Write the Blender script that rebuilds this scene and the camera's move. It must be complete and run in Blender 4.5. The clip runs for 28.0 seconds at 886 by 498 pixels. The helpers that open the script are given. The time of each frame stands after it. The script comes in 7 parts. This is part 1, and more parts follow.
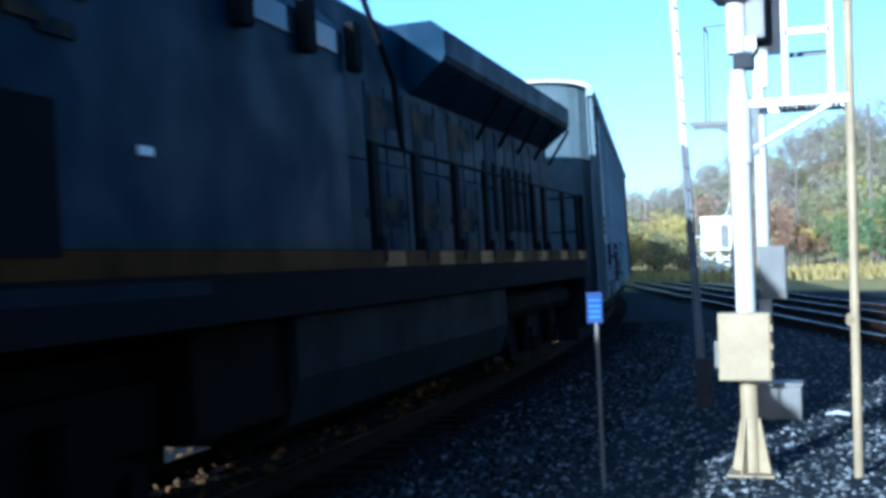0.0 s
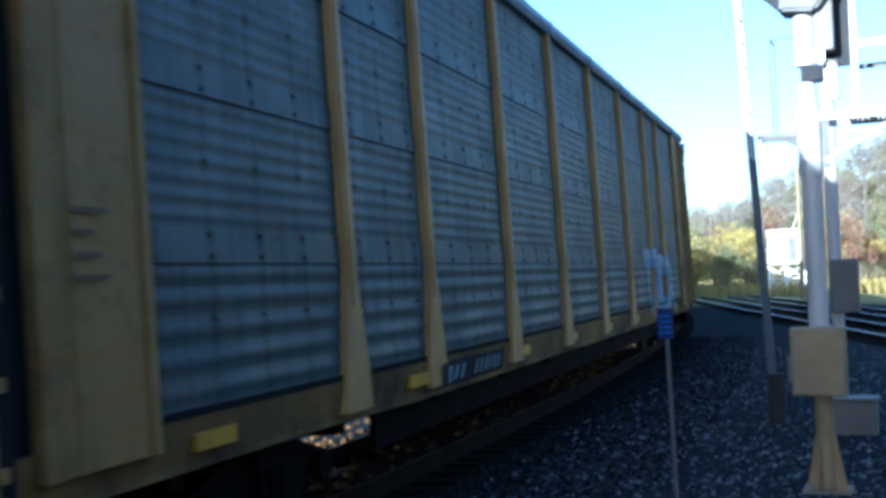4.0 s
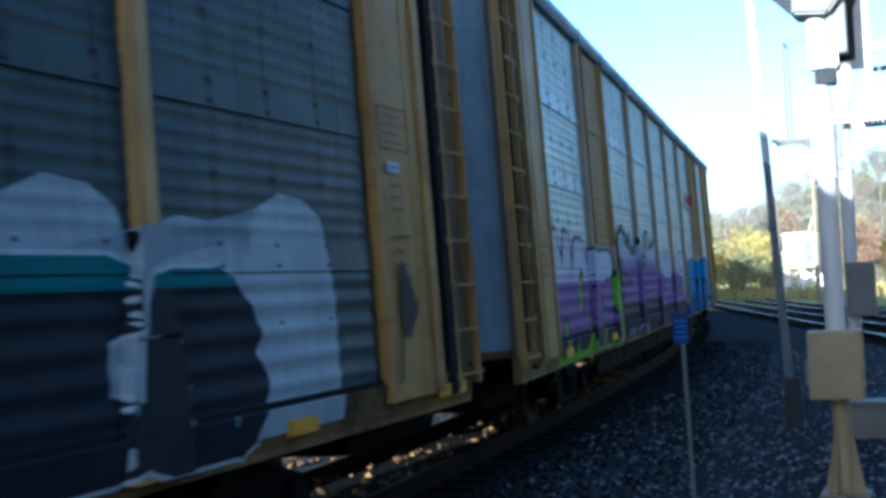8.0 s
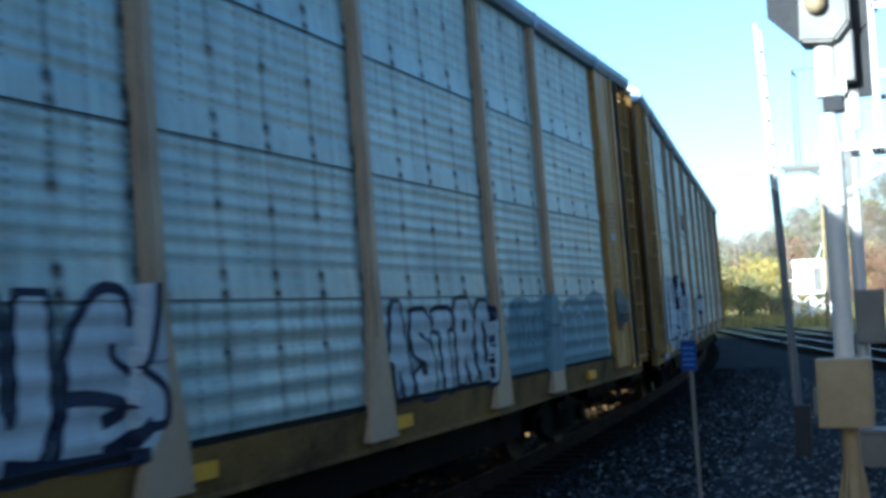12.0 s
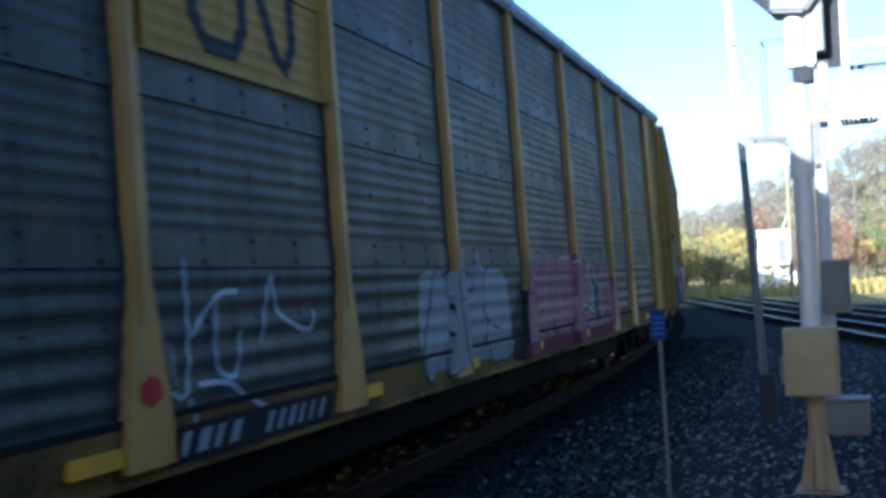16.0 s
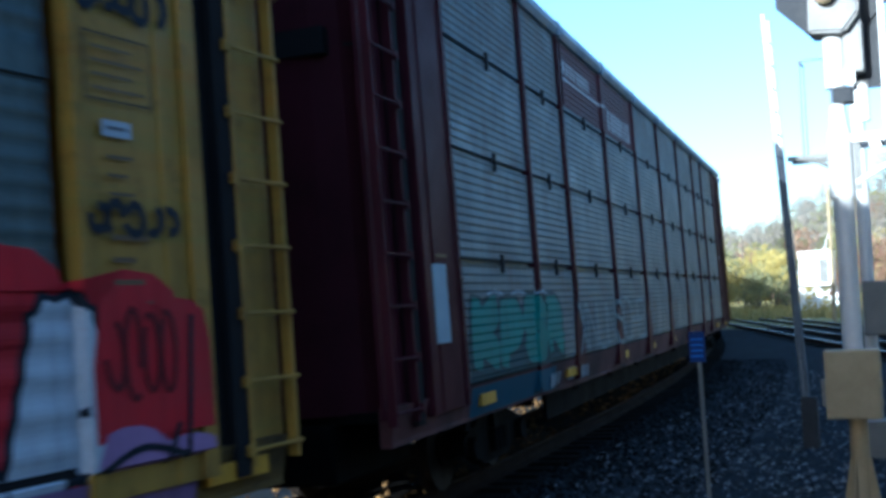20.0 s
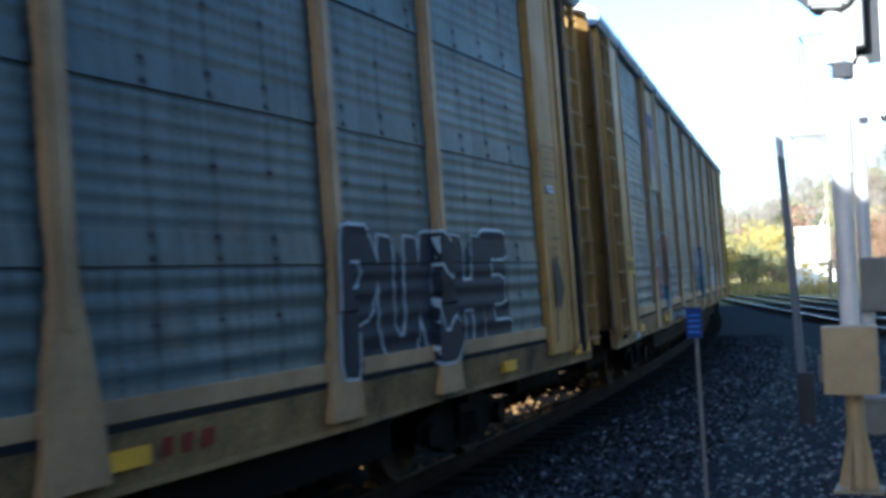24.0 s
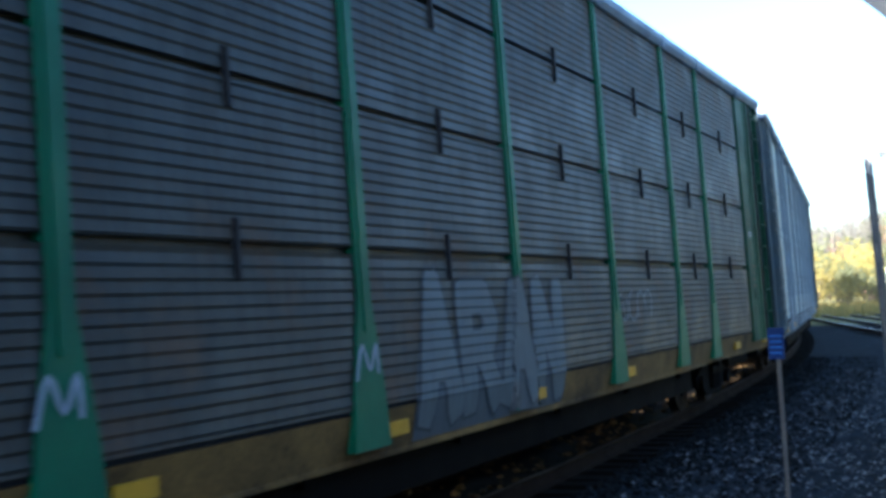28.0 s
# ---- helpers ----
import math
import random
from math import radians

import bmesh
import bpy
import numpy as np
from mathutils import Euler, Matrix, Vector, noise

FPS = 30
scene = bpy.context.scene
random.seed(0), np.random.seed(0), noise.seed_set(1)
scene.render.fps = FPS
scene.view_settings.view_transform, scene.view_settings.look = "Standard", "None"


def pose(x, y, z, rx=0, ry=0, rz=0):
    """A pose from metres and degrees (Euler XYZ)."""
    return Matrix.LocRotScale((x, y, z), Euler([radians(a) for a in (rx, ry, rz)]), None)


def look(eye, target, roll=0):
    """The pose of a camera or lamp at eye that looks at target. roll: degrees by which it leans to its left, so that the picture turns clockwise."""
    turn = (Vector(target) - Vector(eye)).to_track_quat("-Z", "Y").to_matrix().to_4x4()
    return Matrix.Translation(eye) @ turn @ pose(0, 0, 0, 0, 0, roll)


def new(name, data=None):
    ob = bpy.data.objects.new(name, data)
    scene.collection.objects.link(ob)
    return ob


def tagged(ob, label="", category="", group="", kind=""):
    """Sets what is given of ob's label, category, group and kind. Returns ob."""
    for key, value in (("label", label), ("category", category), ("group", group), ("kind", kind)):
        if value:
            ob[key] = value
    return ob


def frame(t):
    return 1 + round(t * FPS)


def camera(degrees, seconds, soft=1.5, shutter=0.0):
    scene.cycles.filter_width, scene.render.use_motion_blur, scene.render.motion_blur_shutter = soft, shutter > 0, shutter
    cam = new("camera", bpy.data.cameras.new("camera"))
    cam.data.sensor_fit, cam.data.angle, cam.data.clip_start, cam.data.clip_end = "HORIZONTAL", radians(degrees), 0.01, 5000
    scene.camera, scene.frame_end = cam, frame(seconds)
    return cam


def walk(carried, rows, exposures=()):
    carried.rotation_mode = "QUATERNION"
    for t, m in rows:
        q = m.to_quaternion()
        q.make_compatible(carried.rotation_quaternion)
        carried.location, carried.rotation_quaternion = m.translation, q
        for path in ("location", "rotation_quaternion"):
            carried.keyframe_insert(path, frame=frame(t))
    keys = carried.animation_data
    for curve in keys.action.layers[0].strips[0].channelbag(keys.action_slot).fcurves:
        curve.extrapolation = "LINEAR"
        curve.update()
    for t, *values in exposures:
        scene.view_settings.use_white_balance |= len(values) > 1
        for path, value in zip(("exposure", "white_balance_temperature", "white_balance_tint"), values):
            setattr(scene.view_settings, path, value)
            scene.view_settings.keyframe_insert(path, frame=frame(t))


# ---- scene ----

# ---- camera ----
EYE = 1.95          # eye height over the rail head


def view(dx, dy, dz, yaw, pitch, roll):
    """A hand-held view: small shifts from the stand, yaw to the left of the track, pitch up."""
    eye = Vector((dx, dy, EYE + dz))
    a, b = radians(yaw), radians(pitch)
    return look(eye, eye + Vector((-math.sin(a) * math.cos(b), math.cos(a) * math.cos(b), math.sin(b))), roll)


cam = camera(42.0, 28.0, soft=3.7, shutter=0.15)
walk(cam, [
    (0, view(0.013, 0.108, -0.018, 19.46, 0.54, -1.55)),
    (0.5, view(0.017, 0.099, -0.028, 19.99, 0.68, -1.65)),
    (1, view(-0.015, 0.078, -0.007, 20.47, 0.62, -1.74)),
    (1.5, view(-0.023, 0.071, -0.008, 20.74, 0.59, -1.94)),
    (2, view(-0.016, 0.057, -0.012, 20.83, 0.52, -2.16)),
    (2.5, view(-0.017, 0.054, -0.008, 21.35, 0.64, -2.21)),
    (3, view(-0.018, 0.033, -0.007, 22.26, 1.06, -2.17)),
    (3.5, view(-0.018, 0.032, -0.011, 22.45, 1.28, -2.18)),
    (5.5, view(-0.009, 0.001, -0.002, 22.84, 2.00, -2.24)),
    (6, view(-0.007, 0.015, -0.007, 22.58, 1.85, -2.44)),
    (6.5, view(-0.013, 0.003, -0.004, 23.06, 1.69, -2.49)),
    (7, view(-0.018, 0.045, -0.006, 22.84, 1.64, -2.27)),
    (7.5, view(-0.018, 0.031, -0.005, 22.84, 1.64, -2.55)),
    (8, view(-0.009, -0.001, -0.006, 23.25, 1.83, -2.70)),
    (8.5, view(-0.010, 0.019, -0.004, 23.25, 1.96, -2.48)),
    (9, view(-0.008, -0.007, -0.001, 22.89, 2.02, -2.51)),
    (9.5, view(-0.012, 0.029, -0.001, 22.43, 1.71, -2.39)),
    (10, view(-0.011, 0.027, -0.002, 22.71, 2.14, -2.46)),
    (10.5, view(-0.009, 0.015, -0.002, 23.18, 2.57, -2.43)),
    (11, view(0.003, -0.008, 0.001, 23.32, 2.97, -2.73)),
    (11.5, view(0.013, -0.031, -0.003, 23.86, 3.18, -2.70)),
    (12, view(0.000, -0.000, 0.000, 23.62, 3.11, -2.50)),
    (12.5, view(-0.010, 0.003, 0.003, 23.43, 2.90, -2.71)),
    (13, view(-0.012, 0.012, -0.002, 23.00, 2.60, -2.75)),
    (13.5, view(-0.017, 0.000, -0.001, 22.60, 2.21, -2.60)),
    (15.5, view(-0.031, 0.010, 0.000, 22.48, 1.75, -2.41)),
    (16, view(-0.033, 0.012, -0.004, 22.07, 1.55, -2.42)),
    (16.5, view(-0.032, 0.018, -0.003, 22.17, 1.62, -2.33)),
    (17, view(-0.033, 0.008, -0.001, 22.29, 1.69, -2.36)),
    (17.5, view(-0.032, 0.007, 0.001, 22.36, 2.12, -2.22)),
    (18, view(-0.026, -0.021, 0.002, 22.27, 2.44, -2.35)),
    (18.5, view(-0.020, -0.027, 0.003, 22.07, 2.71, -2.36)),
    (19, view(-0.015, -0.053, 0.007, 22.49, 2.76, -2.55)),
    (19.5, view(-0.018, -0.049, 0.005, 22.83, 2.60, -2.52)),
    (20, view(-0.023, -0.020, -0.000, 23.89, 2.71, -2.52)),
    (20.5, view(-0.020, -0.022, -0.005, 23.89, 2.85, -2.67)),
    (22.5, view(-0.025, -0.036, 0.000, 23.67, 2.73, -2.09)),
    (23, view(-0.023, -0.050, -0.000, 23.69, 2.30, -2.03)),
    (23.5, view(-0.030, -0.014, -0.001, 23.73, 1.76, -2.26)),
    (24, view(-0.035, 0.017, -0.003, 23.81, 1.49, -2.38)),
    (24.5, view(-0.034, 0.013, -0.001, 23.74, 1.51, -2.48)),
    (25, view(-0.036, 0.015, -0.006, 23.59, 1.22, -2.36)),
    (25.5, view(-0.051, 0.011, -0.007, 22.70, 1.14, -2.09)),
    (26, view(-0.086, -0.001, -0.012, 20.78, 1.05, -2.71)),
    (26.5, view(-0.121, 0.042, -0.004, 19.86, 1.50, -1.71)),
    (27, view(-0.096, 0.051, -0.001, 21.38, 1.88, -2.44)),
    (27.5, view(-0.006, 0.034, -0.006, 23.51, 1.41, -2.61)),
    (28, view(0.065, 0.041, -0.005, 28.12, 2.64, -2.35)),
], exposures=[(0, 1.74, 4170, 7), (0.5, 1.89, 4320, 10), (1.0, 2.24, 4470, 13), (2.0, 2.3, 4350, 6), (3.5, 2.2, 4400, 7), (6.0, 2.3, 4530, 11), (7.0, 2.35, 4530, 9), (9.0, 2.32, 4660, 5), (10.0, 2.28, 4660, 4), (13.0, 2.1, 4800, 3), (16.0, 2.22, 4660, 13), (17.0, 2.25, 4780, 13), (18.0, 2.4, 4580, 8), (19.0, 2.25, 4480, 3), (20.0, 2.18, 4580, 5), (23.0, 2.3, 4620, 6), (24.0, 2.6, 4930, 10), (25.0, 2.58, 5120, 15), (26.0, 2.6, 4900, 12), (27.2, 2.42, 5050, 14), (28, 2.76, 4960, 10)])

# ---- daylight: low sun behind the stand and beyond the train ----
SUN_TO = Vector((-0.265, -0.96, 0.228)).normalized()
world = bpy.data.worlds.new("sky")
scene.world = world
world.use_nodes = True
wn = world.node_tree
sky = wn.nodes.new("ShaderNodeTexSky")
sky.sky_type = "NISHITA"
sky.sun_disc = False
sky.sun_elevation = math.asin(SUN_TO.z)
sky.sun_rotation = math.atan2(SUN_TO.x, SUN_TO.y)
sky.air_density, sky.dust_density, sky.ozone_density = 1.0, 1.3, 1.5
wn.nodes["Background"].inputs["Strength"].default_value = 0.083
wn.links.new(sky.outputs[0], wn.nodes["Background"].inputs["Color"])
sun_data = bpy.data.lights.new("sun", "SUN")
sun_data.energy, sun_data.angle, sun_data.color = 5.0, radians(0.55), (1.0, 0.88, 0.68)
sun = new("sun", sun_data)
sun.matrix_world = look(SUN_TO * 100, (0, 0, 0))

# ---- the track's curve and the train's way along it ----
R, D, CANT = 253.2, 5.593, 2.06      # radius, track centre from the stand, lean in degrees
L, TRUCK = 30.2, 10.6                # a rack car over its couplers, half its truck centres
# metres that the train has run at each whole second, counted from the first rack car's front coupler
RUN = [-24.9, -11.85, 1.29, 14.4, 27.35, 40.31, 53.26, 66.37, 79.49, 92.42, 105.54, 118.49, 131.65, 144.37, 157.25, 170.15, 183.05, 196.08, 208.54, 221.83, 234.35, 247.46, 260.56, 273.58, 286.56, 299.45, 312.63, 325.49, 338.57]


def on_track(s, r=R):
    a = s / R
    return -(R + D) + r * math.cos(a), r * math.sin(a)


def rail_pose(s, half=TRUCK):
    """The pose of a vehicle whose middle is s metres up the track."""
    (x0, y0), (x1, y1) = on_track(s - half), on_track(s + half)
    return pose((x0 + x1) / 2, (y0 + y1) / 2, 0, 0, -CANT, math.degrees(math.atan2(-(x1 - x0), y1 - y0)))

# ---- materials ----
def nodes_of(name):
    m = bpy.data.materials.new(name)
    m.use_nodes = True
    return m, m.node_tree.nodes, m.node_tree.links, m.node_tree.nodes["Principled BSDF"]


def noise_of(n, l, vec, scale, detail=4.0, rough=0.6):
    t = n.new("ShaderNodeTexNoise")
    t.inputs["Scale"].default_value, t.inputs["Detail"].default_value, t.inputs["Roughness"].default_value = scale, detail, rough
    l.new(vec, t.inputs["Vector"])
    return t.outputs["Fac"]


def remap(n, l, val, lo, hi, a=0.0, b=1.0):
    t = n.new("ShaderNodeMapRange")
    t.inputs["From Min"].default_value, t.inputs["From Max"].default_value = lo, hi
    t.inputs["To Min"].default_value, t.inputs["To Max"].default_value = a, b
    l.new(val, t.inputs["Value"])
    return t.outputs["Result"]


def blend(n, l, fac, a, b, mode="MIX"):
    t = n.new("ShaderNodeMix")
    t.data_type, t.blend_type = "RGBA", mode
    for sock, v in ((t.inputs["Factor"], fac), (t.inputs[6], a), (t.inputs[7], b)):
        if hasattr(v, "links"):
            l.new(v, sock)
        else:
            sock.default_value = v if isinstance(v, float) else (*v, 1.0)
    return t.outputs[2]


def calc(n, l, op, a, b=None):
    t = n.new("ShaderNodeMath")
    t.operation = op
    for sock, v in zip(t.inputs, (a, b)):
        if v is None:
            continue
        if hasattr(v, "links"):
            l.new(v, sock)
        else:
            sock.default_value = v
    return t.outputs[0]


def coords(n, l, stretch=(1, 1, 1), kind="Object"):
    c, m = n.new("ShaderNodeTexCoord"), n.new("ShaderNodeMapping")
    m.inputs["Scale"].default_value = stretch
    l.new(c.outputs[kind], m.inputs["Vector"])
    return m.outputs["Vector"]


def bump_of(n, l, height, strength, dist=0.01):
    b = n.new("ShaderNodeBump")
    b.inputs["Strength"].default_value, b.inputs["Distance"].default_value = strength, dist
    l.new(height, b.inputs["Height"])
    return b.outputs["Normal"]


def surface(name, col, col2=None, scale=6.0, rough=0.7, metal=0.0, bump=0.25, stretch=(1, 1, 1), wear=0.35, random_tint=0.0, fine=8.0, spec=None):
    """A worn surface: two colours mixed by coarse stains and fine grain, with relief and uneven gloss."""
    m, n, l, p = nodes_of(name)
    v = coords(n, l, stretch)
    col2 = col2 or tuple(c * 0.6 for c in col)
    coarse, grain = noise_of(n, l, v, scale * 0.25, 5), noise_of(n, l, v, scale * fine, 3)
    mix = calc(n, l, "ADD", calc(n, l, "MULTIPLY", remap(n, l, coarse, 0.38, 0.68), wear * 1.6), calc(n, l, "MULTIPLY", remap(n, l, grain, 0.35, 0.7), wear * 0.6))
    c = blend(n, l, mix, col, col2)
    if random_tint:
        o = n.new("ShaderNodeObjectInfo")
        c = blend(n, l, remap(n, l, o.outputs["Random"], 0, 1, 0.0, random_tint), c, tuple(x * 0.35 for x in col))
    l.new(c, p.inputs["Base Color"])
    l.new(remap(n, l, coarse, 0.3, 0.7, max(0.05, rough - 0.12), min(1.0, rough + 0.12)), p.inputs["Roughness"])
    p.inputs["Metallic"].default_value = metal
    # dull dirt and dust hardly shine
    p.inputs["Specular IOR Level"].default_value = spec if spec is not None else (0.02 if max(col) < 0.06 else 0.14)
    if bump:
        l.new(bump_of(n, l, calc(n, l, "ADD", grain, coarse), bump, 0.01), p.inputs["Normal"])
    return m


def island_surface(name, cols, rough=0.85, bump=0.3, scale=20.0):
    """Loose pieces, each of a shade of its own."""
    m, n, l, p = nodes_of(name)
    g, r = n.new("ShaderNodeNewGeometry"), n.new("ShaderNodeValToRGB")
    while len(r.color_ramp.elements) < len(cols):
        r.color_ramp.elements.new(0.5)
    for i, (e, c) in enumerate(zip(r.color_ramp.elements, cols)):
        e.position, e.color = i / (len(cols) - 1), (*c, 1)
    l.new(g.outputs["Random Per Island"], r.inputs["Fac"])
    v = coords(n, l)
    f = noise_of(n, l, v, scale, 3)
    l.new(blend(n, l, remap(n, l, f, 0.3, 0.75), r.outputs["Color"], tuple(x * 0.55 for x in cols[0])), p.inputs["Base Color"])
    p.inputs["Roughness"].default_value = rough
    p.inputs["Specular IOR Level"].default_value = 0.05
    l.new(bump_of(n, l, f, bump), p.inputs["Normal"])
    return m


LAPS = (2.05, 3.14, 4.2)        # heights of the lapped sheet edges
BAND = 0.215                    # height of the flat band over each lapped edge
COLUMN = 0.69                   # from one column of bolts to the next


def panel_mat(name, col, col2, rust=(0.22, 0.12, 0.06), rough=0.56, holes=0.7, stripes=(), stripe_col=(0.07, 0.008, 0.026), metal=0.25, streak=0.5, runs=1.0, spec=0.3):
    """Sheet-steel siding: run-down streaks, rust blooms, columns of punched holes and painted bands."""
    m, n, l, p = nodes_of(name)
    v = coords(n, l)
    vs = coords(n, l, (1, 5.0, 0.35))
    coarse, run, grain = noise_of(n, l, v, 1.1, 5), noise_of(n, l, vs, 2.2, 4), noise_of(n, l, v, 55, 2)
    c = blend(n, l, remap(n, l, run, 0.35, 0.72, 0.0, runs), col, col2)
    c = blend(n, l, calc(n, l, "MULTIPLY", remap(n, l, coarse, 0.52, 0.75), streak), c, rust)
    # brown and blue rows: ground and sky reflections painted into the siding
    rows = coords(n, l, (1, 0.12, 9.0))
    c = blend(n, l, remap(n, l, noise_of(n, l, rows, 1.0, 2), 0.52, 0.7, 0.0, 0.4), c, (col[0] * 0.95, col[1] * 0.72, col[2] * 0.55))
    c = blend(n, l, remap(n, l, noise_of(n, l, rows, 1.7, 2), 0.5, 0.72, 0.0, 0.45), c, (col[0] * 0.65, col[1] * 0.95, col[2] * 1.25))
    seams = calc(n, l, "MULTIPLY", remap(n, l, noise_of(n, l, coords(n, l, (1, 2.5, 2.5)), 3.0, 4), 0.55, 0.68), 0.35)
    c = blend(n, l, seams, c, (col2[0] * 0.5, col2[1] * 0.5, col2[2] * 0.5))
    sep = n.new("ShaderNodeSeparateXYZ")
    l.new(v, sep.inputs[0])
    y, z = sep.outputs["Y"], sep.outputs["Z"]
    if stripes:
        mask = None
        for a, b in stripes:
            inside = calc(n, l, "MULTIPLY", calc(n, l, "GREATER_THAN", z, a), calc(n, l, "LESS_THAN", z, b))
            mask = inside if mask is None else calc(n, l, "MAXIMUM", mask, inside)
        worn = calc(n, l, "MULTIPLY", mask, remap(n, l, grain, 0.3, 0.42, 0.94, 1.0))
        c = blend(n, l, worn, c, stripe_col)
    if holes:
        # painted shade line close under each lapped sheet edge, and dirt that has run down below
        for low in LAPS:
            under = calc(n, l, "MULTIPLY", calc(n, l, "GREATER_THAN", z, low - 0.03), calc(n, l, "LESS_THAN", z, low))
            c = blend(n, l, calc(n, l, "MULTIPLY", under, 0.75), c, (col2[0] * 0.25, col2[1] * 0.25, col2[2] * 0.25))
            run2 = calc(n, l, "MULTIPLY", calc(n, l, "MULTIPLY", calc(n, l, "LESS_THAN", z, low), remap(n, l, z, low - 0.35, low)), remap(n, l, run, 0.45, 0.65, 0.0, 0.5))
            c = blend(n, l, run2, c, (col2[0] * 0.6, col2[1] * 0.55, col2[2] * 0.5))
        # dark stains round the rows of bolts
        along = calc(n, l, "MULTIPLY", calc(n, l, "SUBTRACT", calc(n, l, "FRACT", calc(n, l, "ADD", calc(n, l, "DIVIDE", y, COLUMN), 0.5)), 0.5), COLUMN)
        trail = calc(n, l, "MULTIPLY", remap(n, l, calc(n, l, "ABSOLUTE", along), 0.085, 0.01), remap(n, l, noise_of(n, l, coords(n, l, (1, 9.0, 1.2)), 1.6, 3), 0.4, 0.6, 0.0, 0.75))
        c = blend(n, l, trail, c, (col2[0] * 0.4, col2[1] * 0.4, col2[2] * 0.4))
        for row in [b + d for b in LAPS for d in (0.025, 0.17)] + [1.68, 2.7, 3.78, 4.89, 5.3]:
            down = calc(n, l, "SUBTRACT", z, row)
            far = calc(n, l, "SQRT", calc(n, l, "ADD", calc(n, l, "MULTIPLY", along, along), calc(n, l, "MULTIPLY", down, down)))
            c = blend(n, l, calc(n, l, "MULTIPLY", remap(n, l, far, 0.075, 0.026), remap(n, l, coarse, 0.3, 0.5, 0.6, 1.0)), c, (0.014, 0.018, 0.022))
        # columns of small punched slots between the laps
        fy, fz = calc(n, l, "FRACT", calc(n, l, "ADD", calc(n, l, "DIVIDE", y, COLUMN / 2), 0.5)), calc(n, l, "FRACT", calc(n, l, "MULTIPLY", z, 16.2))
        spot = calc(n, l, "MULTIPLY", calc(n, l, "LESS_THAN", calc(n, l, "ABSOLUTE", calc(n, l, "SUBTRACT", fy, 0.5)), 0.045), calc(n, l, "LESS_THAN", calc(n, l, "ABSOLUTE", calc(n, l, "SUBTRACT", fz, 0.5)), 0.27))
        for b in LAPS:
            spot = calc(n, l, "MULTIPLY", spot, calc(n, l, "GREATER_THAN", calc(n, l, "ABSOLUTE", calc(n, l, "SUBTRACT", z, b + BAND / 2)), BAND / 2))
        spot = calc(n, l, "MULTIPLY", spot, remap(n, l, noise_of(n, l, v, 1.9, 2), 0.36, 0.56, 0.25, 1.0))
        c = blend(n, l, calc(n, l, "MULTIPLY", spot, holes), c, (0.02, 0.024, 0.028))
    o = n.new("ShaderNodeObjectInfo")
    c = blend(n, l, remap(n, l, o.outputs["Random"], 0, 1, 0.0, 0.28), c, tuple(x * 0.5 for x in col))
    l.new(c, p.inputs["Base Color"])
    l.new(remap(n, l, coarse, 0.3, 0.7, rough - 0.12, rough + 0.18), p.inputs["Roughness"])
    p.inputs["Metallic"].default_value = metal
    p.inputs["Specular IOR Level"].default_value = spec
    l.new(bump_of(n, l, calc(n, l, "ADD", calc(n, l, "MULTIPLY", coarse, 2.0), grain), 0.25, 0.012), p.inputs["Normal"])
    return m


def spray(name, col, rough=0.6, cover=0.9):
    """Spray paint: one colour with thin and dusty patches."""
    m, n, l, p = nodes_of(name)
    v = coords(n, l)
    f, g, run = noise_of(n, l, v, 2.2, 6), noise_of(n, l, v, 40.0, 2), noise_of(n, l, coords(n, l, (1, 6.0, 0.3)), 2.5, 4)
    dusty, thin = tuple(0.72 * x + 0.012 for x in col), tuple(0.55 * x + 0.006 for x in col)
    c = blend(n, l, remap(n, l, calc(n, l, "ADD", f, calc(n, l, "MULTIPLY", g, 0.4)), 0.5, 0.85), col, dusty)
    c = blend(n, l, remap(n, l, run, 0.48, 0.75, 0.0, 0.7), c, thin)
    l.new(c, p.inputs["Base Color"])
    p.inputs["Roughness"].default_value = rough
    p.inputs["Specular IOR Level"].default_value = 0.06
    return m


TAN = surface("tan_paint", (0.36, 0.22, 0.075), (0.15, 0.085, 0.035), 5, 0.55, wear=0.3)
YELLOW_TAN = surface("yellow_paint", (0.3, 0.185, 0.05), (0.14, 0.085, 0.035), 5, 0.5, wear=0.3)
GREY_PAINT = surface("pale_grey_paint", (0.26, 0.31, 0.35), (0.14, 0.15, 0.16), 5, 0.5, wear=0.3)
PALE_TAN = surface("pale_tan_paint", (0.25, 0.165, 0.082), (0.115, 0.072, 0.036), 5, 0.55, wear=0.4)
BROWN_TAN = surface("brown_tan_paint", (0.31, 0.24, 0.16), (0.15, 0.105, 0.07), 5, 0.55, wear=0.35)
RED_PAINT = surface("oxide_red_paint", (0.05, 0.012, 0.018), (0.022, 0.008, 0.01), 5, 0.5, wear=0.35)
GREEN_PAINT = surface("green_paint", (0.012, 0.115, 0.055), (0.014, 0.04, 0.028), 5, 0.5, wear=0.25)
# far blacker than steel: the shade under the cars is in this colour
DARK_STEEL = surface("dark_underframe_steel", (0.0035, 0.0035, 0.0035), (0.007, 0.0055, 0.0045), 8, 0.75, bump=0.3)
WHEEL_STEEL = surface("worn_wheel_steel", (0.03, 0.024, 0.02), (0.012, 0.011, 0.01), 8, 0.6, metal=0.3)
BRIGHT_STEEL = surface("polished_rail_steel", (0.4, 0.37, 0.33), (0.2, 0.16, 0.12), 4, 0.38, metal=0.9, bump=0.05)
TREAD = surface("dull_brown_rail_head", (0.022, 0.015, 0.01), (0.01, 0.007, 0.005), 6, 0.65, metal=0.2, bump=0.1)
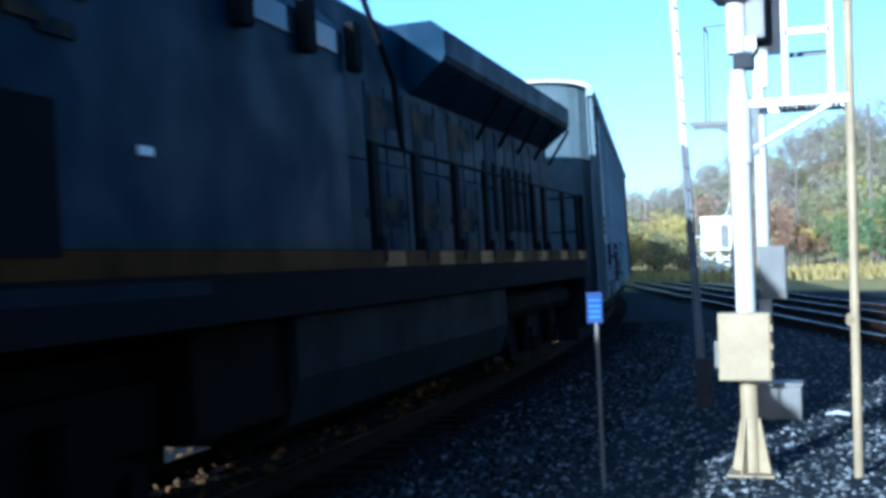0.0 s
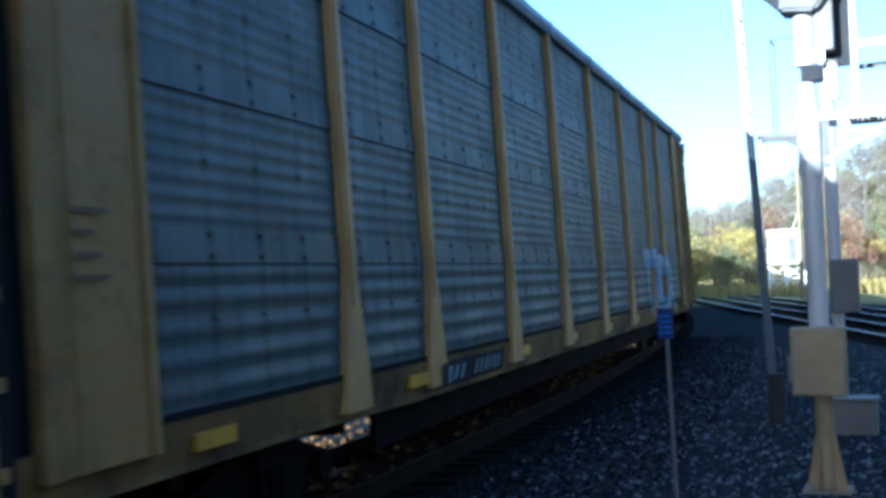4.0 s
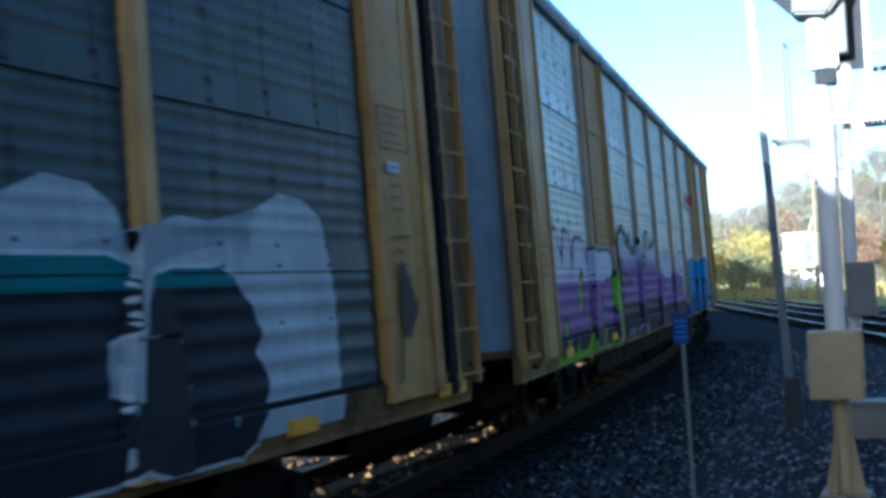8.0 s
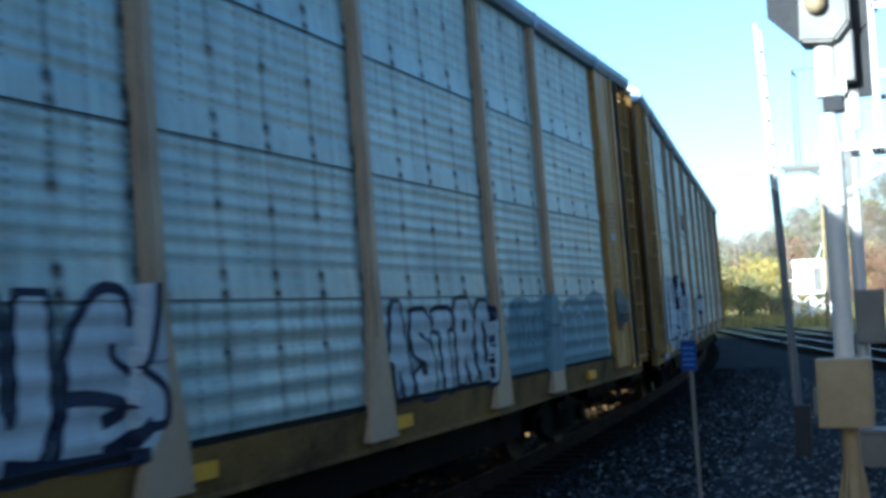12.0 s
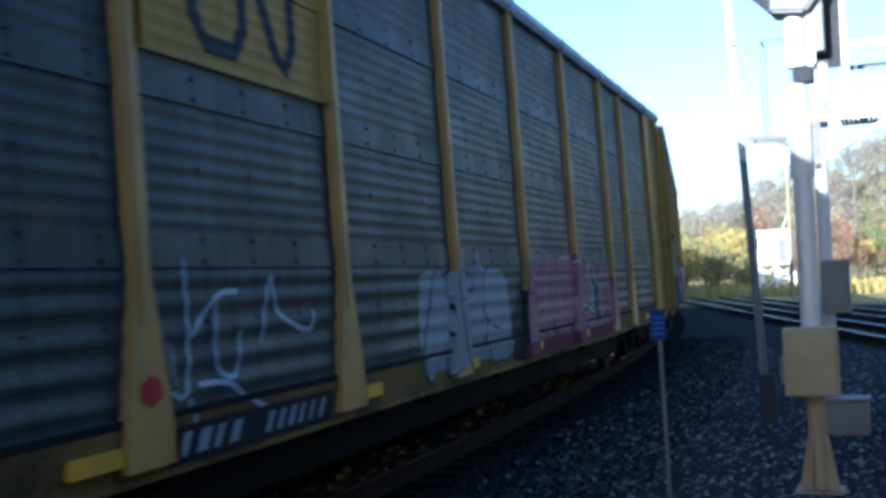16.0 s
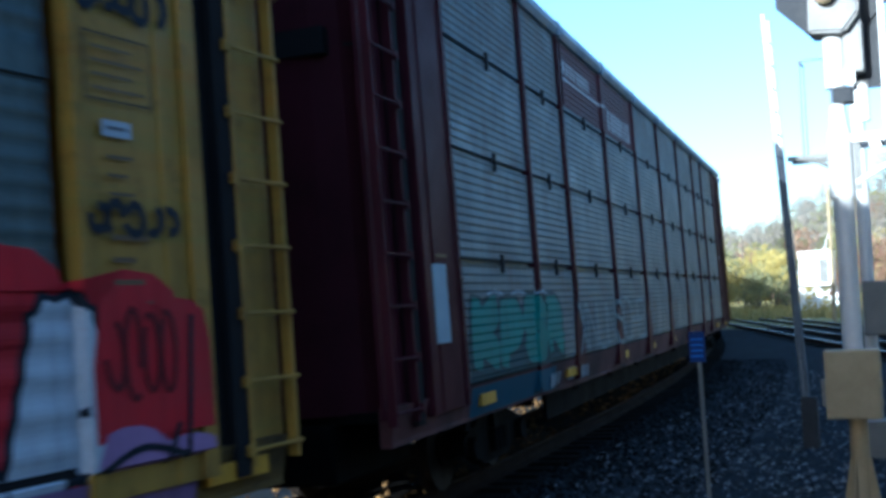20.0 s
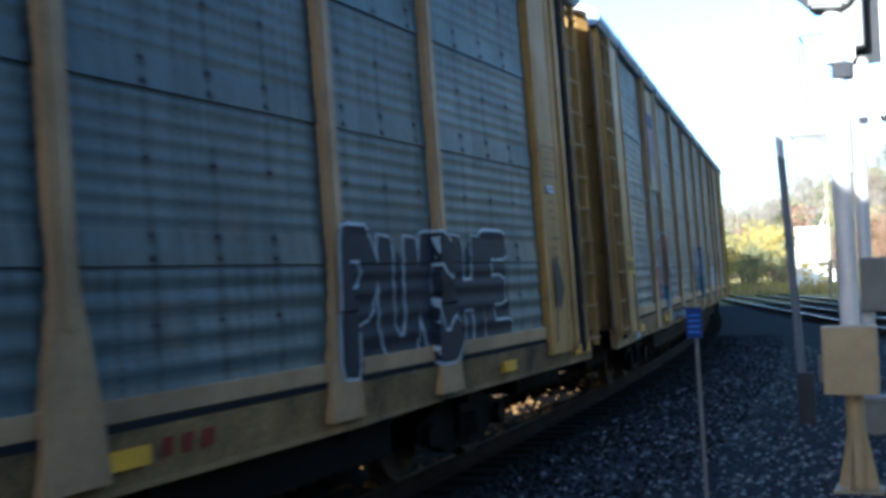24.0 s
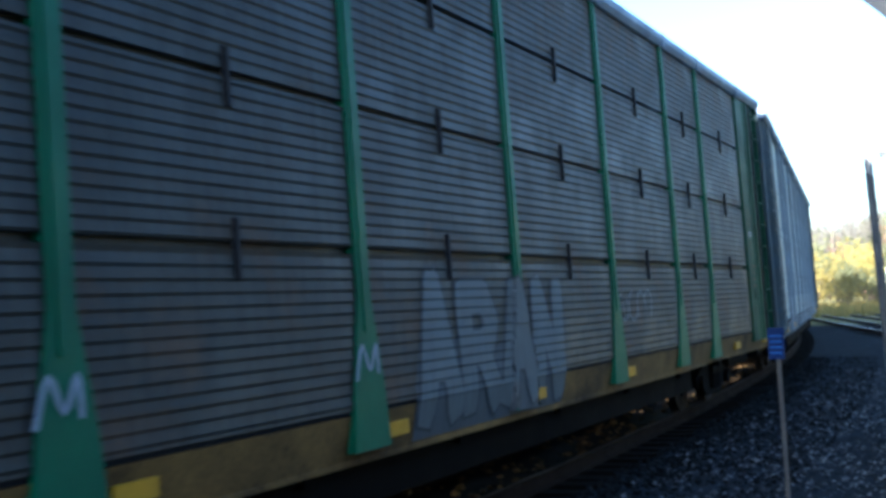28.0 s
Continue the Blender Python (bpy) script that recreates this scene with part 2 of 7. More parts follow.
RUST = surface("rusty_rail_side", (0.016, 0.01, 0.007), (0.008, 0.006, 0.004), 9, 0.85)
TIE_WOOD = surface("creosoted_tie", (0.008, 0.007, 0.006), (0.004, 0.004, 0.003), 10, 0.9, stretch=(0.3, 1, 1), random_tint=0.5)
BLACK_GAP = surface("gap_black", (0.012, 0.012, 0.013), (0.02, 0.02, 0.02), 6, 0.8)
REFLECTOR = surface("yellow_reflector", (0.48, 0.26, 0.015), (0.2, 0.11, 0.015), 6, 0.45, wear=0.45)
WHITE_PAINT = surface("white_paint", (0.75, 0.77, 0.78), (0.5, 0.5, 0.48), 6, 0.5, wear=0.2)

# ---- mesh helpers ----
def mesh_ob(name, verts, faces, mat=None, smooth=False):
    me = bpy.data.meshes.new(name)
    me.from_pydata([tuple(v) for v in verts], [], [tuple(f) for f in faces])
    me.update()
    if smooth:
        me.polygons.foreach_set("use_smooth", [True] * len(me.polygons))
    if mat:
        me.materials.append(mat)
    return new(name, me)


def to_mesh(bm, name, mat=None, smooth=False):
    me = bpy.data.meshes.new(name)
    bm.to_mesh(me)
    bm.free()
    if smooth:
        me.polygons.foreach_set("use_smooth", [True] * len(me.polygons))
    if mat:
        me.materials.append(mat)
    return me


def put(name, me, parent=None, m=None, label="", mat=None):
    """Links a mesh as one object under a thing or a part; a material given here is the object's own."""
    ob = new(name, me)
    if parent:
        ob.parent = parent
    if m is not None:
        ob.matrix_local = m
    if label:
        ob["label"] = label
    if mat and me.materials:
        ob.material_slots[0].link = "OBJECT"
        ob.material_slots[0].material = mat
    return ob


def part(name, bm, material, parent, label="", smooth=False, m=None):
    return put(name, to_mesh(bm, name, material, smooth), parent, m, label)


def add_box(bm, x0, x1, y0, y1, z0, z1, bevel=0.0):
    m = Matrix.Translation(((x0 + x1) / 2, (y0 + y1) / 2, (z0 + z1) / 2)) @ Matrix.Diagonal((x1 - x0, y1 - y0, z1 - z0, 1))
    r = bmesh.ops.create_cube(bm, size=1.0, matrix=m)
    if bevel:
        edges = list({e for v in r["verts"] for e in v.link_edges})
        bmesh.ops.bevel(bm, geom=edges, offset=bevel, segments=2, affect="EDGES", profile=0.6)
    return bm


def box(*a, bevel=0.0):
    return add_box(bmesh.new(), *a, bevel=bevel)


def add_rod(bm, p, q, r, seg=8, r2=None):
    p, q = Vector(p), Vector(q)
    d = q - p
    m = Matrix.Translation((p + q) / 2) @ d.to_track_quat("Z", "Y").to_matrix().to_4x4()
    bmesh.ops.create_cone(bm, cap_ends=True, segments=seg, radius1=r, radius2=r if r2 is None else r2, depth=d.length, matrix=m)
    return bm


def rod(p, q, r, seg=8, r2=None):
    return add_rod(bmesh.new(), p, q, r, seg, r2)


def sweep(profile, y0, y1, close=True, name="sweep"):
    """A profile of (x, z) drawn along y."""
    bm = bmesh.new()
    a, b = [bm.verts.new((x, y0, z)) for x, z in profile], [bm.verts.new((x, y1, z)) for x, z in profile]
    k = len(profile)
    for i in range(k if close else k - 1):
        j = (i + 1) % k
        bm.faces.new((a[i], a[j], b[j], b[i]))
    if close:
        bm.faces.new(a)
        bm.faces.new(list(reversed(b)))
    bmesh.ops.recalc_face_normals(bm, faces=bm.faces)
    return bm


# ---- ground and hill ----
GROUND = -0.2


def land(x, y):
    """Height of the ground: level yard, a bank and a wooded hill beyond the tracks on the right."""
    d = y + 0.9 * x + 0.0
    h = 34.0 * (1 / (1 + math.exp(-(d - 205 - 0.25 * abs(x)) / 24.0)))
    h *= min(1.0, max(0.0, (x + 75.0) / 110.0)) ** 0.8
    h += 0.9 * (noise.noise((x * 0.013, y * 0.013, 0)) + 0.4) * min(1.0, max(0.0, (d - 130) / 80))
    return GROUND + max(0.0, h)


def build_ground():
    xs = sorted({*np.arange(-60, 81, 4.0), *np.arange(-1600, 1601, 80.0)})
    ys = sorted({*np.arange(-30, 350, 5.0), *np.arange(-1600, 2001, 90.0)})
    verts = [(x, y, land(x, y)) for y in ys for x in xs]
    w = len(xs)
    faces = [(j * w + i, j * w + i + 1, (j + 1) * w + i + 1, (j + 1) * w + i) for j in range(len(ys) - 1) for i in range(w - 1)]
    m, n, l, p = nodes_of("gravel_and_grass_ground")
    v = coords(n, l)
    big, mid, fine = noise_of(n, l, v, 0.05, 4), noise_of(n, l, v, 1.2, 5), noise_of(n, l, v, 16, 3)
    gravel = blend(n, l, remap(n, l, fine, 0.32, 0.7), (0.009, 0.012, 0.015), (0.03, 0.036, 0.043))
    gravel = blend(n, l, remap(n, l, mid, 0.45, 0.72, 0.0, 0.55), gravel, (0.012, 0.011, 0.01))
    grass = blend(n, l, remap(n, l, mid, 0.35, 0.65), (0.34, 0.27, 0.11), (0.2, 0.19, 0.07))
    sep = n.new("ShaderNodeSeparateXYZ")
    l.new(v, sep.inputs[0])
    away = calc(n, l, "ADD", sep.outputs["Y"], calc(n, l, "MULTIPLY", sep.outputs["X"], 0.32))
    edge = remap(n, l, calc(n, l, "ADD", away, calc(n, l, "MULTIPLY", big, 16.0)), 66.0, 72.0)
    l.new(blend(n, l, edge, gravel, grass), p.inputs["Base Color"])
    p.inputs["Roughness"].default_value = 0.95
    p.inputs["Specular IOR Level"].default_value = 0.02
    l.new(bump_of(n, l, calc(n, l, "ADD", fine, mid), 0.7, 0.05), p.inputs["Normal"])
    tagged(mesh_ob("ground", verts, faces, m, True), "dark gravel yard turning to dry grass and a hill", "ground", kind="structure")


build_ground()


def build_sky_blocker():
    """A steep dark bank, added out of view beside and behind the tracks to block low sky light."""
    verts, faces = [], []
    for i in range(26):
        y = -50 + 2.5 * i
        end = 1.0 if i < 25 else 0.3
        for x, z in ((5.6, GROUND - 0.1), (6.6, 3.6), (8.0, 7.6), (11.0, 9.0), (14.0, GROUND - 0.1)):
            verts.append((x + noise.noise((y * 0.3, x, 0)) * 0.5, y, z * end + (0.7 * noise.noise((y * 0.2, x, 3)) if z > 0 else 0)))
    for i in range(25):
        for j in range(4):
            a = i * 5 + j
            faces.append((a, a + 1, a + 6, a + 5))
    ob = mesh_ob("embankment", verts, faces, surface("unseen_blocker_dark", (0.035, 0.035, 0.02), (0.02, 0.018, 0.012), 3, 0.95, bump=0.8))
    tagged(ob, "unseen dark bank added to block low sky light", "embankment", kind="structure")


build_sky_blocker()

STONES = island_surface("ballast_stone", [(0.014, 0.019, 0.023), (0.034, 0.041, 0.047), (0.23, 0.245, 0.26), (0.024, 0.026, 0.029)])


def pebbles(name, count, place, size, seed, mat, label):
    """Loose broken stones as one heap of small uneven blocks."""
    rng = np.random.default_rng(seed)
    base = np.array([(-1, -1, -0.6), (1, -0.9, -0.6), (0.9, 1, -0.6), (-0.9, 0.9, -0.6), (-0.6, -0.5, 0.6), (0.6, -0.7, 0.5), (0.55, 0.6, 0.7), (-0.5, 0.7, 0.45)])
    quads = [(0, 3, 2, 1), (4, 5, 6, 7), (0, 1, 5, 4), (1, 2, 6, 5), (2, 3, 7, 6), (3, 0, 4, 7)]
    v = np.empty((count, 8, 3))
    for i in range(count):
        x, y, z = place(rng)
        s = size * rng.uniform(0.5, 1.3)
        e = Euler(rng.uniform(-0.7, 0.7, 2).tolist() + [rng.uniform(0, 6.28)]).to_matrix()
        q = (base + rng.uniform(-0.25, 0.25, base.shape)) * s * rng.uniform(0.6, 1.2, 3)
        v[i] = q @ np.array(e).T + (x, y, z)
    faces = [tuple(i * 8 + a for a in q) for i in range(count) for q in quads]
    ob = mesh_ob(name, v.reshape(-1, 3), faces, mat)
    return tagged(ob, label, "ballast", kind="stuff")


def shoulder(x, y):
    """Height of the ballast bed across the curve: full at the tie ends, down to the yard three metres out."""
    off = math.hypot(x + R + D, y) - R
    a = abs(off)
    top = -0.17 + 0.03 * off / 1.3 if a < 1.3 else -0.17
    return top if a < 1.75 else max(GROUND - 0.05, top - (a - 1.75) * 0.09)


# ---- tracks ----
def rail_profile(x):
    return [(x + a, z) for a, z in ((-0.07, -0.18), (0.07, -0.18), (0.07, -0.165), (0.012, -0.14), (0.012, -0.045), (0.036, -0.03), (0.036, -0.004), (0.03, 0), (-0.03, 0), (-0.036, -0.004), (-0.036, -0.03), (-0.012, -0.045), (-0.012, -0.14), (-0.07, -0.165))]


def bent_rail(name, x, path, head):
    """A rail at x from the centre line, drawn along poses."""
    prof = rail_profile(x)
    k, verts, faces = len(prof), [], []
    for m in path:
        verts += [m @ Vector((a, 0, z)) for a, z in prof]
    for i in range(len(path) - 1):
        for j in range(k):
            a, b = i * k + j, i * k + (j + 1) % k
            faces.append((a, b, b + k, a + k))
    ob = mesh_ob(name, verts, faces, RUST)
    ob.data.materials.append(head)
    ob.data.polygons.foreach_set("material_index", [1 if i % k in (7, 6, 8) else 0 for i in range(len(faces))])
    return ob


def build_track(name, path, ties, label, head=BRIGHT_STEEL):
    top = tagged(new(name), label, "railway track", kind="structure")
    for x in (-0.755, 0.755):
        r = bent_rail("rail", x, path, head)
        r.parent = top
    bm = box(-1.3, 1.3, -0.11, 0.11, -0.35, -0.178, bevel=0.012)
    tie = to_mesh(bm, "tie", TIE_WOOD)
    for m in ties:
        put("tie", tie, top, m @ pose(0, random.uniform(-0.03, 0.03), random.uniform(-0.012, 0.002), 0, 0, random.uniform(-1.2, 1.2)))
    return top


def curve_pose(s):
    x, y = on_track(s)
    return pose(x, y, 0, 0, -CANT, math.degrees(s / R))


build_track("track", [curve_pose(s) for s in np.arange(-60, 200, 2.5)], [curve_pose(s) for s in np.arange(-4, 90, 0.52)], "curved main track with dull brown rails on wooden ties", TREAD)


def straight_pose(x0, y0, slope, s):
    a = math.atan(slope)
    return pose(x0 - math.sin(a) * s, y0 + math.cos(a) * s, 0.02, 0, 0, math.degrees(a))


for x0, y0 in ((0.35, 30.6), (0.75, 40.0)):
    build_track("track", [straight_pose(x0, y0, 0.305, s) for s in (-60, 0, 30, 62)], [straight_pose(x0, y0, 0.305, s) for s in np.arange(-16, 60, 0.56)], "straight crossing track with shiny rails on wooden ties")


def bed(name, path, label):
    prof = [(-3.4, GROUND - 0.1), (-1.75, -0.19), (0, -0.175), (1.75, -0.19), (3.4, GROUND - 0.1)]
    k, verts, faces = len(prof), [], []
    for m in path:
        verts += [m @ Vector((a, 0, z)) for a, z in prof]
    for i in range(len(path) - 1):
        for j in range(k - 1):
            a = i * k + j
            faces.append((a, a + 1, a + 1 + k, a + k))
    ob = mesh_ob(name, verts, faces, BED)
    return tagged(ob, label, "ballast", kind="structure")


# bed colour nearly black, with the shade under the train put in
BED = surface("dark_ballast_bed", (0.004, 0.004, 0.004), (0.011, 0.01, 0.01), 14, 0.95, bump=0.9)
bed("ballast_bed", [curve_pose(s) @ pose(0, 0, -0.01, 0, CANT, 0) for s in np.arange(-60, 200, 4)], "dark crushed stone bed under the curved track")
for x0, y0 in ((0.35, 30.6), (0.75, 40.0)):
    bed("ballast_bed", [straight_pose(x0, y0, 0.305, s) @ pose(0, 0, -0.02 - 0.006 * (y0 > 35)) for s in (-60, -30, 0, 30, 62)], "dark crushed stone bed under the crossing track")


def near_spot(rng):
    y = 6.5 + 25 * rng.random() ** 1.5
    x = rng.uniform(-4.25 - y * 0.02, 3.2)
    # pale stones thin out towards the rails, where shade-dark ones take over
    while math.hypot(x + R + D, y) - R < 1.3 + 1.9 * rng.random():
        x = rng.uniform(-4.25 - y * 0.02, 3.2)
    return x, y, max(GROUND, shoulder(x, y)) + rng.uniform(-0.015, 0.02)


def shaded_spot(rng):
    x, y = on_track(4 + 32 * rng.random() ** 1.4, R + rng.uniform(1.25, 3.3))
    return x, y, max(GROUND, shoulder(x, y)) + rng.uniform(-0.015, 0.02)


def stand_spot(rng):
    y, x = rng.uniform(-3.5, 6.5), rng.uniform(-3.9, 3.2)
    return x, y, max(GROUND, shoulder(x, y)) + rng.uniform(-0.015, 0.02)


pebbles("ballast_stones", 4500, stand_spot, 0.034, 8, STONES, "loose grey crushed stone round the stand")
pebbles("ballast_stones", 24000, near_spot, 0.028, 5, STONES, "loose grey crushed stone lying beside the track")
# near-black stones carry the shade beside the train in their colour
pebbles("ballast_stones", 9000, shaded_spot, 0.03, 11, island_surface("shaded_ballast_stone", [(0.004, 0.005, 0.006), (0.008, 0.01, 0.011), (0.02, 0.022, 0.024), (0.006, 0.006, 0.006)]), "crushed stone along the tie ends, blackened for the train's shade")


def far_spot(rng):
    s, off = rng.uniform(-4, 60), rng.uniform(-4.2, 0.3)
    x, y = on_track(s, R + off)
    return x, y, (-0.185 if off > -1.75 else -0.19 + (off + 1.75) * 0.05) + rng.uniform(-0.01, 0.015)


pebbles("ballast_stones", 5000, far_spot, 0.05, 6, island_surface("brown_ballast_stone", [(0.06, 0.036, 0.016), (0.015, 0.01, 0.007), (0.2, 0.12, 0.045), (0.02, 0.014, 0.009)]), "rusty brown crushed stone between and beyond the rails")

# ---- rack cars: sizes along a car from its front coupler, heights over the rail head ----
HALF = L / 2
POSTS = [2.6, 5.53, 7.56, 10.58, 13.6, 16.6, 19.62, 22.64, 24.67, 27.6]
SIDE, PANEL_LOW, PANEL_TOP, EAVE = 1.5, 1.14, 5.5, 5.58
RIBS = [1.25, 1.44, 1.63, 1.82, 1.98] + [2.35 + 0.121 * i for i in range(7)] + [3.44 + 0.117 * i for i in range(7)] + [4.5 + 0.125 * i for i in range(8)]
SEAMS = [2.3, 3.39, 4.48]


def rib_out(z):
    """How far the ribbed siding stands out at height z."""
    for b in LAPS:
        if b <= z <= b + BAND:
            return 0.019 - 0.012 * (z - b) / BAND
    d = min(abs(z - r) for r in RIBS)
    deep, half = (0.015, 0.085) if z < 2.04 else (0.007, 0.055)
    return deep * (0.5 + 0.5 * math.cos(math.pi * min(1.0, d / half)))


def slat_out(z):
    """The same for the older siding of narrow slats in four tiers with open seams."""
    if min(abs(z - s) for s in SEAMS) < 0.025:
        return -0.01
    u = (z / 0.083) % 1.0
    return 0.046 + (0.013 * (1 - u) if u > 0.25 else 0.013 * u * 3)


def siding_levels(kind):
    if kind == "rib":
        zs = {PANEL_LOW, PANEL_TOP}
        for r in RIBS:
            h = 0.085 if r < 2.04 else 0.055
            zs |= {r + h * f for f in (-1, -0.6, -0.3, 0, 0.3, 0.6, 1)}
        for b in LAPS:
            zs = {z for z in zs if not b - 0.004 < z < b + BAND + 0.004} | {b - 0.002, b, b + BAND, b + BAND + 0.003}
    else:
        zs = {PANEL_LOW, PANEL_TOP}
        k = int(PANEL_LOW / 0.083)
        while k * 0.083 < PANEL_TOP:
            for u in (0.02, 0.25, 0.98):
                z = (k + u) * 0.083
                if PANEL_LOW < z < PANEL_TOP and min(abs(z - s) for s in SEAMS) > 0.04:
                    zs.add(z)
            k += 1
        for s in SEAMS:
            zs |= {s - 0.027, s - 0.024, s + 0.024, s + 0.027}
    return sorted(z for z in zs if PANEL_LOW <= z <= PANEL_TOP)


OUT = {"rib": rib_out, "slat": slat_out}
LEVELS = {k: siding_levels(k) for k in OUT}


def panel_mesh(kind, width):
    """One sheet of siding, facing +x, centred on y."""
    zs, out = LEVELS[kind], OUT[kind]
    bm = bmesh.new()
    prev = None
    for z in zs:
        x = SIDE - 0.06 + out(z)
        row = [bm.verts.new((x, -width / 2, z)), bm.verts.new((x, width / 2, z))]
        if prev:
            bm.faces.new((prev[0], prev[1], row[1], row[0]))
        prev = row
    edge = [e for e in bm.edges if e.is_boundary]
    r = bmesh.ops.extrude_edge_only(bm, edges=edge)
    for v in r["geom"]:
        if isinstance(v, bmesh.types.BMVert):
            v.co.x = SIDE - 0.13
    bmesh.ops.recalc_face_normals(bm, faces=bm.faces)
    if kind == "rib":
        rows = [(b + d, 0.02) for b in LAPS for d in (0.04, 0.185)] + [(b + d, 0.016) for b, d in ((1.14, 0.55), (2.05, 0.66), (3.14, 0.65), (4.2, 0.7))]
        for z, r in rows:
            n = int((width / 2 - 0.12) / COLUMN)
            for y in [i * COLUMN for i in range(-n, n + 1)]:
                bmesh.ops.create_cone(bm, cap_ends=True, segments=6, radius1=r, radius2=r * 0.75, depth=0.022, matrix=Matrix.Translation((SIDE - 0.058 + out(z), y, z)) @ Euler((0, radians(90), 0)).to_matrix().to_4x4())
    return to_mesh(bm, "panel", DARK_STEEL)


def post_mesh(flare):
    """An upright of folded plate with a gusset that widens to the sill."""
    w, g = 0.092, flare
    prof = [(w, EAVE), (w, 1.95), (g - 0.02, 1.25), (g + 0.02, 0.84)]
    pts = [(-y, z) for y, z in reversed(prof)] + prof
    bm = bmesh.new()
    rows = []
    for x in (SIDE - 0.1, SIDE + 0.015):
        rows.append([bm.verts.new((x, y, z)) for y, z in pts])
    k = len(pts)
    bm.faces.new(rows[1])
    bm.faces.new(list(reversed(rows[0])))
    for i in range(k):
        j = (i + 1) % k
        bm.faces.new((rows[0][i], rows[0][j], rows[1][j], rows[1][i]))
    add_box(bm, SIDE + 0.012, SIDE + 0.03, -0.045, 0.045, 1.7, EAVE - 0.05)
    bmesh.ops.recalc_face_normals(bm, faces=bm.faces)
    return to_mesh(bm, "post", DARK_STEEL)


def sill_mesh():
    """The side sill: deep between the trucks, cut up over them."""
    low = [(0.75, 0.78), (5.4, 0.77), (7.2, 0.74), (23.0, 0.74), (24.8, 0.77), (29.45, 0.78)]
    bm = bmesh.new()
    rings = []
    for s, z in low:
        y = s - HALF
        rings.append([bm.verts.new(c) for c in ((SIDE - 0.17, y, 1.1), (SIDE - 0.02, y, 1.1), (SIDE - 0.02 - 0.2 * (1.06 - z), y, z + 0.04), (SIDE - 0.01 - 0.2 * (1.1 - z), y, z + 0.03), (SIDE - 0.01 - 0.2 * (1.1 - z), y, z), (SIDE - 0.17, y, z))])
    for a, b in zip(rings, rings[1:]):
        for i in range(6):
            bm.faces.new((a[i], a[(i + 1) % 6], b[(i + 1) % 6], b[i]))
    bm.faces.new(rings[0])
    bm.faces.new(list(reversed(rings[-1])))
    bmesh.ops.recalc_face_normals(bm, faces=bm.faces)
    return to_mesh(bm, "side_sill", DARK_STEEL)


def end_plate_mesh():
    prof = [(27.62, -0.09), (27.62, 0.02), (27.7, 0.02), (27.7, 0), (28.3, 0), (28.31, 0.012), (28.36, 0.012), (28.37, 0), (28.52, 0), (28.52, 0.03), (28.66, 0.03), (28.66, -0.09)]
    bm = bmesh.new()
    a, b = ([bm.verts.new((SIDE + x, y - HALF, z)) for y, x in prof] for z in (0.95, EAVE))
    bm.faces.new(a)
    bm.faces.new(list(reversed(b)))
    for i in range(len(prof)):
        j = (i + 1) % len(prof)
        bm.faces.new((a[i], a[j], b[j], b[i]))
    bmesh.ops.recalc_face_normals(bm, faces=bm.faces)
    return to_mesh(bm, "end_plate", DARK_STEEL)


def corner_mesh():
    """The door's edge: a deep channel between the end plate and the ladder."""
    bm = box(SIDE - 0.16, SIDE - 0.06, 28.66 - HALF, 28.86 - HALF, 0.95, EAVE)
    add_box(bm, SIDE - 0.14, SIDE + 0.01, 28.86 - HALF, 29.0 - HALF, 0.9, EAVE, bevel=0.006)
    return to_mesh(bm, "door_channel", DARK_STEEL)


def ladder_mesh():
    bm = bmesh.new()
    for y, wd in ((29.0, 0.035), (29.5, 0.03)):
        add_box(bm, SIDE - 0.06, SIDE + 0.02, y - HALF, y - HALF + wd, 0.95, EAVE - 0.05)
    z = 1.05
    while z < EAVE - 0.2:
        add_rod(bm, (SIDE + 0.03, 28.95 - HALF, z), (SIDE + 0.03, 29.55 - HALF, z), 0.013, 6)
        add_box(bm, SIDE + 0.0, SIDE + 0.045, 28.95 - HALF, 29.01 - HALF, z - 0.035, z + 0.035)
        z += 0.42
    return to_mesh(bm, "ladder", DARK_STEEL)


def end_door_mesh():
    """Radial end doors: a shallow bow across the end with a rib at each edge."""
    bm = bmesh.new()
    pts = []
    for i in range(13):
        x = -1.42 + 2.84 * i / 12
        pts.append((x, 29.1 - HALF + 0.45 * (1 - (x / 1.42) ** 2) ** 0.5))
    top = lambda x: EAVE - 0.04 + 0.36 * (1 - (x / 1.55) ** 2) ** 0.6
    a = [bm.verts.new((x, y, 1.05)) for x, y in pts]
    b = [bm.verts.new((x, y, top(x))) for x, y in pts]
    for i in range(12):
        bm.faces.new((a[i], a[i + 1], b[i + 1], b[i]))
    bmesh.ops.solidify(bm, geom=bm.faces[:], thickness=0.06)
    bmesh.ops.recalc_face_normals(bm, faces=bm.faces)
    return to_mesh(bm, "end_door", DARK_STEEL)


def door_strips(strips, name):
    """Thin strips that follow the bowed end door: seams and lines of small lettering."""
    lift = max(v.co.y for v in END_DOOR.vertices) - (29.55 - HALF) + 0.004
    bm = bmesh.new()
    for x0, x1, z0, z1 in strips:
        prev = None
        for i in range(7):
            x = x0 + (x1 - x0) * i / 6
            y = 29.1 - HALF + 0.45 * (1 - (x / 1.42) ** 2) ** 0.5 + lift
            row = [bm.verts.new((x, y, z0)), bm.verts.new((x, y, z1))]
            if prev:
                bm.faces.new((prev[0], prev[1], row[1], row[0]))
            prev = row
    bmesh.ops.solidify(bm, geom=bm.faces[:], thickness=0.003)
    return to_mesh(bm, name, BLACK_GAP)


END_DOOR = end_door_mesh()


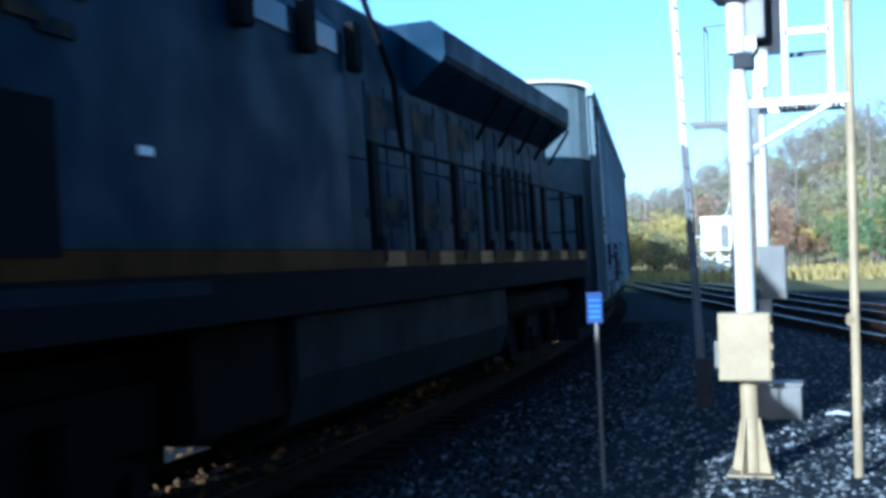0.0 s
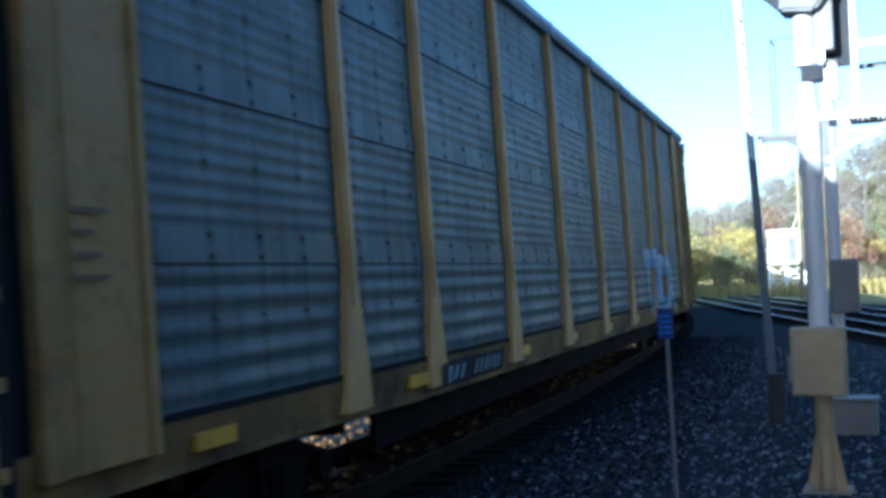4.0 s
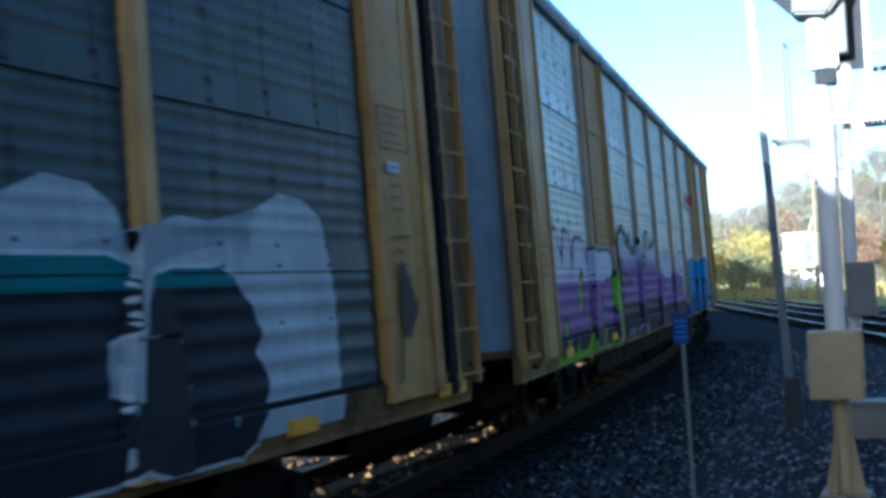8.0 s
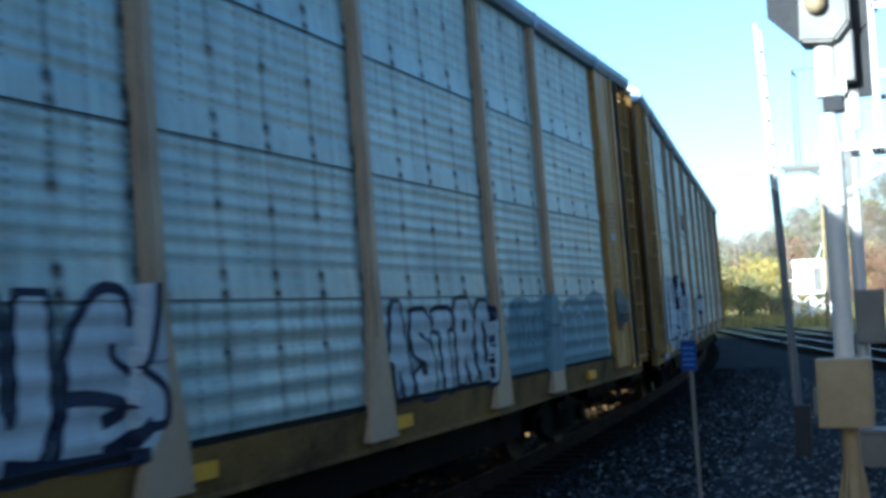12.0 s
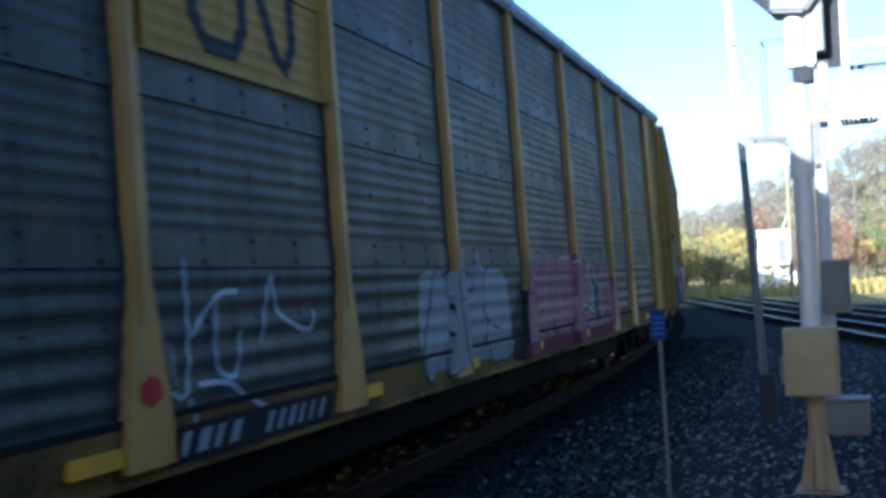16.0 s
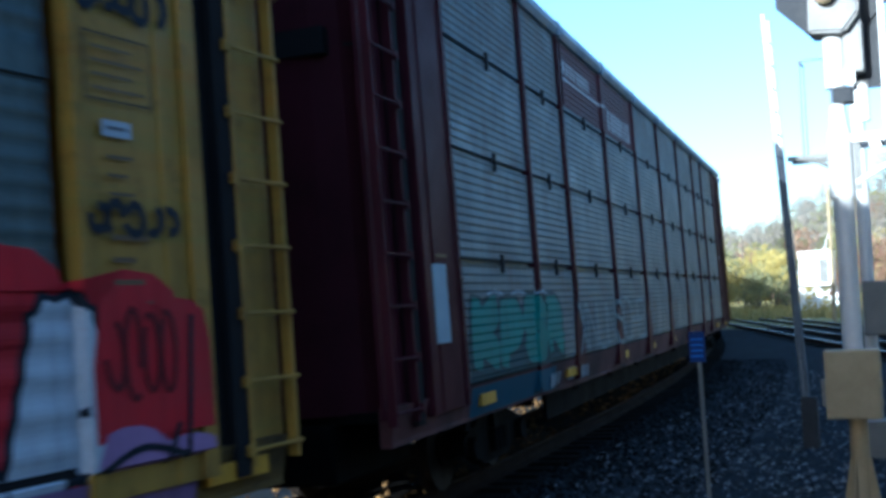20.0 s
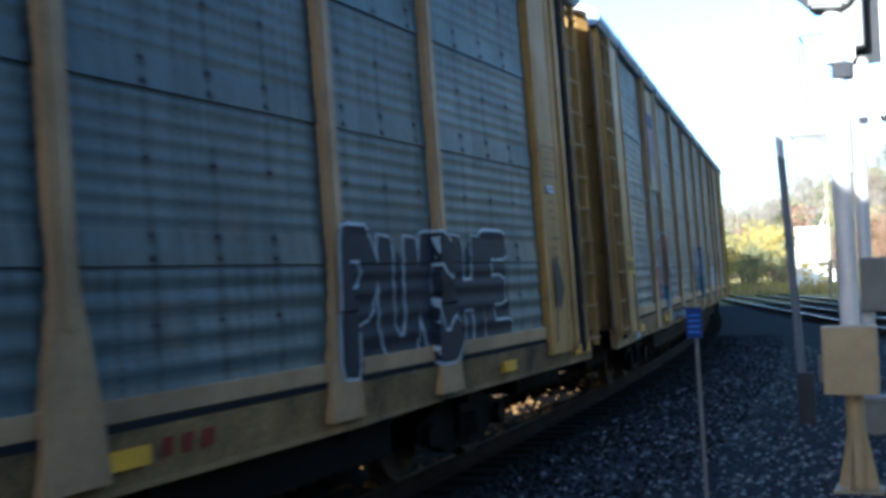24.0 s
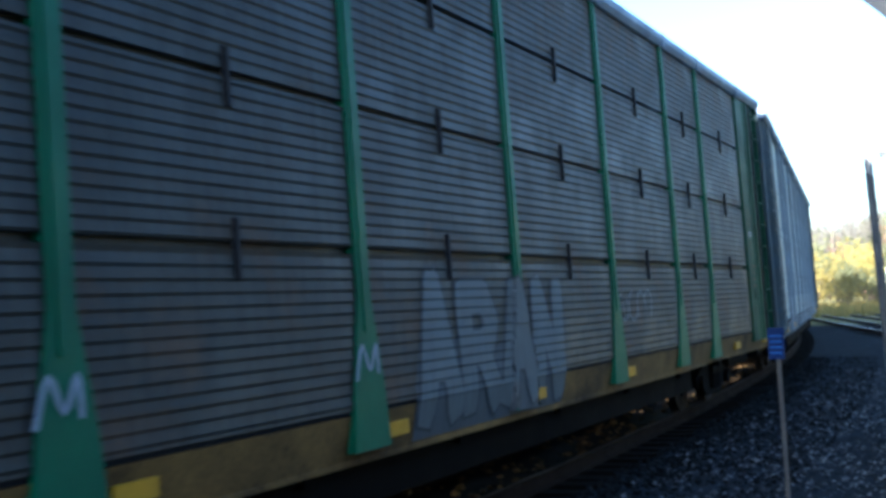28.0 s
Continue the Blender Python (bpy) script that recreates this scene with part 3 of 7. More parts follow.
def roof_mesh():
    arc = []
    for i in range(15):
        a = math.pi * i / 14
        arc.append((-1.55 * math.cos(a) * (1 if i not in (0, 14) else 1), EAVE + 0.36 * math.sin(a) ** 0.75))
    prof = arc + [(x * 0.96, z - 0.06) for x, z in reversed(arc)]
    bm = sweep(prof, 0.5 - HALF, 29.7 - HALF)
    return to_mesh(bm, "roof", DARK_STEEL)


def rail_mesh():
    """The rounded top rail along the eave with its seam battens."""
    bm = sweep([(SIDE - 0.1, EAVE - 0.1), (SIDE + 0.03, EAVE - 0.1), (SIDE + 0.075, EAVE - 0.03), (SIDE + 0.075, EAVE + 0.06), (SIDE + 0.03, EAVE + 0.11), (SIDE - 0.1, EAVE + 0.12)], 0.5 - HALF, 29.7 - HALF)
    for s in POSTS:
        add_box(bm, SIDE - 0.02, SIDE + 0.083, s - HALF - 0.05, s - HALF + 0.05, EAVE - 0.11, EAVE + 0.08)
    return to_mesh(bm, "roof_rail", DARK_STEEL)


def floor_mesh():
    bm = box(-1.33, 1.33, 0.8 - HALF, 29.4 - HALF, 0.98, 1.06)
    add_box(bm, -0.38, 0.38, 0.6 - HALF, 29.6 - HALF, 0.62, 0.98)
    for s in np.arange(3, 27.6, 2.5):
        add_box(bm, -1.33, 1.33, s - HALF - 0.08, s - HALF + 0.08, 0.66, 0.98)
    # dark sheets added to stand in for the shaded recess below the sills
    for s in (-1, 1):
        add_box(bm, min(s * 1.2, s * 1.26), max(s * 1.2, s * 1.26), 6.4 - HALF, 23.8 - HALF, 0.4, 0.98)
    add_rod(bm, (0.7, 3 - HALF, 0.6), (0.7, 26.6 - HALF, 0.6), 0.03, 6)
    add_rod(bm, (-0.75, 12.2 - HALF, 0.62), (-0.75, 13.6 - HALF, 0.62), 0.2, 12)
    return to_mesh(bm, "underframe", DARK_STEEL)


def coupler_mesh():
    bm = box(-0.12, 0.12, 29.5 - HALF, 30.1 - HALF, 0.72, 0.94, bevel=0.02)
    add_box(bm, -0.22, 0.2, 29.95 - HALF, 30.22 - HALF, 0.68, 0.98, bevel=0.03)
    add_rod(bm, (0.35, 29.5 - HALF, 0.8), (0.25, 30.1 - HALF, 0.55), 0.025, 6)
    return to_mesh(bm, "coupler", DARK_STEEL)


def sideframe_mesh(long=0.9):
    """A cast truck side: arched bar, pedestals, bolster opening with springs."""
    bm = bmesh.new()
    pts = [(-long - 0.22, 0.52), (-long - 0.2, 0.36), (-long + 0.15, 0.34), (-long + 0.42, 0.2), (long - 0.42, 0.2), (long - 0.15, 0.34), (long + 0.2, 0.36), (long + 0.22, 0.52), (long - 0.1, 0.62), (0.35, 0.74), (-0.35, 0.74), (-long + 0.1, 0.62)]
    a, b = [bm.verts.new((1.0, y, z)) for y, z in pts], [bm.verts.new((1.14, y, z)) for y, z in pts]
    bm.faces.new(b)
    bm.faces.new(list(reversed(a)))
    for i in range(len(pts)):
        j = (i + 1) % len(pts)
        bm.faces.new((a[i], a[j], b[j], b[i]))
    bmesh.ops.recalc_face_normals(bm, faces=bm.faces)
    for y in (-0.16, 0, 0.16):
        add_rod(bm, (1.16, y, 0.3), (1.16, y, 0.54), 0.065, 8)
    for y in (-long, long):
        add_rod(bm, (1.1, y, 0.42), (1.22, y, 0.42), 0.12, 12)
    add_box(bm, 0.1, 1.2, -0.2, 0.2, 0.55, 0.7)
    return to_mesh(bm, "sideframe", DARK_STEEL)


def wheelset_mesh(r=0.42):
    bm = rod((-1.1, 0, 0), (1.1, 0, 0), 0.08, 10)
    for s in (-1, 1):
        add_rod(bm, (s * 0.69, 0, 0), (s * 0.72, 0, 0), r + 0.027, 24)
        add_rod(bm, (s * 0.72, 0, 0), (s * 0.82, 0, 0), r, 24)
        add_rod(bm, (s * 0.8, 0, 0), (s * 0.86, 0, 0), r * 0.42, 14)
        for k in range(5):
            a = k * math.tau / 5
            add_rod(bm, (s * 0.83, r * 0.62 * math.cos(a), r * 0.62 * math.sin(a)), (s * 0.835, r * 0.62 * math.cos(a), r * 0.62 * math.sin(a)), r * 0.16, 8)
    return to_mesh(bm, "wheelset", WHEEL_STEEL)


WIDTHS = {i: POSTS[i + 1] - POSTS[i] - 0.16 for i in range(9)}
MESH = {("panel", k, round(w, 2)): panel_mesh(k, w) for k in OUT for w in sorted(set(round(w, 2) for w in WIDTHS.values()))}
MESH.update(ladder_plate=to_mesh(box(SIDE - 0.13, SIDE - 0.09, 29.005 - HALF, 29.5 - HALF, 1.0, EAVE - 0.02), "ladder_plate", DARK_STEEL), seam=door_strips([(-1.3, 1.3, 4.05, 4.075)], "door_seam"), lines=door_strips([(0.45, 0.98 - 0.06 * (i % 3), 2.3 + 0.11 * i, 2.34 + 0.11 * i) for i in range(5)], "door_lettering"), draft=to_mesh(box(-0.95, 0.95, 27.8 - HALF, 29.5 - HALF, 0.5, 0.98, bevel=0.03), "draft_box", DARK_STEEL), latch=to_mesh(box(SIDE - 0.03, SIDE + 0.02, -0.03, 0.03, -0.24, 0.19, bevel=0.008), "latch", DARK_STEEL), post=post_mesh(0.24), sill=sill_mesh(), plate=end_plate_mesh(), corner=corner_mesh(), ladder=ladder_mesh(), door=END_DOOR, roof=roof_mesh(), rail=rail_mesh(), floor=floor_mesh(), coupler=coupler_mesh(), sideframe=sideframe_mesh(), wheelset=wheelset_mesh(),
            slot=to_mesh(box(0.55, 1.1, 29.2 - HALF, 29.5 - HALF, 3.98, 4.2), "door_slot", DARK_STEEL), bar=to_mesh(box(0.01, 0.035, 29.555 - HALF, 29.59 - HALF, 1.2, EAVE + 0.1), "door_bar", DARK_STEEL))
# black strips along the gap between panel bottom and sill
GAP_STRIP = [to_mesh(box(SIDE - 0.12, SIDE - 0.028, -WIDTHS[i] / 2 - 0.04, WIDTHS[i] / 2 + 0.04, 1.104, 1.152), "seal_strip", BLACK_GAP) for i in range(9)]
KICK = [to_mesh(box(SIDE - 0.12, SIDE - 0.024, -WIDTHS[i] / 2 - 0.04, WIDTHS[i] / 2 + 0.04, 1.155, 1.29, bevel=0.008), "kick_plate", DARK_STEEL) for i in range(9)]
TURN = pose(0, 0, 0, 0, 0, 180)
MIRROR = {s: (Matrix.Identity(4) if s > 0 else TURN) for s in (1, -1)}
WHEELS = []           # (wheelset, its truck's place along the train, radius)
VEHICLES = []         # (thing, metres from the first rack car's front coupler to its middle, half its truck centres)


LATCH_GREY = surface("dull_latch_steel", (0.035, 0.036, 0.038), (0.014, 0.014, 0.015), 8, 0.7)


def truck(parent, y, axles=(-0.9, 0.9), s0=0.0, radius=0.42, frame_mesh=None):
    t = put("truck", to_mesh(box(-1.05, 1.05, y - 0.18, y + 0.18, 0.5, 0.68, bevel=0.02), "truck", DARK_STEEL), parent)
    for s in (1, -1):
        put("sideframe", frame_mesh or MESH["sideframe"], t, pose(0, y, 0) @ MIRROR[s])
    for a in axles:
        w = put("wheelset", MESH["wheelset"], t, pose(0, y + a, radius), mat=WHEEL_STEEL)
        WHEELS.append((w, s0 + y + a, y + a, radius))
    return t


def decal(name, parent, kind, s, z, w, h, mat, lift=0.006, label=""):
    """A painted or stuck-on plate that lies on the siding or, with kind "flat", on the sheet ends and sill."""
    if kind == "flat":
        bm = box(SIDE - 0.07, SIDE - 0.012 if z < 1.05 else SIDE + 0.022, s - HALF, s - HALF + w, z, z + h)
    else:
        zs = [z] + [q for q in LEVELS[kind] if z < q < z + h] + [z + h]
        bm, prev = bmesh.new(), None
        for q in zs:
            x = SIDE - 0.06 + OUT[kind](q) + lift
            row = [bm.verts.new((x, s - HALF, q)), bm.verts.new((x, s - HALF + w, q))]
            if prev:
                bm.faces.new((prev[0], prev[1], row[1], row[0]))
            prev = row
    return part(name, bm, mat, parent, label)


def autorack(k, paint, panels, kind="rib", roof=None, sill=None, label="", ends=None):
    """The k-th rack car behind the engine."""
    car = tagged(new("autorack_car"), label, "rail car", "train")
    s0 = (k - 1) * L + HALF
    VEHICLES.append((car, s0, TRUCK))
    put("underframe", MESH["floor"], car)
    put("roof", MESH["roof"], car, mat=roof or ROOF_GREY)
    for s in (1, -1):
        m = MIRROR[s]
        put("side_sill", MESH["sill"], car, m, mat=SILL[sill or paint], label="dirt-caked side sill")
        put("roof_rail", MESH["rail"], car, m, mat=ROOF_EDGE)
        for i in range(9):
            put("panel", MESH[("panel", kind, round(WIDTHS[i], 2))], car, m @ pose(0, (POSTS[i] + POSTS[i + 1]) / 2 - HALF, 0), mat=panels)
            mid = (POSTS[i] + POSTS[i + 1]) / 2 - HALF
            put("seal_strip", GAP_STRIP[i], car, m @ pose(0, mid, 0))
            if k in (10, 11):
                put("kick_plate", KICK[i], car, m @ pose(0, mid, 0), mat=paint)
            if kind == "slat":
                for z in SEAMS:
                    put("latch", MESH["latch"], car, m @ pose(0, mid, z) @ Matrix.Diagonal((1, 0.7, 0.9 if k == 12 else 0.45, 1)), mat=LATCH_GREY)
        for p in POSTS[1:-1]:
            put("post", MESH["post"], car, m @ pose(0, p - HALF, 0), mat=paint)
    for s in (1, -1):
        end = put("end_door", MESH["door"], car, MIRROR[s], mat=ends or paint)
        put("door_seam", MESH["seam"], end)
        put("door_lettering", MESH["lines"], end)
        for f in (1, -1):
            if kind == "slat":
                put("door_slot", MESH["slot"], end, Matrix.Diagonal((f, 1, 1, 1)), mat=BLACK_GAP)
            put("door_bar", MESH["bar"], end, Matrix.Diagonal((f, 1, 1, 1)), mat=ends or paint)
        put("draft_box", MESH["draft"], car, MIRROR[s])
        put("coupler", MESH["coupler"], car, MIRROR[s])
        truck(car, s * TRUCK, s0=s0)
        for f in (1, -1):
            # the far end's mesh, turned or mirrored to each of the four corners
            m = Matrix.Diagonal((f, s, 1, 1))
            # the door channel is coloured black to stand for the gap's shade
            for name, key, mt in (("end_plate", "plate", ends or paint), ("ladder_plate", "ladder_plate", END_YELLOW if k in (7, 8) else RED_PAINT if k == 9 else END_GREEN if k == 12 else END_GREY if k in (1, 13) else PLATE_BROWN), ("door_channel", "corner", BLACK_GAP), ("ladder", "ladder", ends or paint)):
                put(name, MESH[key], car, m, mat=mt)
    for s, w in ((3.0, 0.5), (6.8, 0.5), (10.9, 0.36), (13.7, 0.5), (16.8, 0.36), (19.9, 0.36), (22.4, 0.5), (26.1, 0.36), (28.6, 0.6)):
        decal("reflector", car, "flat", s, 0.89, w, 0.11, REFLECTOR)
    decal("brake_box", car, "flat", 28.0, 1.72, 0.2, 0.16, ends or paint)
    return car


END_OCHRE = panel_mat("stained_tan_end_paint", (0.26, 0.155, 0.045), (0.17, 0.1, 0.035), rust=(0.07, 0.04, 0.022), holes=0.0, rough=0.55, metal=0.0, streak=0.8, runs=0.45, spec=0.12)
END_YELLOW = panel_mat("stained_yellow_end_paint", (0.27, 0.16, 0.024), (0.16, 0.095, 0.02), rust=(0.08, 0.045, 0.02), holes=0.0, rough=0.55, metal=0.0, streak=0.6, runs=0.45, spec=0.12)
PLATE_BROWN = panel_mat("grimy_brown_plate", (0.13, 0.078, 0.04), (0.07, 0.042, 0.022), rust=(0.03, 0.02, 0.014), holes=0.0, rough=0.55, metal=0.0, streak=0.8, spec=0.12)
ROOF_GREY = surface("weathered_roof", (0.45, 0.47, 0.5), (0.25, 0.25, 0.25), 4, 0.6)
ROOF_EDGE = surface("blue_grey_roof_rail", (0.2, 0.27, 0.36), (0.12, 0.14, 0.18), 5, 0.5)
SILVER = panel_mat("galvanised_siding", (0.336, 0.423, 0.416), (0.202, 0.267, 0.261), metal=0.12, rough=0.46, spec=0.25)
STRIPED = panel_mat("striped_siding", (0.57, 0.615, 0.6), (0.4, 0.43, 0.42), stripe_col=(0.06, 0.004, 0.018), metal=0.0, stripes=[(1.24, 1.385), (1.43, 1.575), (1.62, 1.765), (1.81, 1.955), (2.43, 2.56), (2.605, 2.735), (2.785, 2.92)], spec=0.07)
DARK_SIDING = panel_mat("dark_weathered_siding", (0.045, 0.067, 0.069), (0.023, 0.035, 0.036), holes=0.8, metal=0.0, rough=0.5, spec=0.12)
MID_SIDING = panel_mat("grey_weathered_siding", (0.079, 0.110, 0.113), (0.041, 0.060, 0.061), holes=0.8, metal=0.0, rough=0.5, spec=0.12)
# the pale grey paint again, darkened for the shade on the car end
END_GREY = panel_mat("shaded_grey_end_paint", (0.085, 0.115, 0.13), (0.055, 0.074, 0.084), rust=(0.04, 0.04, 0.038), holes=0.0, rough=0.55, metal=0.0, spec=0.12)
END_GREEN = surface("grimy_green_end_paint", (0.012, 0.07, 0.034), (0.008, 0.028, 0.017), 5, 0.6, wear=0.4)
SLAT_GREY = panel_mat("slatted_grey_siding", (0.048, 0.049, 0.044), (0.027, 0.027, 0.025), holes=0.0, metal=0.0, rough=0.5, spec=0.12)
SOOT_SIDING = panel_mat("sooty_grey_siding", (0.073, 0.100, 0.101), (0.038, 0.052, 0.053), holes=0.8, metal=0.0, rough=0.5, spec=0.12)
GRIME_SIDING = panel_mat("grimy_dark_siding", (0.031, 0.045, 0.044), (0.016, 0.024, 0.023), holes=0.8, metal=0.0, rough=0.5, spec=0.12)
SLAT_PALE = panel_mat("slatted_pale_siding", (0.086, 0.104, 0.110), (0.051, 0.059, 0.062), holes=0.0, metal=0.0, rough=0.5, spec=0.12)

def dirty(name, col):
    return surface(name, tuple(0.95 * c for c in col), (0.02, 0.015, 0.01), 3.5, 0.8, wear=0.5)


SILL = {PALE_TAN: dirty("dirty_pale_tan_sill", (0.25, 0.16, 0.065)), TAN: dirty("dirty_tan_sill", (0.21, 0.125, 0.035)), YELLOW_TAN: dirty("dirty_yellow_sill", (0.17, 0.105, 0.022)), GREY_PAINT: dirty("dirty_grey_sill", (0.15, 0.18, 0.2)), BROWN_TAN: dirty("dirty_brown_sill", (0.19, 0.115, 0.03)), RED_PAINT: dirty("dirty_red_sill", (0.09, 0.03, 0.03)), GREEN_PAINT: dirty("dirty_green_sill", (0.03, 0.12, 0.06))}
CARS = {}
for k, paint, panels, kind, label in (
        (1, GREY_PAINT, STRIPED, "rib", "pale grey autorack car with maroon stripes and graffiti"),
        (2, TAN, SOOT_SIDING, "rib", "tan autorack car with grey siding and white graffiti"),
        (3, TAN, DARK_SIDING, "rib", "tan autorack car with dark siding and black graffiti"),
        (4, BROWN_TAN, SILVER, "rib", "silver autorack car with purple and blue graffiti"),
        (5, BROWN_TAN, SILVER, "rib", "silver autorack car with black block-letter graffiti"),
        (6, BROWN_TAN, SILVER, "rib", "silver autorack car with black and white graffiti"),
        (7, YELLOW_TAN, GRIME_SIDING, "rib", "yellow-framed autorack car with dark siding and pink graffiti"),
        (8, YELLOW_TAN, SOOT_SIDING, "rib", "yellow-framed autorack car with red and white graffiti"),
        (9, RED_PAINT, SLAT_PALE, "slat", "oxide red autorack car with slatted siding"),
        (10, PALE_TAN, SOOT_SIDING, "rib", "tan autorack car with grey siding and dark graffiti"),
        (11, PALE_TAN, MID_SIDING, "rib", "tan autorack car with a shield emblem"),
        (12, GREEN_PAINT, SLAT_GREY, "slat", "green-framed autorack car with slatted grey siding"),
        (13, GREY_PAINT, SILVER, "rib", "pale silver autorack car at the end of view"),
        (14, TAN, SILVER, "rib", "tan autorack car with silver siding")):
    CARS[k] = autorack(k, paint, panels, kind, label=label, sill=TAN if k == 12 else None, ends={1: END_GREY, 13: END_GREY, 12: END_GREEN}.get(k, END_YELLOW if k in (7, 8) else END_OCHRE if k != 9 else None))

# ---- spray paint, emblems and markings on the cars ----
SPRAYS = {}


def colour(c):
    if c not in SPRAYS:
        SPRAYS[c] = spray("spray_paint", c)
    return SPRAYS[c]


NAVY = (0.012, 0.018, 0.045)
INNER = POSTS[1:-1]


def lie_on_side(bm, kind, lift):
    """Presses a flat shape in (0, y, z), y along the car, onto siding, posts, end plates and sill."""
    bmesh.ops.triangulate(bm, faces=bm.faces[:])
    ys, zs = [v.co.y for v in bm.verts], [v.co.z for v in bm.verts]
    if not ys:
        return bm
    cuts = [(0, z) for z in LEVELS[kind] if min(zs) < z < max(zs)] + [(0, z) for z in (0.84, 0.836, 1.095, 1.12) if min(zs) < z < max(zs)]
    for p in [2.6 - 0.085, 27.6] + INNER:
        for d in ((-0.3, -0.25, -0.2, -0.15, -0.12, -0.105, 0.105, 0.12, 0.15, 0.2, 0.25, 0.3) if p in INNER else (0.0, 0.02)):
            if min(ys) < p - HALF + d < max(ys):
                cuts.append((1, p - HALF + d))
    for axis, c in cuts:
        bmesh.ops.bisect_plane(bm, geom=bm.verts[:] + bm.edges[:] + bm.faces[:], plane_co=(0, 0, c) if axis == 0 else (0, c, 0), plane_no=(0, 0, 1) if axis == 0 else (0, 1, 0), dist=1e-5)
    bmesh.ops.bisect_plane(bm, geom=bm.verts[:] + bm.edges[:] + bm.faces[:], plane_co=(0, 0, 0.8), plane_no=(0, 0, 1), clear_inner=True)
    for v in bm.verts:
        y, z = v.co.y + HALF, v.co.z
        wide = 0.13 + 0.16 * min(1.0, max(0.0, (2.05 - z) / 0.77))
        if z < 1.1:
            x = SIDE + (0.016 if min(abs(y - p) for p in INNER) < wide and z > 0.838 else -0.018 - 0.2 * (1.1 - z))
        elif y > 27.605 or y < 2.59:
            x = SIDE + 0.024
        elif min(abs(y - p) for p in INNER) < wide + 0.006:
            x = SIDE + (0.034 if z > 1.66 else 0.018)
        else:
            at = min(LEVELS[kind], key=lambda q: abs(q - z))
            x = SIDE - 0.06 + OUT[kind](at if abs(at - z) < 2e-4 else z)
        v.co.x += x + lift
    bmesh.ops.recalc_face_normals(bm, faces=bm.faces)
    return bm


def outline_face(bm, pts):
    try:
        bm.faces.new([bm.verts.new((0, y, z)) for y, z in pts])
    except ValueError:
        pass


def ribbon(bm, pts, w):
    """A brush stroke along points."""
    a, b = [], []
    for i, p in enumerate(pts):
        q, r = pts[max(0, i - 1)], pts[min(len(pts) - 1, i + 1)]
        dy, dz = r[0] - q[0], r[1] - q[1]
        n = math.hypot(dy, dz) or 1
        a.append(bm.verts.new((0, p[0] - dz / n * w, p[1] + dy / n * w)))
        b.append(bm.verts.new((0, p[0] + dz / n * w, p[1] - dy / n * w)))
    for i in range(len(pts) - 1):
        bm.faces.new((a[i], b[i], b[i + 1], a[i + 1]))


# painters' capitals as strokes on a grid of nine by nine, two digits a corner
GLYPHS = {
    "A": ("00 48 80", "23 63"), "B": ("00 08 58 76 54 04", "54 82 70 00"), "C": ("87 68 28 05 03 20 60 81"), "D": ("00 08 48 86 82 40 00"), "E": ("88 08 00 80", "04 64"),
    "G": ("87 58 18 06 02 10 60 82 84 54"), "H": ("00 08", "80 88", "04 84"), "I": ("40 48"), "K": ("00 08", "88 04 80"), "L": ("08 00 80"), "M": ("00 08 43 88 80"), "N": ("00 08 80 88"),
    "O": ("28 06 02 20 60 82 86 68 28"), "P": ("00 08 68 86 64 03"), "R": ("00 08 68 86 64 04", "44 80"), "S": ("87 68 18 06 15 74 82 70 10 01"), "T": ("08 88", "48 40"), "U": ("08 02 20 60 82 88"),
    "V": ("08 40 88"), "W": ("08 20 45 60 88"), "X": ("00 88", "08 80"), "Y": ("08 44 88", "44 40"), "Z": ("08 88 00 80"), "8": ("48 16 34 62 50 30 12 54 76 48")}


def dab(bm, p, q, r, x):
    """One straight pull of the can, blunt at both ends."""
    dy, dz = q[0] - p[0], q[1] - p[1]
    n = math.hypot(dy, dz) or 1
    dy, dz = dy / n * r, dz / n * r
    ring = []
    for (cy, cz), turns in ((q, ((0, -1), (0.8, -0.75), (0.8, 0.75), (0, 1))), (p, ((0, 1), (-0.8, 0.75), (-0.8, -0.75), (0, -1)))):
        ring += [bm.verts.new((x, cy + a * dy - b * dz, cz + a * dz + b * dy)) for a, b in turns]
    bm.faces.new(ring)


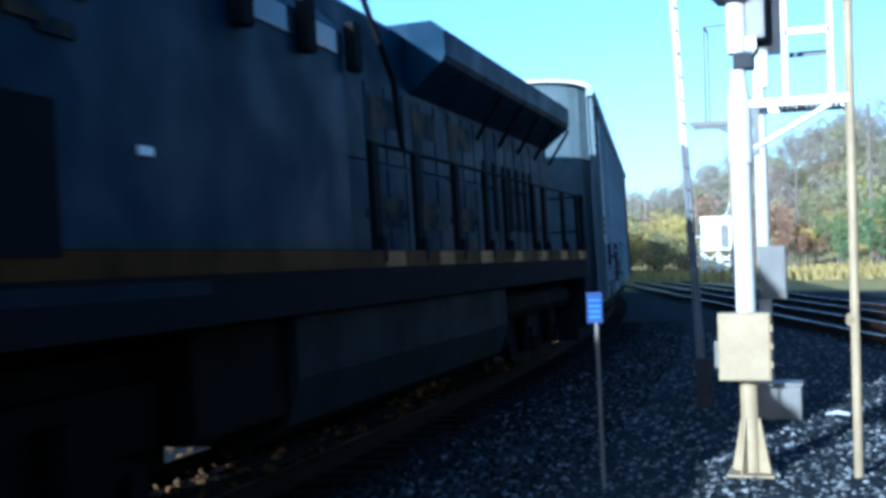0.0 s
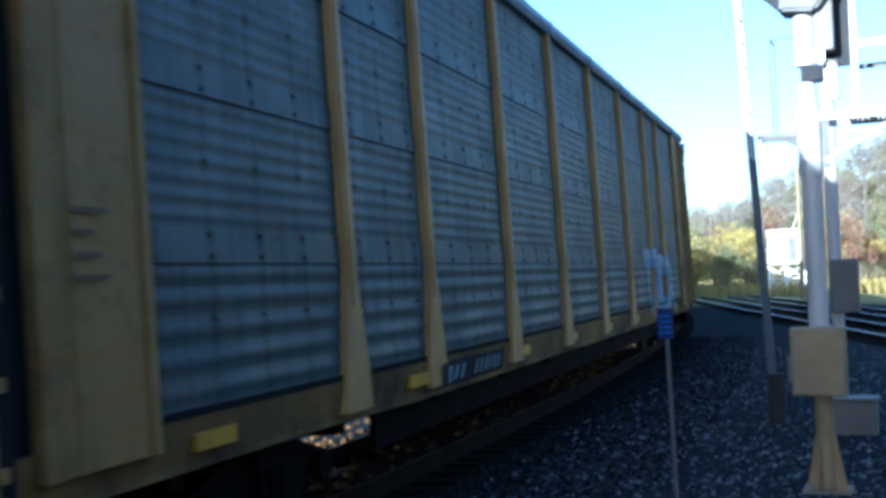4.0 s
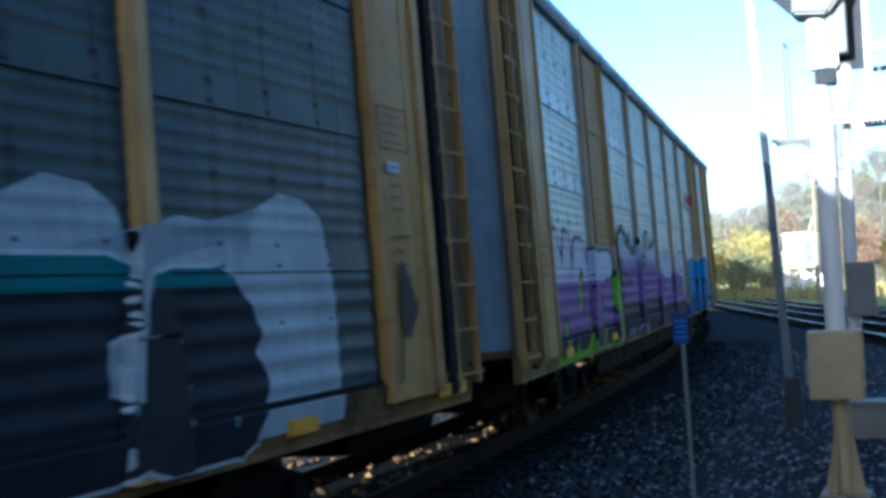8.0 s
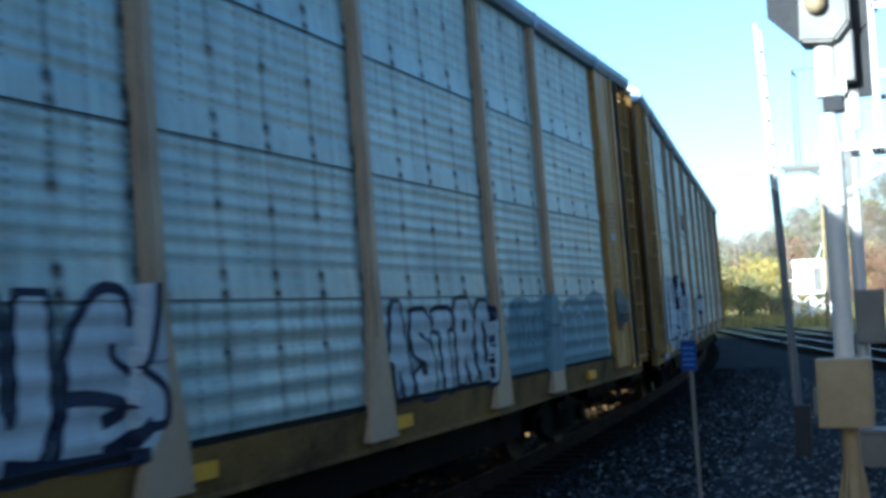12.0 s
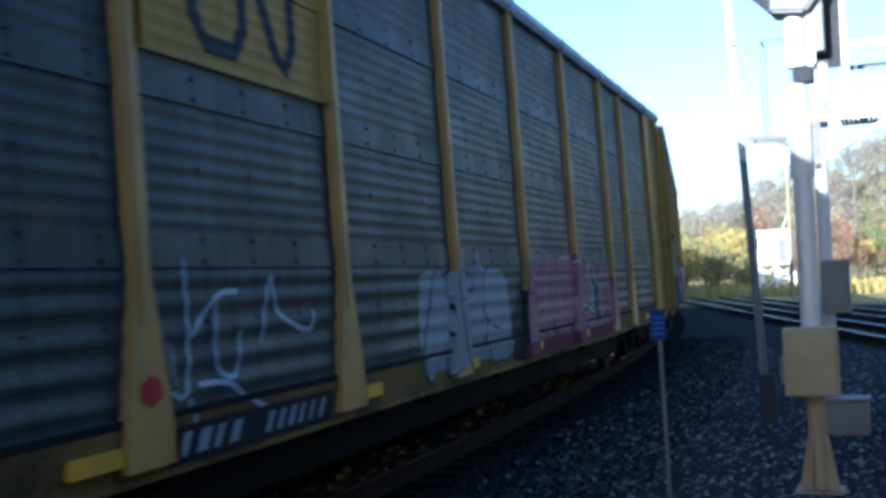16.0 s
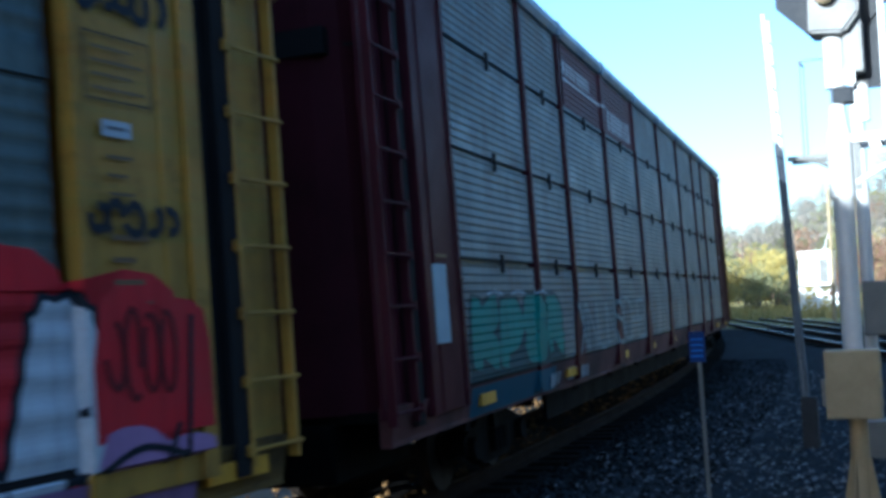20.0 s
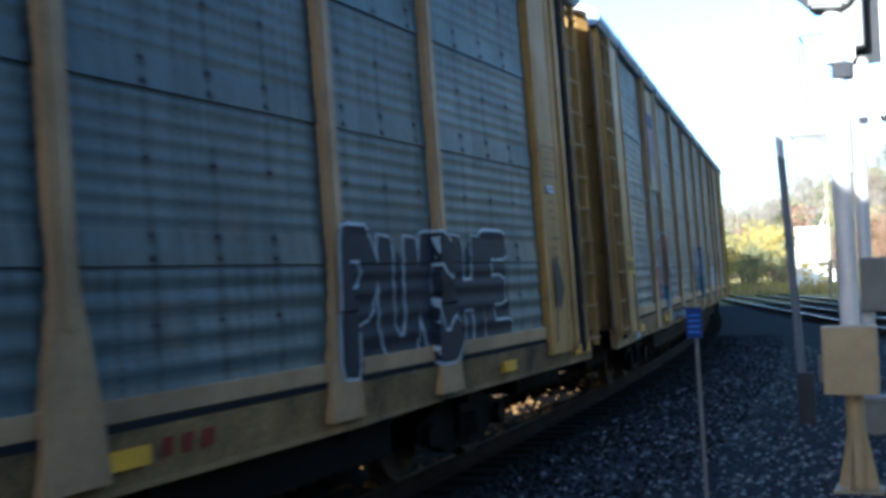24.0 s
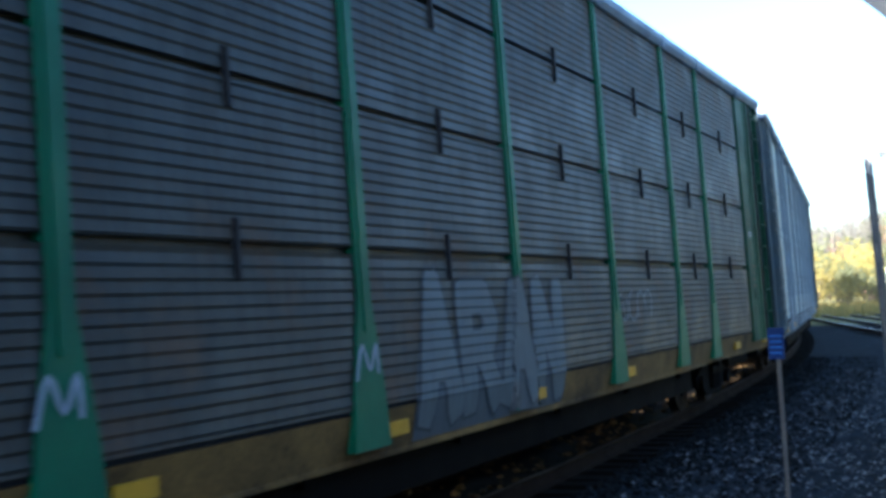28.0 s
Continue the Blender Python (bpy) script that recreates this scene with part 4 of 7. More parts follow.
def word(k, text, s0, s1, z0, z1, fill, edge=None, fat=0.16, rim=0.05, kind="rib", lift=0.006, seed=0, sway=0.05):
    """Painted letters: a rim layer and a fill, which may change colour with height as (from, to, colour) bands."""
    rng = random.Random(seed + 7 * k + len(text))
    w, h = (s1 - s0) / len(text), z1 - z0
    fat = min(fat, 0.18 * w)
    bands = fill if isinstance(fill, list) else [(-0.5, 1.5, fill)]
    pad = fat + (rim if edge else 0)
    for i, ch in enumerate(text):
        strokes = GLYPHS[ch] if isinstance(GLYPHS[ch], tuple) else (GLYPHS[ch],)
        lean, dz, top = rng.uniform(-sway, sway), rng.uniform(-0.5, 0.5) * sway * h, rng.uniform(1 - sway, 1 + sway)
        a, b, c, d = s0 + i * w + pad * 0.8 - HALF, s0 + (i + 1) * w - pad * 0.8 - HALF, z0 + pad + dz, z0 + dz + h * top - pad
        at = lambda q: (a + (b - a) * int(q[0]) / 8 + lean * (int(q[1]) - 4) / 4, c + (d - c) * int(q[1]) / 8)
        pulls = [(at(p), at(q)) for line in strokes for p, q in zip(line.split(), line.split()[1:])]
        for layer, (r, cols) in enumerate(((fat + rim, [(-0.5, 1.5, edge)]), (fat, bands))):
            for lo, hi, col in cols:
                if not col:
                    continue
                bm = bmesh.new()
                for j, (p, q) in enumerate(pulls):
                    dab(bm, p, q, r, 0.0004 * j)
                for cut, keep in ((z0 + lo * h, "inner"), (z0 + hi * h, "outer")):
                    bmesh.ops.bisect_plane(bm, geom=bm.verts[:] + bm.edges[:] + bm.faces[:], plane_co=(0, 0, cut), plane_no=(0, 0, 1), clear_inner=keep == "inner", clear_outer=keep == "outer")
                if bm.faces:
                    part("graffiti_letter", lie_on_side(bm, kind, lift + 0.0045 * layer + 0.0003 * (i % 2)), colour(col), CARS[k])


def cloud(k, s0, s1, z0, z1, col, seed=0, kind="rib", lift=0.003, lobes=6, deep=0.2):
    """A sprayed ground with a scalloped top."""
    rng = random.Random(seed + k)
    pts = [(s1, z0), (s0, z0)]
    for i in range(lobes):
        w, top = (s1 - s0) / lobes, z1 - deep * rng.random()
        for u, v in ((0.0, 0.72), (0.15, 0.93), (0.4, 1.0), (0.7, 0.98), (0.9, 0.9)):
            pts.append((s0 + (i + u) * w, z0 + (top - z0) * (v if i or u else 0.5)))
    poly(k, pts + [(s1, z0 + (z1 - z0) * 0.55)], col, lift, kind)


def scribble(k, s0, s1, z0, z1, col, seed, kind="rib", n=6, w=0.018, name="graffiti", lift=0.006):
    """A thin looping tag."""
    rng = random.Random(seed)
    bm = bmesh.new()
    for i in range(n):
        cy, hw = s0 - HALF + (s1 - s0) * (i + 0.5) / n, (s1 - s0) / n * 0.6
        a0, turn, zc = rng.uniform(0, 6), rng.uniform(3.0, 6.0) * rng.choice((-1, 1)), (z0 + z1) / 2
        hh = (z1 - z0) / 2 * rng.uniform(0.6, 1.0)
        ribbon(bm, [(cy + hw * math.cos(a0 + turn * u / 14) * (0.6 + 0.4 * u / 14), zc + hh * math.sin(a0 + turn * u / 14)) for u in range(15)], w)
    part(name, lie_on_side(bm, kind, lift), colour(col), CARS[k])


def patch(k, name, s0, s1, z0, z1, col, kind="rib", lift=0.004, slant=0.0):
    bm = bmesh.new()
    outline_face(bm, [(s0 - HALF, z0), (s1 - HALF, z0), (s1 - HALF + slant, z1), (s0 - HALF + slant, z1)])
    part(name, lie_on_side(bm, kind, lift), colour(col), CARS[k])


def bars(k, name, s0, s1, z0, z1, n, col, kind="rib", lift=0.009, seed=1, slant=0.0):
    """Writing that cannot be read, as short upright bars."""
    rng = random.Random(seed + k)
    for i in range(n):
        bm = bmesh.new()
        a, b = s0 + (s1 - s0) * i / n, s0 + (s1 - s0) * (i + rng.uniform(0.4, 0.65)) / n
        outline_face(bm, [(a - HALF, z0), (b - HALF, z0), (b + slant - HALF, z1), (a + slant - HALF, z1)])
        part(name, lie_on_side(bm, kind, lift), colour(col), CARS[k])


def shield(k, z):
    """A pale sheet between two posts with a striped shield."""
    s = (POSTS[1] + POSTS[2]) / 2
    patch(k, "emblem_ground", POSTS[1] + 0.1, POSTS[2] - 0.1, z - 0.22, 5.45, (0.36, 0.29, 0.19), lift=0.03)
    bm = bmesh.new()
    outline_face(bm, [(s - HALF + y, z + q) for y, q in ((0, -0.1), (0.35, 0.06), (0.6, 0.4), (0.66, 1.3), (-0.66, 1.3), (-0.6, 0.4), (-0.35, 0.06))])
    part("emblem", lie_on_side(bm, "rib", 0.034), colour((0.45, 0.47, 0.5)), CARS[k])
    bm = bmesh.new()
    for i in range(7):
        y = -0.54 + 0.18 * i
        low = 0.0 + 0.6 * abs(y) ** 1.3
        outline_face(bm, [(s - HALF + a, z + q) for a, q in ((y - 0.045, low), (y + 0.045, low), (y + 0.045, 0.95), (y - 0.045, 0.95))])
    part("emblem_stripe", lie_on_side(bm, "rib", 0.038), colour((0.26, 0.09, 0.14)), CARS[k])
    patch(k, "emblem_band", s - 0.64, s + 0.64, z + 0.98, z + 1.28, (0.04, 0.07, 0.2), lift=0.038)


def poly(k, pts, col, lift, kind="rib", name="graffiti"):
    """A flat painted shape of (metres along the car, height) corners."""
    bm = bmesh.new()
    outline_face(bm, [(y - HALF, z) for y, z in pts])
    part(name, lie_on_side(bm, kind, lift), colour(col), CARS[k])


def stroke(k, path, w, col, lift, kind="rib"):
    """A painted line, rounded between its corners."""
    pts = []
    for i in range(len(path) - 1):
        p0, p1, p2, p3 = path[max(i - 1, 0)], path[i], path[i + 1], path[min(i + 2, len(path) - 1)]
        for u in (0, 0.25, 0.5, 0.75):
            pts.append(tuple(0.5 * (2 * b + (c - a) * u + (2 * a - 5 * b + 4 * c - d) * u * u + (3 * b - a - 3 * c + d) * u ** 3) - (HALF if j == 0 else 0) for j, (a, b, c, d) in enumerate(zip(p0, p1, p2, p3))))
    pts.append((path[-1][0] - HALF, path[-1][1]))
    bm = bmesh.new()
    ribbon(bm, pts, w)
    part("graffiti_stroke", lie_on_side(bm, kind, lift), colour(col), CARS[k])


CHALK, INK, PURPLE, LIME, REDC = (0.3, 0.35, 0.4), (0.008, 0.012, 0.02), (0.15, 0.065, 0.2), (0.17, 0.3, 0.015), (0.36, 0.012, 0.022)

# first car: grey letters, black letters, mint letters on pink, a thin loop
word(1, "SGNW", 2.9, 7.95, 0.78, 2.25, (0.2, 0.24, 0.27), NAVY, fat=0.17, rim=0.09, seed=1)
poly(1, [(8.5, 2.36), (9.3, 2.35), (9.4, 2.04), (9.86, 2.28), (10.54, 2.22), (11.13, 2.36), (11.85, 2.22), (11.6, 1.26), (10.2, 1.07), (8.3, 1.1), (8.25, 1.61)], INK, 0.007)
poly(1, [(8.55, 2.33), (9.26, 2.33), (9.21, 1.97), (8.5, 2.0)], (0.012, 0.022, 0.024), 0.0095)
poly(1, [(10.5, 2.16), (11.11, 2.27), (11.1, 1.9), (10.95, 1.1), (10.42, 1.05)], (0.018, 0.022, 0.026), 0.0095)
for path, w in (([(8.46, 2.38), (8.45, 2.0), (8.18, 1.62), (8.12, 1.2), (8.48, 1.08)], 0.06), ([(8.92, 1.89), (8.67, 1.69), (8.72, 1.31), (8.96, 1.36), (9.08, 1.68), (8.92, 1.89)], 0.03), ([(8.95, 2.36), (8.96, 2.16)], 0.03), ([(9.32, 2.35), (9.22, 1.96), (9.33, 1.63), (9.26, 1.16)], 0.028), ([(9.65, 2.07), (9.57, 1.51)], 0.028), ([(9.43, 2.3), (9.49, 2.17), (9.77, 2.25), (10.16, 2.32), (10.46, 2.03), (11.13, 2.36), (11.85, 2.24)], 0.03), ([(11.02, 1.8), (11.0, 1.38), (11.39, 1.23), (11.81, 1.71)], 0.03), ([(10.9, 1.67), (11.87, 1.68)], 0.022), ([(9.88, 1.85), (10.23, 1.55)], 0.035), ([(11.4, 2.2), (11.38, 1.7)], 0.02), ([(8.45, 2.38), (9.3, 2.37)], 0.03), ([(9.95, 1.9), (9.92, 1.2)], 0.022)):
    stroke(1, path, w, CHALK, 0.013)
scribble(1, 12.15, 13.1, 1.25, 1.95, CHALK, 5, n=6)
stroke(1, [(8.3, 0.98), (8.9, 0.84), (9.6, 0.96), (10.3, 0.88), (11.0, 1.02)], 0.03, CHALK, 0.008)
cloud(1, 13.0, 19.2, 0.76, 1.75, (0.2, 0.06, 0.16), 3, lobes=5, deep=0.3)
cloud(1, 16.4, 18.9, 1.2, 2.1, (0.09, 0.05, 0.13), 4, lobes=3, lift=0.0045)
word(1, "AURS", 13.2, 18.7, 0.72, 2.36, [(-0.5, 0.3, (0.15, 0.26, 0.18)), (0.3, 0.72, (0.18, 0.29, 0.26)), (0.72, 1.5, (0.16, 0.27, 0.29))], (0.012, 0.035, 0.045), fat=0.24, rim=0.05, seed=3, sway=0.08)
patch(1, "graffiti", 18.85, 19.3, 0.86, 1.1, (0.4, 0.2, 0.02), lift=0.008)
stroke(1, [(19.9, 1.98), (20.1, 2.1), (20.3, 2.13), (20.6, 1.97)], 0.03, (0.04, 0.035, 0.03), 0.008)
stroke(1, [(20.68, 1.99), (20.78, 2.07), (20.92, 1.98)], 0.025, (0.04, 0.035, 0.03), 0.008)
stroke(1, [(20.65, 1.2), (20.8, 1.12), (20.98, 1.2), (21.3, 1.1), (21.35, 1.35)], 0.02, (0.04, 0.035, 0.03), 0.008)
bars(1, "marking", 19.7, 20.3, 0.84, 0.96, 3, (0.2, 0.02, 0.05))
patch(1, "sill_opening", 21.62, 22.05, 0.73, 0.95, (0.006, 0.007, 0.008), lift=0.012)
# second car: chalky letters over posts and sill
word(2, "TODA", 21.6, 26.1, 0.9, 2.34, (0.2, 0.255, 0.31), None, fat=0.27, seed=1, lift=0.005)
word(2, "TODA", 21.6, 26.1, 0.9, 2.34, CHALK, None, fat=0.1, seed=1, lift=0.012)
# third car: black field with white swooping lines
poly(3, [(10.3, 2.3), (11.0, 2.5), (11.4, 2.47), (12.9, 2.0), (14.1, 2.05), (15.5, 2.51), (16.6, 2.5), (16.9, 2.1), (17.6, 1.27), (15.9, 0.8), (13.4, 0.78), (10.3, 0.78)], INK, 0.006)
poly(3, [(12.3, 2.42), (12.8, 2.2), (13.4, 2.2), (13.9, 2.17), (14.7, 2.36), (14.95, 2.56), (14.2, 2.0), (13.0, 2.0)], (0.2, 0.17, 0.2), 0.004)
poly(3, [(10.4, 2.28), (11.0, 2.14), (11.05, 2.05), (10.4, 2.05)], (0.17, 0.13, 0.16), 0.009)
for path, w in (([(10.3, 2.3), (11.0, 2.5), (11.4, 2.47), (12.3, 2.15), (12.9, 1.99), (14.1, 1.98), (14.9, 2.3), (15.5, 2.51), (16.6, 2.52)], 0.035), ([(10.4, 2.0), (11.5, 2.0), (11.7, 1.93), (12.3, 1.98), (12.9, 1.97)], 0.045),
                ([(11.62, 1.92), (11.63, 1.63), (11.5, 1.3), (11.33, 1.03), (11.15, 1.24), (11.45, 1.15), (12.3, 1.11), (11.9, 0.98)], 0.03), ([(12.88, 1.95), (12.4, 1.73), (12.52, 1.65), (12.66, 1.41), (13.33, 1.13), (12.5, 0.97)], 0.032),
                ([(13.47, 1.98), (13.5, 1.75), (13.6, 1.5)], 0.045), ([(14.8, 1.68), (14.54, 1.85), (14.1, 1.39), (13.7, 1.2), (14.14, 1.0)], 0.03), ([(15.44, 1.96), (15.56, 1.75), (15.32, 1.3), (15.53, 1.03)], 0.028),
                ([(15.58, 1.67), (15.93, 1.76), (16.46, 1.45)], 0.028), ([(14.1, 1.98), (16.2, 2.01), (17.1, 1.53), (17.6, 1.27), (17.0, 1.0)], 0.03), ([(16.0, 2.06), (16.3, 2.26), (17.0, 2.02)], 0.03), ([(11.73, 2.02), (11.85, 2.13), (12.3, 2.02)], 0.025), ([(11.2, 0.8), (12.8, 0.84), (15.0, 0.86), (15.9, 0.8)], 0.022)):
    stroke(3, path, w, (0.4, 0.44, 0.48), 0.012)
DOTS = random.Random(31)
for i in range(34):
    y, z = DOTS.uniform(10.5, 16.6), DOTS.uniform(0.9, 1.9)
    poly(3, [(y, z), (y + 0.04, z + 0.02), (y + 0.05, z + 0.1), (y + 0.01, z + 0.08)], (0.16, 0.21, 0.22), 0.009)
# black letters on a chalky ground under a teal band
cloud(3, 17.6, 26.9, 0.92, 2.66, (0.3, 0.335, 0.36), 5, lobes=8, lift=0.0035, deep=0.25)
word(3, "SHATEB", 17.8, 25.9, 0.84, 2.2, [(-0.5, 0.82, INK), (0.82, 1.5, (0.015, 0.11, 0.12))], (0.4, 0.43, 0.46), fat=0.26, rim=0.03, seed=4)
for i in range(14):
    y, z = DOTS.uniform(18, 25.5), DOTS.uniform(0.9, 1.6)
    poly(3, [(y, z), (y + 0.04, z + 0.02), (y + 0.05, z + 0.12), (y + 0.01, z + 0.1)], (0.16, 0.21, 0.22), 0.014)
# fourth car: purple letters with white tops on lime, then a blue mass with dark wedges
DARK_PURPLE = (0.019, 0.008, 0.025)
PURPLES = [(-0.5, 0.2, DARK_PURPLE), (0.2, 0.62, PURPLE), (0.62, 1.5, (0.4, 0.37, 0.43))]
for s0, s1 in ((2.7, 5.5), (5.55, 18.9)):
    patch(4, "graffiti", s0, s1, 0.75, 1.12, DARK_PURPLE, lift=0.003)
patch(4, "graffiti", 18.92, 28.5, 0.75, 1.12, (0.006, 0.045, 0.13), lift=0.003)
cloud(4, 2.7, 8.1, 0.8, 2.5, LIME, 6, lobes=6, deep=0.6, lift=0.0035)
cloud(4, 8.1, 13.4, 1.6, 2.72, (0.1, 0.16, 0.05), 7, lobes=6, deep=0.6, lift=0.003)
cloud(4, 8.2, 19.1, 0.9, 2.1, (0.1, 0.042, 0.135), 12, lobes=12, deep=0.3, lift=0.0045)
cloud(4, 8.2, 19.1, 0.88, 1.35, (0.032, 0.013, 0.045), 13, lobes=14, deep=0.1, lift=0.0055)
word(4, "MOWE", 2.75, 7.5, 0.84, 2.5, PURPLES, (0.025, 0.02, 0.045), fat=0.23, rim=0.06, seed=2, sway=0.1)
PEARL, PINE = (0.33, 0.34, 0.38), (0.012, 0.032, 0.036)
poly(4, [(7.72, 2.56), (7.92, 2.66), (8.19, 2.6), (8.62, 2.76), (8.95, 2.75), (9.24, 2.49), (9.61, 2.68), (9.77, 2.38), (10.2, 2.39), (10.49, 2.6), (10.49, 1.4), (8.3, 1.4), (8.28, 1.89), (7.9, 1.87), (7.7, 2.1)], PEARL, 0.0085)
poly(4, [(10.7, 1.4), (10.7, 2.06), (10.92, 2.45), (11.12, 2.45), (11.16, 2.3), (11.7, 2.3), (11.82, 2.7), (12.3, 2.78), (12.5, 2.5), (13.45, 2.66), (13.45, 1.4)], PEARL, 0.0085)
for s0, s1 in ((7.75, 10.49), (10.7, 13.45)):
    low = 8.3 if s0 < 8 else s0
    cloud(4, s0, s1, 1.9, 2.27, (0.25, 0.2, 0.3), 21, lobes=9, deep=0.05, lift=0.0112)
    cloud(4, s0, s1, 1.9, 2.19, (0.19, 0.12, 0.25), 22, lobes=8, deep=0.05, lift=0.0139)
    cloud(4, low, s1, 1.35, 2.1, PURPLE, 23, lobes=8, deep=0.05, lift=0.0166)
    cloud(4, low, s1, 0.92, 1.52, (0.07, 0.028, 0.09), 24, lobes=10, deep=0.05, lift=0.0193)
    cloud(4, low, s1, 0.9, 1.42, DARK_PURPLE, 25, lobes=10, deep=0.05, lift=0.022)
for path, w in (([(8.25, 1.78), (7.87, 1.73), (7.68, 1.93), (7.67, 2.29), (7.75, 2.54), (7.94, 2.67), (8.17, 2.59), (8.61, 2.76), (8.99, 2.73), (9.26, 2.49), (9.61, 2.67), (9.75, 2.38), (10.2, 2.39), (10.47, 2.6)], 0.06), ([(8.4, 2.25), (8.36, 1.9), (8.3, 1.4), (8.3, 1.05)], 0.06), ([(8.6, 2.0), (8.8, 1.91), (8.66, 1.75)], 0.06), ([(9.2, 1.9), (9.15, 1.8), (9.42, 1.82)], 0.05), ([(10.67, 2.06), (10.92, 2.41), (11.12, 2.42), (11.07, 2.02)], 0.035), ([(11.04, 2.26), (11.73, 2.28)], 0.03), ([(11.67, 1.98), (11.82, 2.68), (12.31, 2.78), (12.49, 2.48), (13.35, 2.66)], 0.05), ([(12.3, 2.0), (12.5, 1.7), (12.4, 1.5)], 0.03), ([(9.3, 1.4), (9.35, 1.1)], 0.05), ([(11.2, 1.9), (11.3, 1.5)], 0.03)):
    stroke(4, path, w, PINE, 0.026)
word(4, "AMULE", 13.65, 19.3, 0.95, 2.42, PURPLES, (0.03, 0.02, 0.06), fat=0.24, rim=0.04, seed=3, sway=0.08)
DEEP = (0.004, 0.02, 0.05)
cloud(4, 19.5, 27.45, 0.78, 2.46, DEEP, 8, lobes=5, deep=0.1, lift=0.003)
cloud(4, 19.6, 27.35, 0.8, 2.38, (0.01, 0.16, 0.37), 8, lobes=5, deep=0.1, lift=0.007)
cloud(4, 19.6, 27.35, 0.8, 1.62, (0.008, 0.085, 0.27), 9, lobes=9, deep=0.12, lift=0.0105)
cloud(4, 19.6, 28.4, 0.78, 1.2, (0.005, 0.055, 0.18), 10, lobes=11, deep=0.1, lift=0.014)
for pts in ([(20.83, 1.9), (20.47, 1.5), (20.73, 1.46)], [(22.46, 1.87), (22.1, 1.66), (22.4, 1.42)], [(22.86, 1.76), (23.2, 1.7), (23.14, 1.02), (22.95, 1.1)], [(21.0, 1.3), (21.4, 1.42), (21.8, 1.34), (21.84, 1.18), (21.4, 1.26)], [(24.62, 2.0), (24.36, 1.6), (24.7, 1.56)], [(25.2, 1.78), (26.65, 1.74), (26.3, 1.14), (25.9, 1.15), (25.9, 1.6), (25.55, 1.2)], [(21.55, 2.15), (21.75, 2.1), (21.55, 1.6), (21.5, 1.9)], [(23.9, 2.25), (24.05, 2.2), (23.95, 1.6)]):
    poly(4, pts, (0.006, 0.02, 0.035), 0.0175)
for path in ([(20.83, 1.92), (20.6, 1.65), (20.45, 1.5)], [(22.5, 1.9), (22.2, 1.74), (22.08, 1.64)], [(20.95, 1.32), (21.4, 1.45), (21.85, 1.34)], [(22.84, 1.8), (22.9, 1.4), (22.93, 1.08)], [(22.45, 1.4), (22.7, 1.15), (22.6, 0.85)], [(23.5, 1.75), (23.7, 1.5), (23.6, 1.05)]):
    stroke(4, path, 0.014, (0.16, 0.3, 0.36), 0.02)
scribble(4, 21.35, 22.2, 2.48, 2.85, (0.09, 0.05, 0.2), 9, n=5)
cloud(4, 19.5, 20.25, 0.95, 2.15, (0.05, 0.07, 0.06), 11, lobes=2, lift=0.0215)
for s0, s1 in ((POSTS[1], POSTS[2]), (POSTS[7], POSTS[8])):
    patch(4, "repair_sheet", s0 + 0.1, s1 - 0.1, 2.42, 5.45, (0.27, 0.165, 0.055), lift=0.022)
    patch(4, "repair_seam", (s0 + s1) / 2 - 0.015, (s0 + s1) / 2 + 0.015, 2.45, 5.4, (0.12, 0.075, 0.03), lift=0.026)
scribble(4, 22.95, 23.9, 2.44, 2.78, (0.09, 0.05, 0.2), 8, n=3, lift=0.027)
patch(4, "graffiti", 27.7, 28.5, 0.95, 1.6, (0.03, 0.09, 0.05), lift=0.004)
# fifth car: black block letters, dark patchwork, white letters with dark rims
word(5, "DROOPS", 2.7, 9.65, 1.06, 2.42, INK, (0.42, 0.47, 0.5), fat=0.24, rim=0.055, seed=1, sway=0.02)
cloud(5, 9.7, 13.55, 1.05, 2.12, INK, 3, lobes=4, deep=0.1, lift=0.0035)
word(5, "ECAUS", 9.7, 13.55, 0.98, 2.14, INK, (0.34, 0.38, 0.4), fat=0.17, rim=0.025, seed=2)
word(5, "OBU", 13.75, 15.7, 1.1, 2.14, (0.42, 0.47, 0.5), NAVY, fat=0.15, rim=0.06, seed=3)
poly(5, [(15.72, 1.16), (15.8, 1.5), (15.8, 1.83), (16.05, 2.12), (16.58, 2.15), (16.53, 1.68), (16.64, 1.5), (16.58, 1.3), (16.43, 1.12)], (0.42, 0.47, 0.5), 0.012)
for path, w in (([(15.68, 1.17), (15.78, 1.5), (15.82, 1.81), (16.06, 2.09), (16.25, 2.12), (16.35, 2.06), (16.39, 1.89)], 0.035), ([(16.2, 1.8), (16.23, 1.7), (16.4, 1.63), (16.53, 1.9), (16.57, 2.15)], 0.03), ([(15.77, 1.51), (16.07, 1.49), (16.3, 1.42), (16.08, 1.35)], 0.045), ([(16.08, 1.17), (16.29, 1.23), (16.46, 1.31)], 0.05), ([(16.42, 1.62), (16.6, 1.5), (16.59, 1.31), (16.44, 1.29)], 0.03), ([(15.3, 1.2), (15.7, 1.15), (16.42, 1.13)], 0.045)):
    stroke(5, path, w, NAVY, 0.016)
word(5, "ASTRO", 19.85, 22.55, 1.08, 2.02, (0.36, 0.41, 0.43), NAVY, fat=0.14, rim=0.05, seed=4)
cloud(5, 23.0, 27.4, 1.1, 2.15, (0.13, 0.2, 0.23), 5, lobes=4)
scribble(5, 23.2, 24.4, 1.4, 1.95, (0.04, 0.11, 0.16), 5)
scribble(5, 24.9, 26.6, 1.3, 1.9, CHALK, 6, n=4)
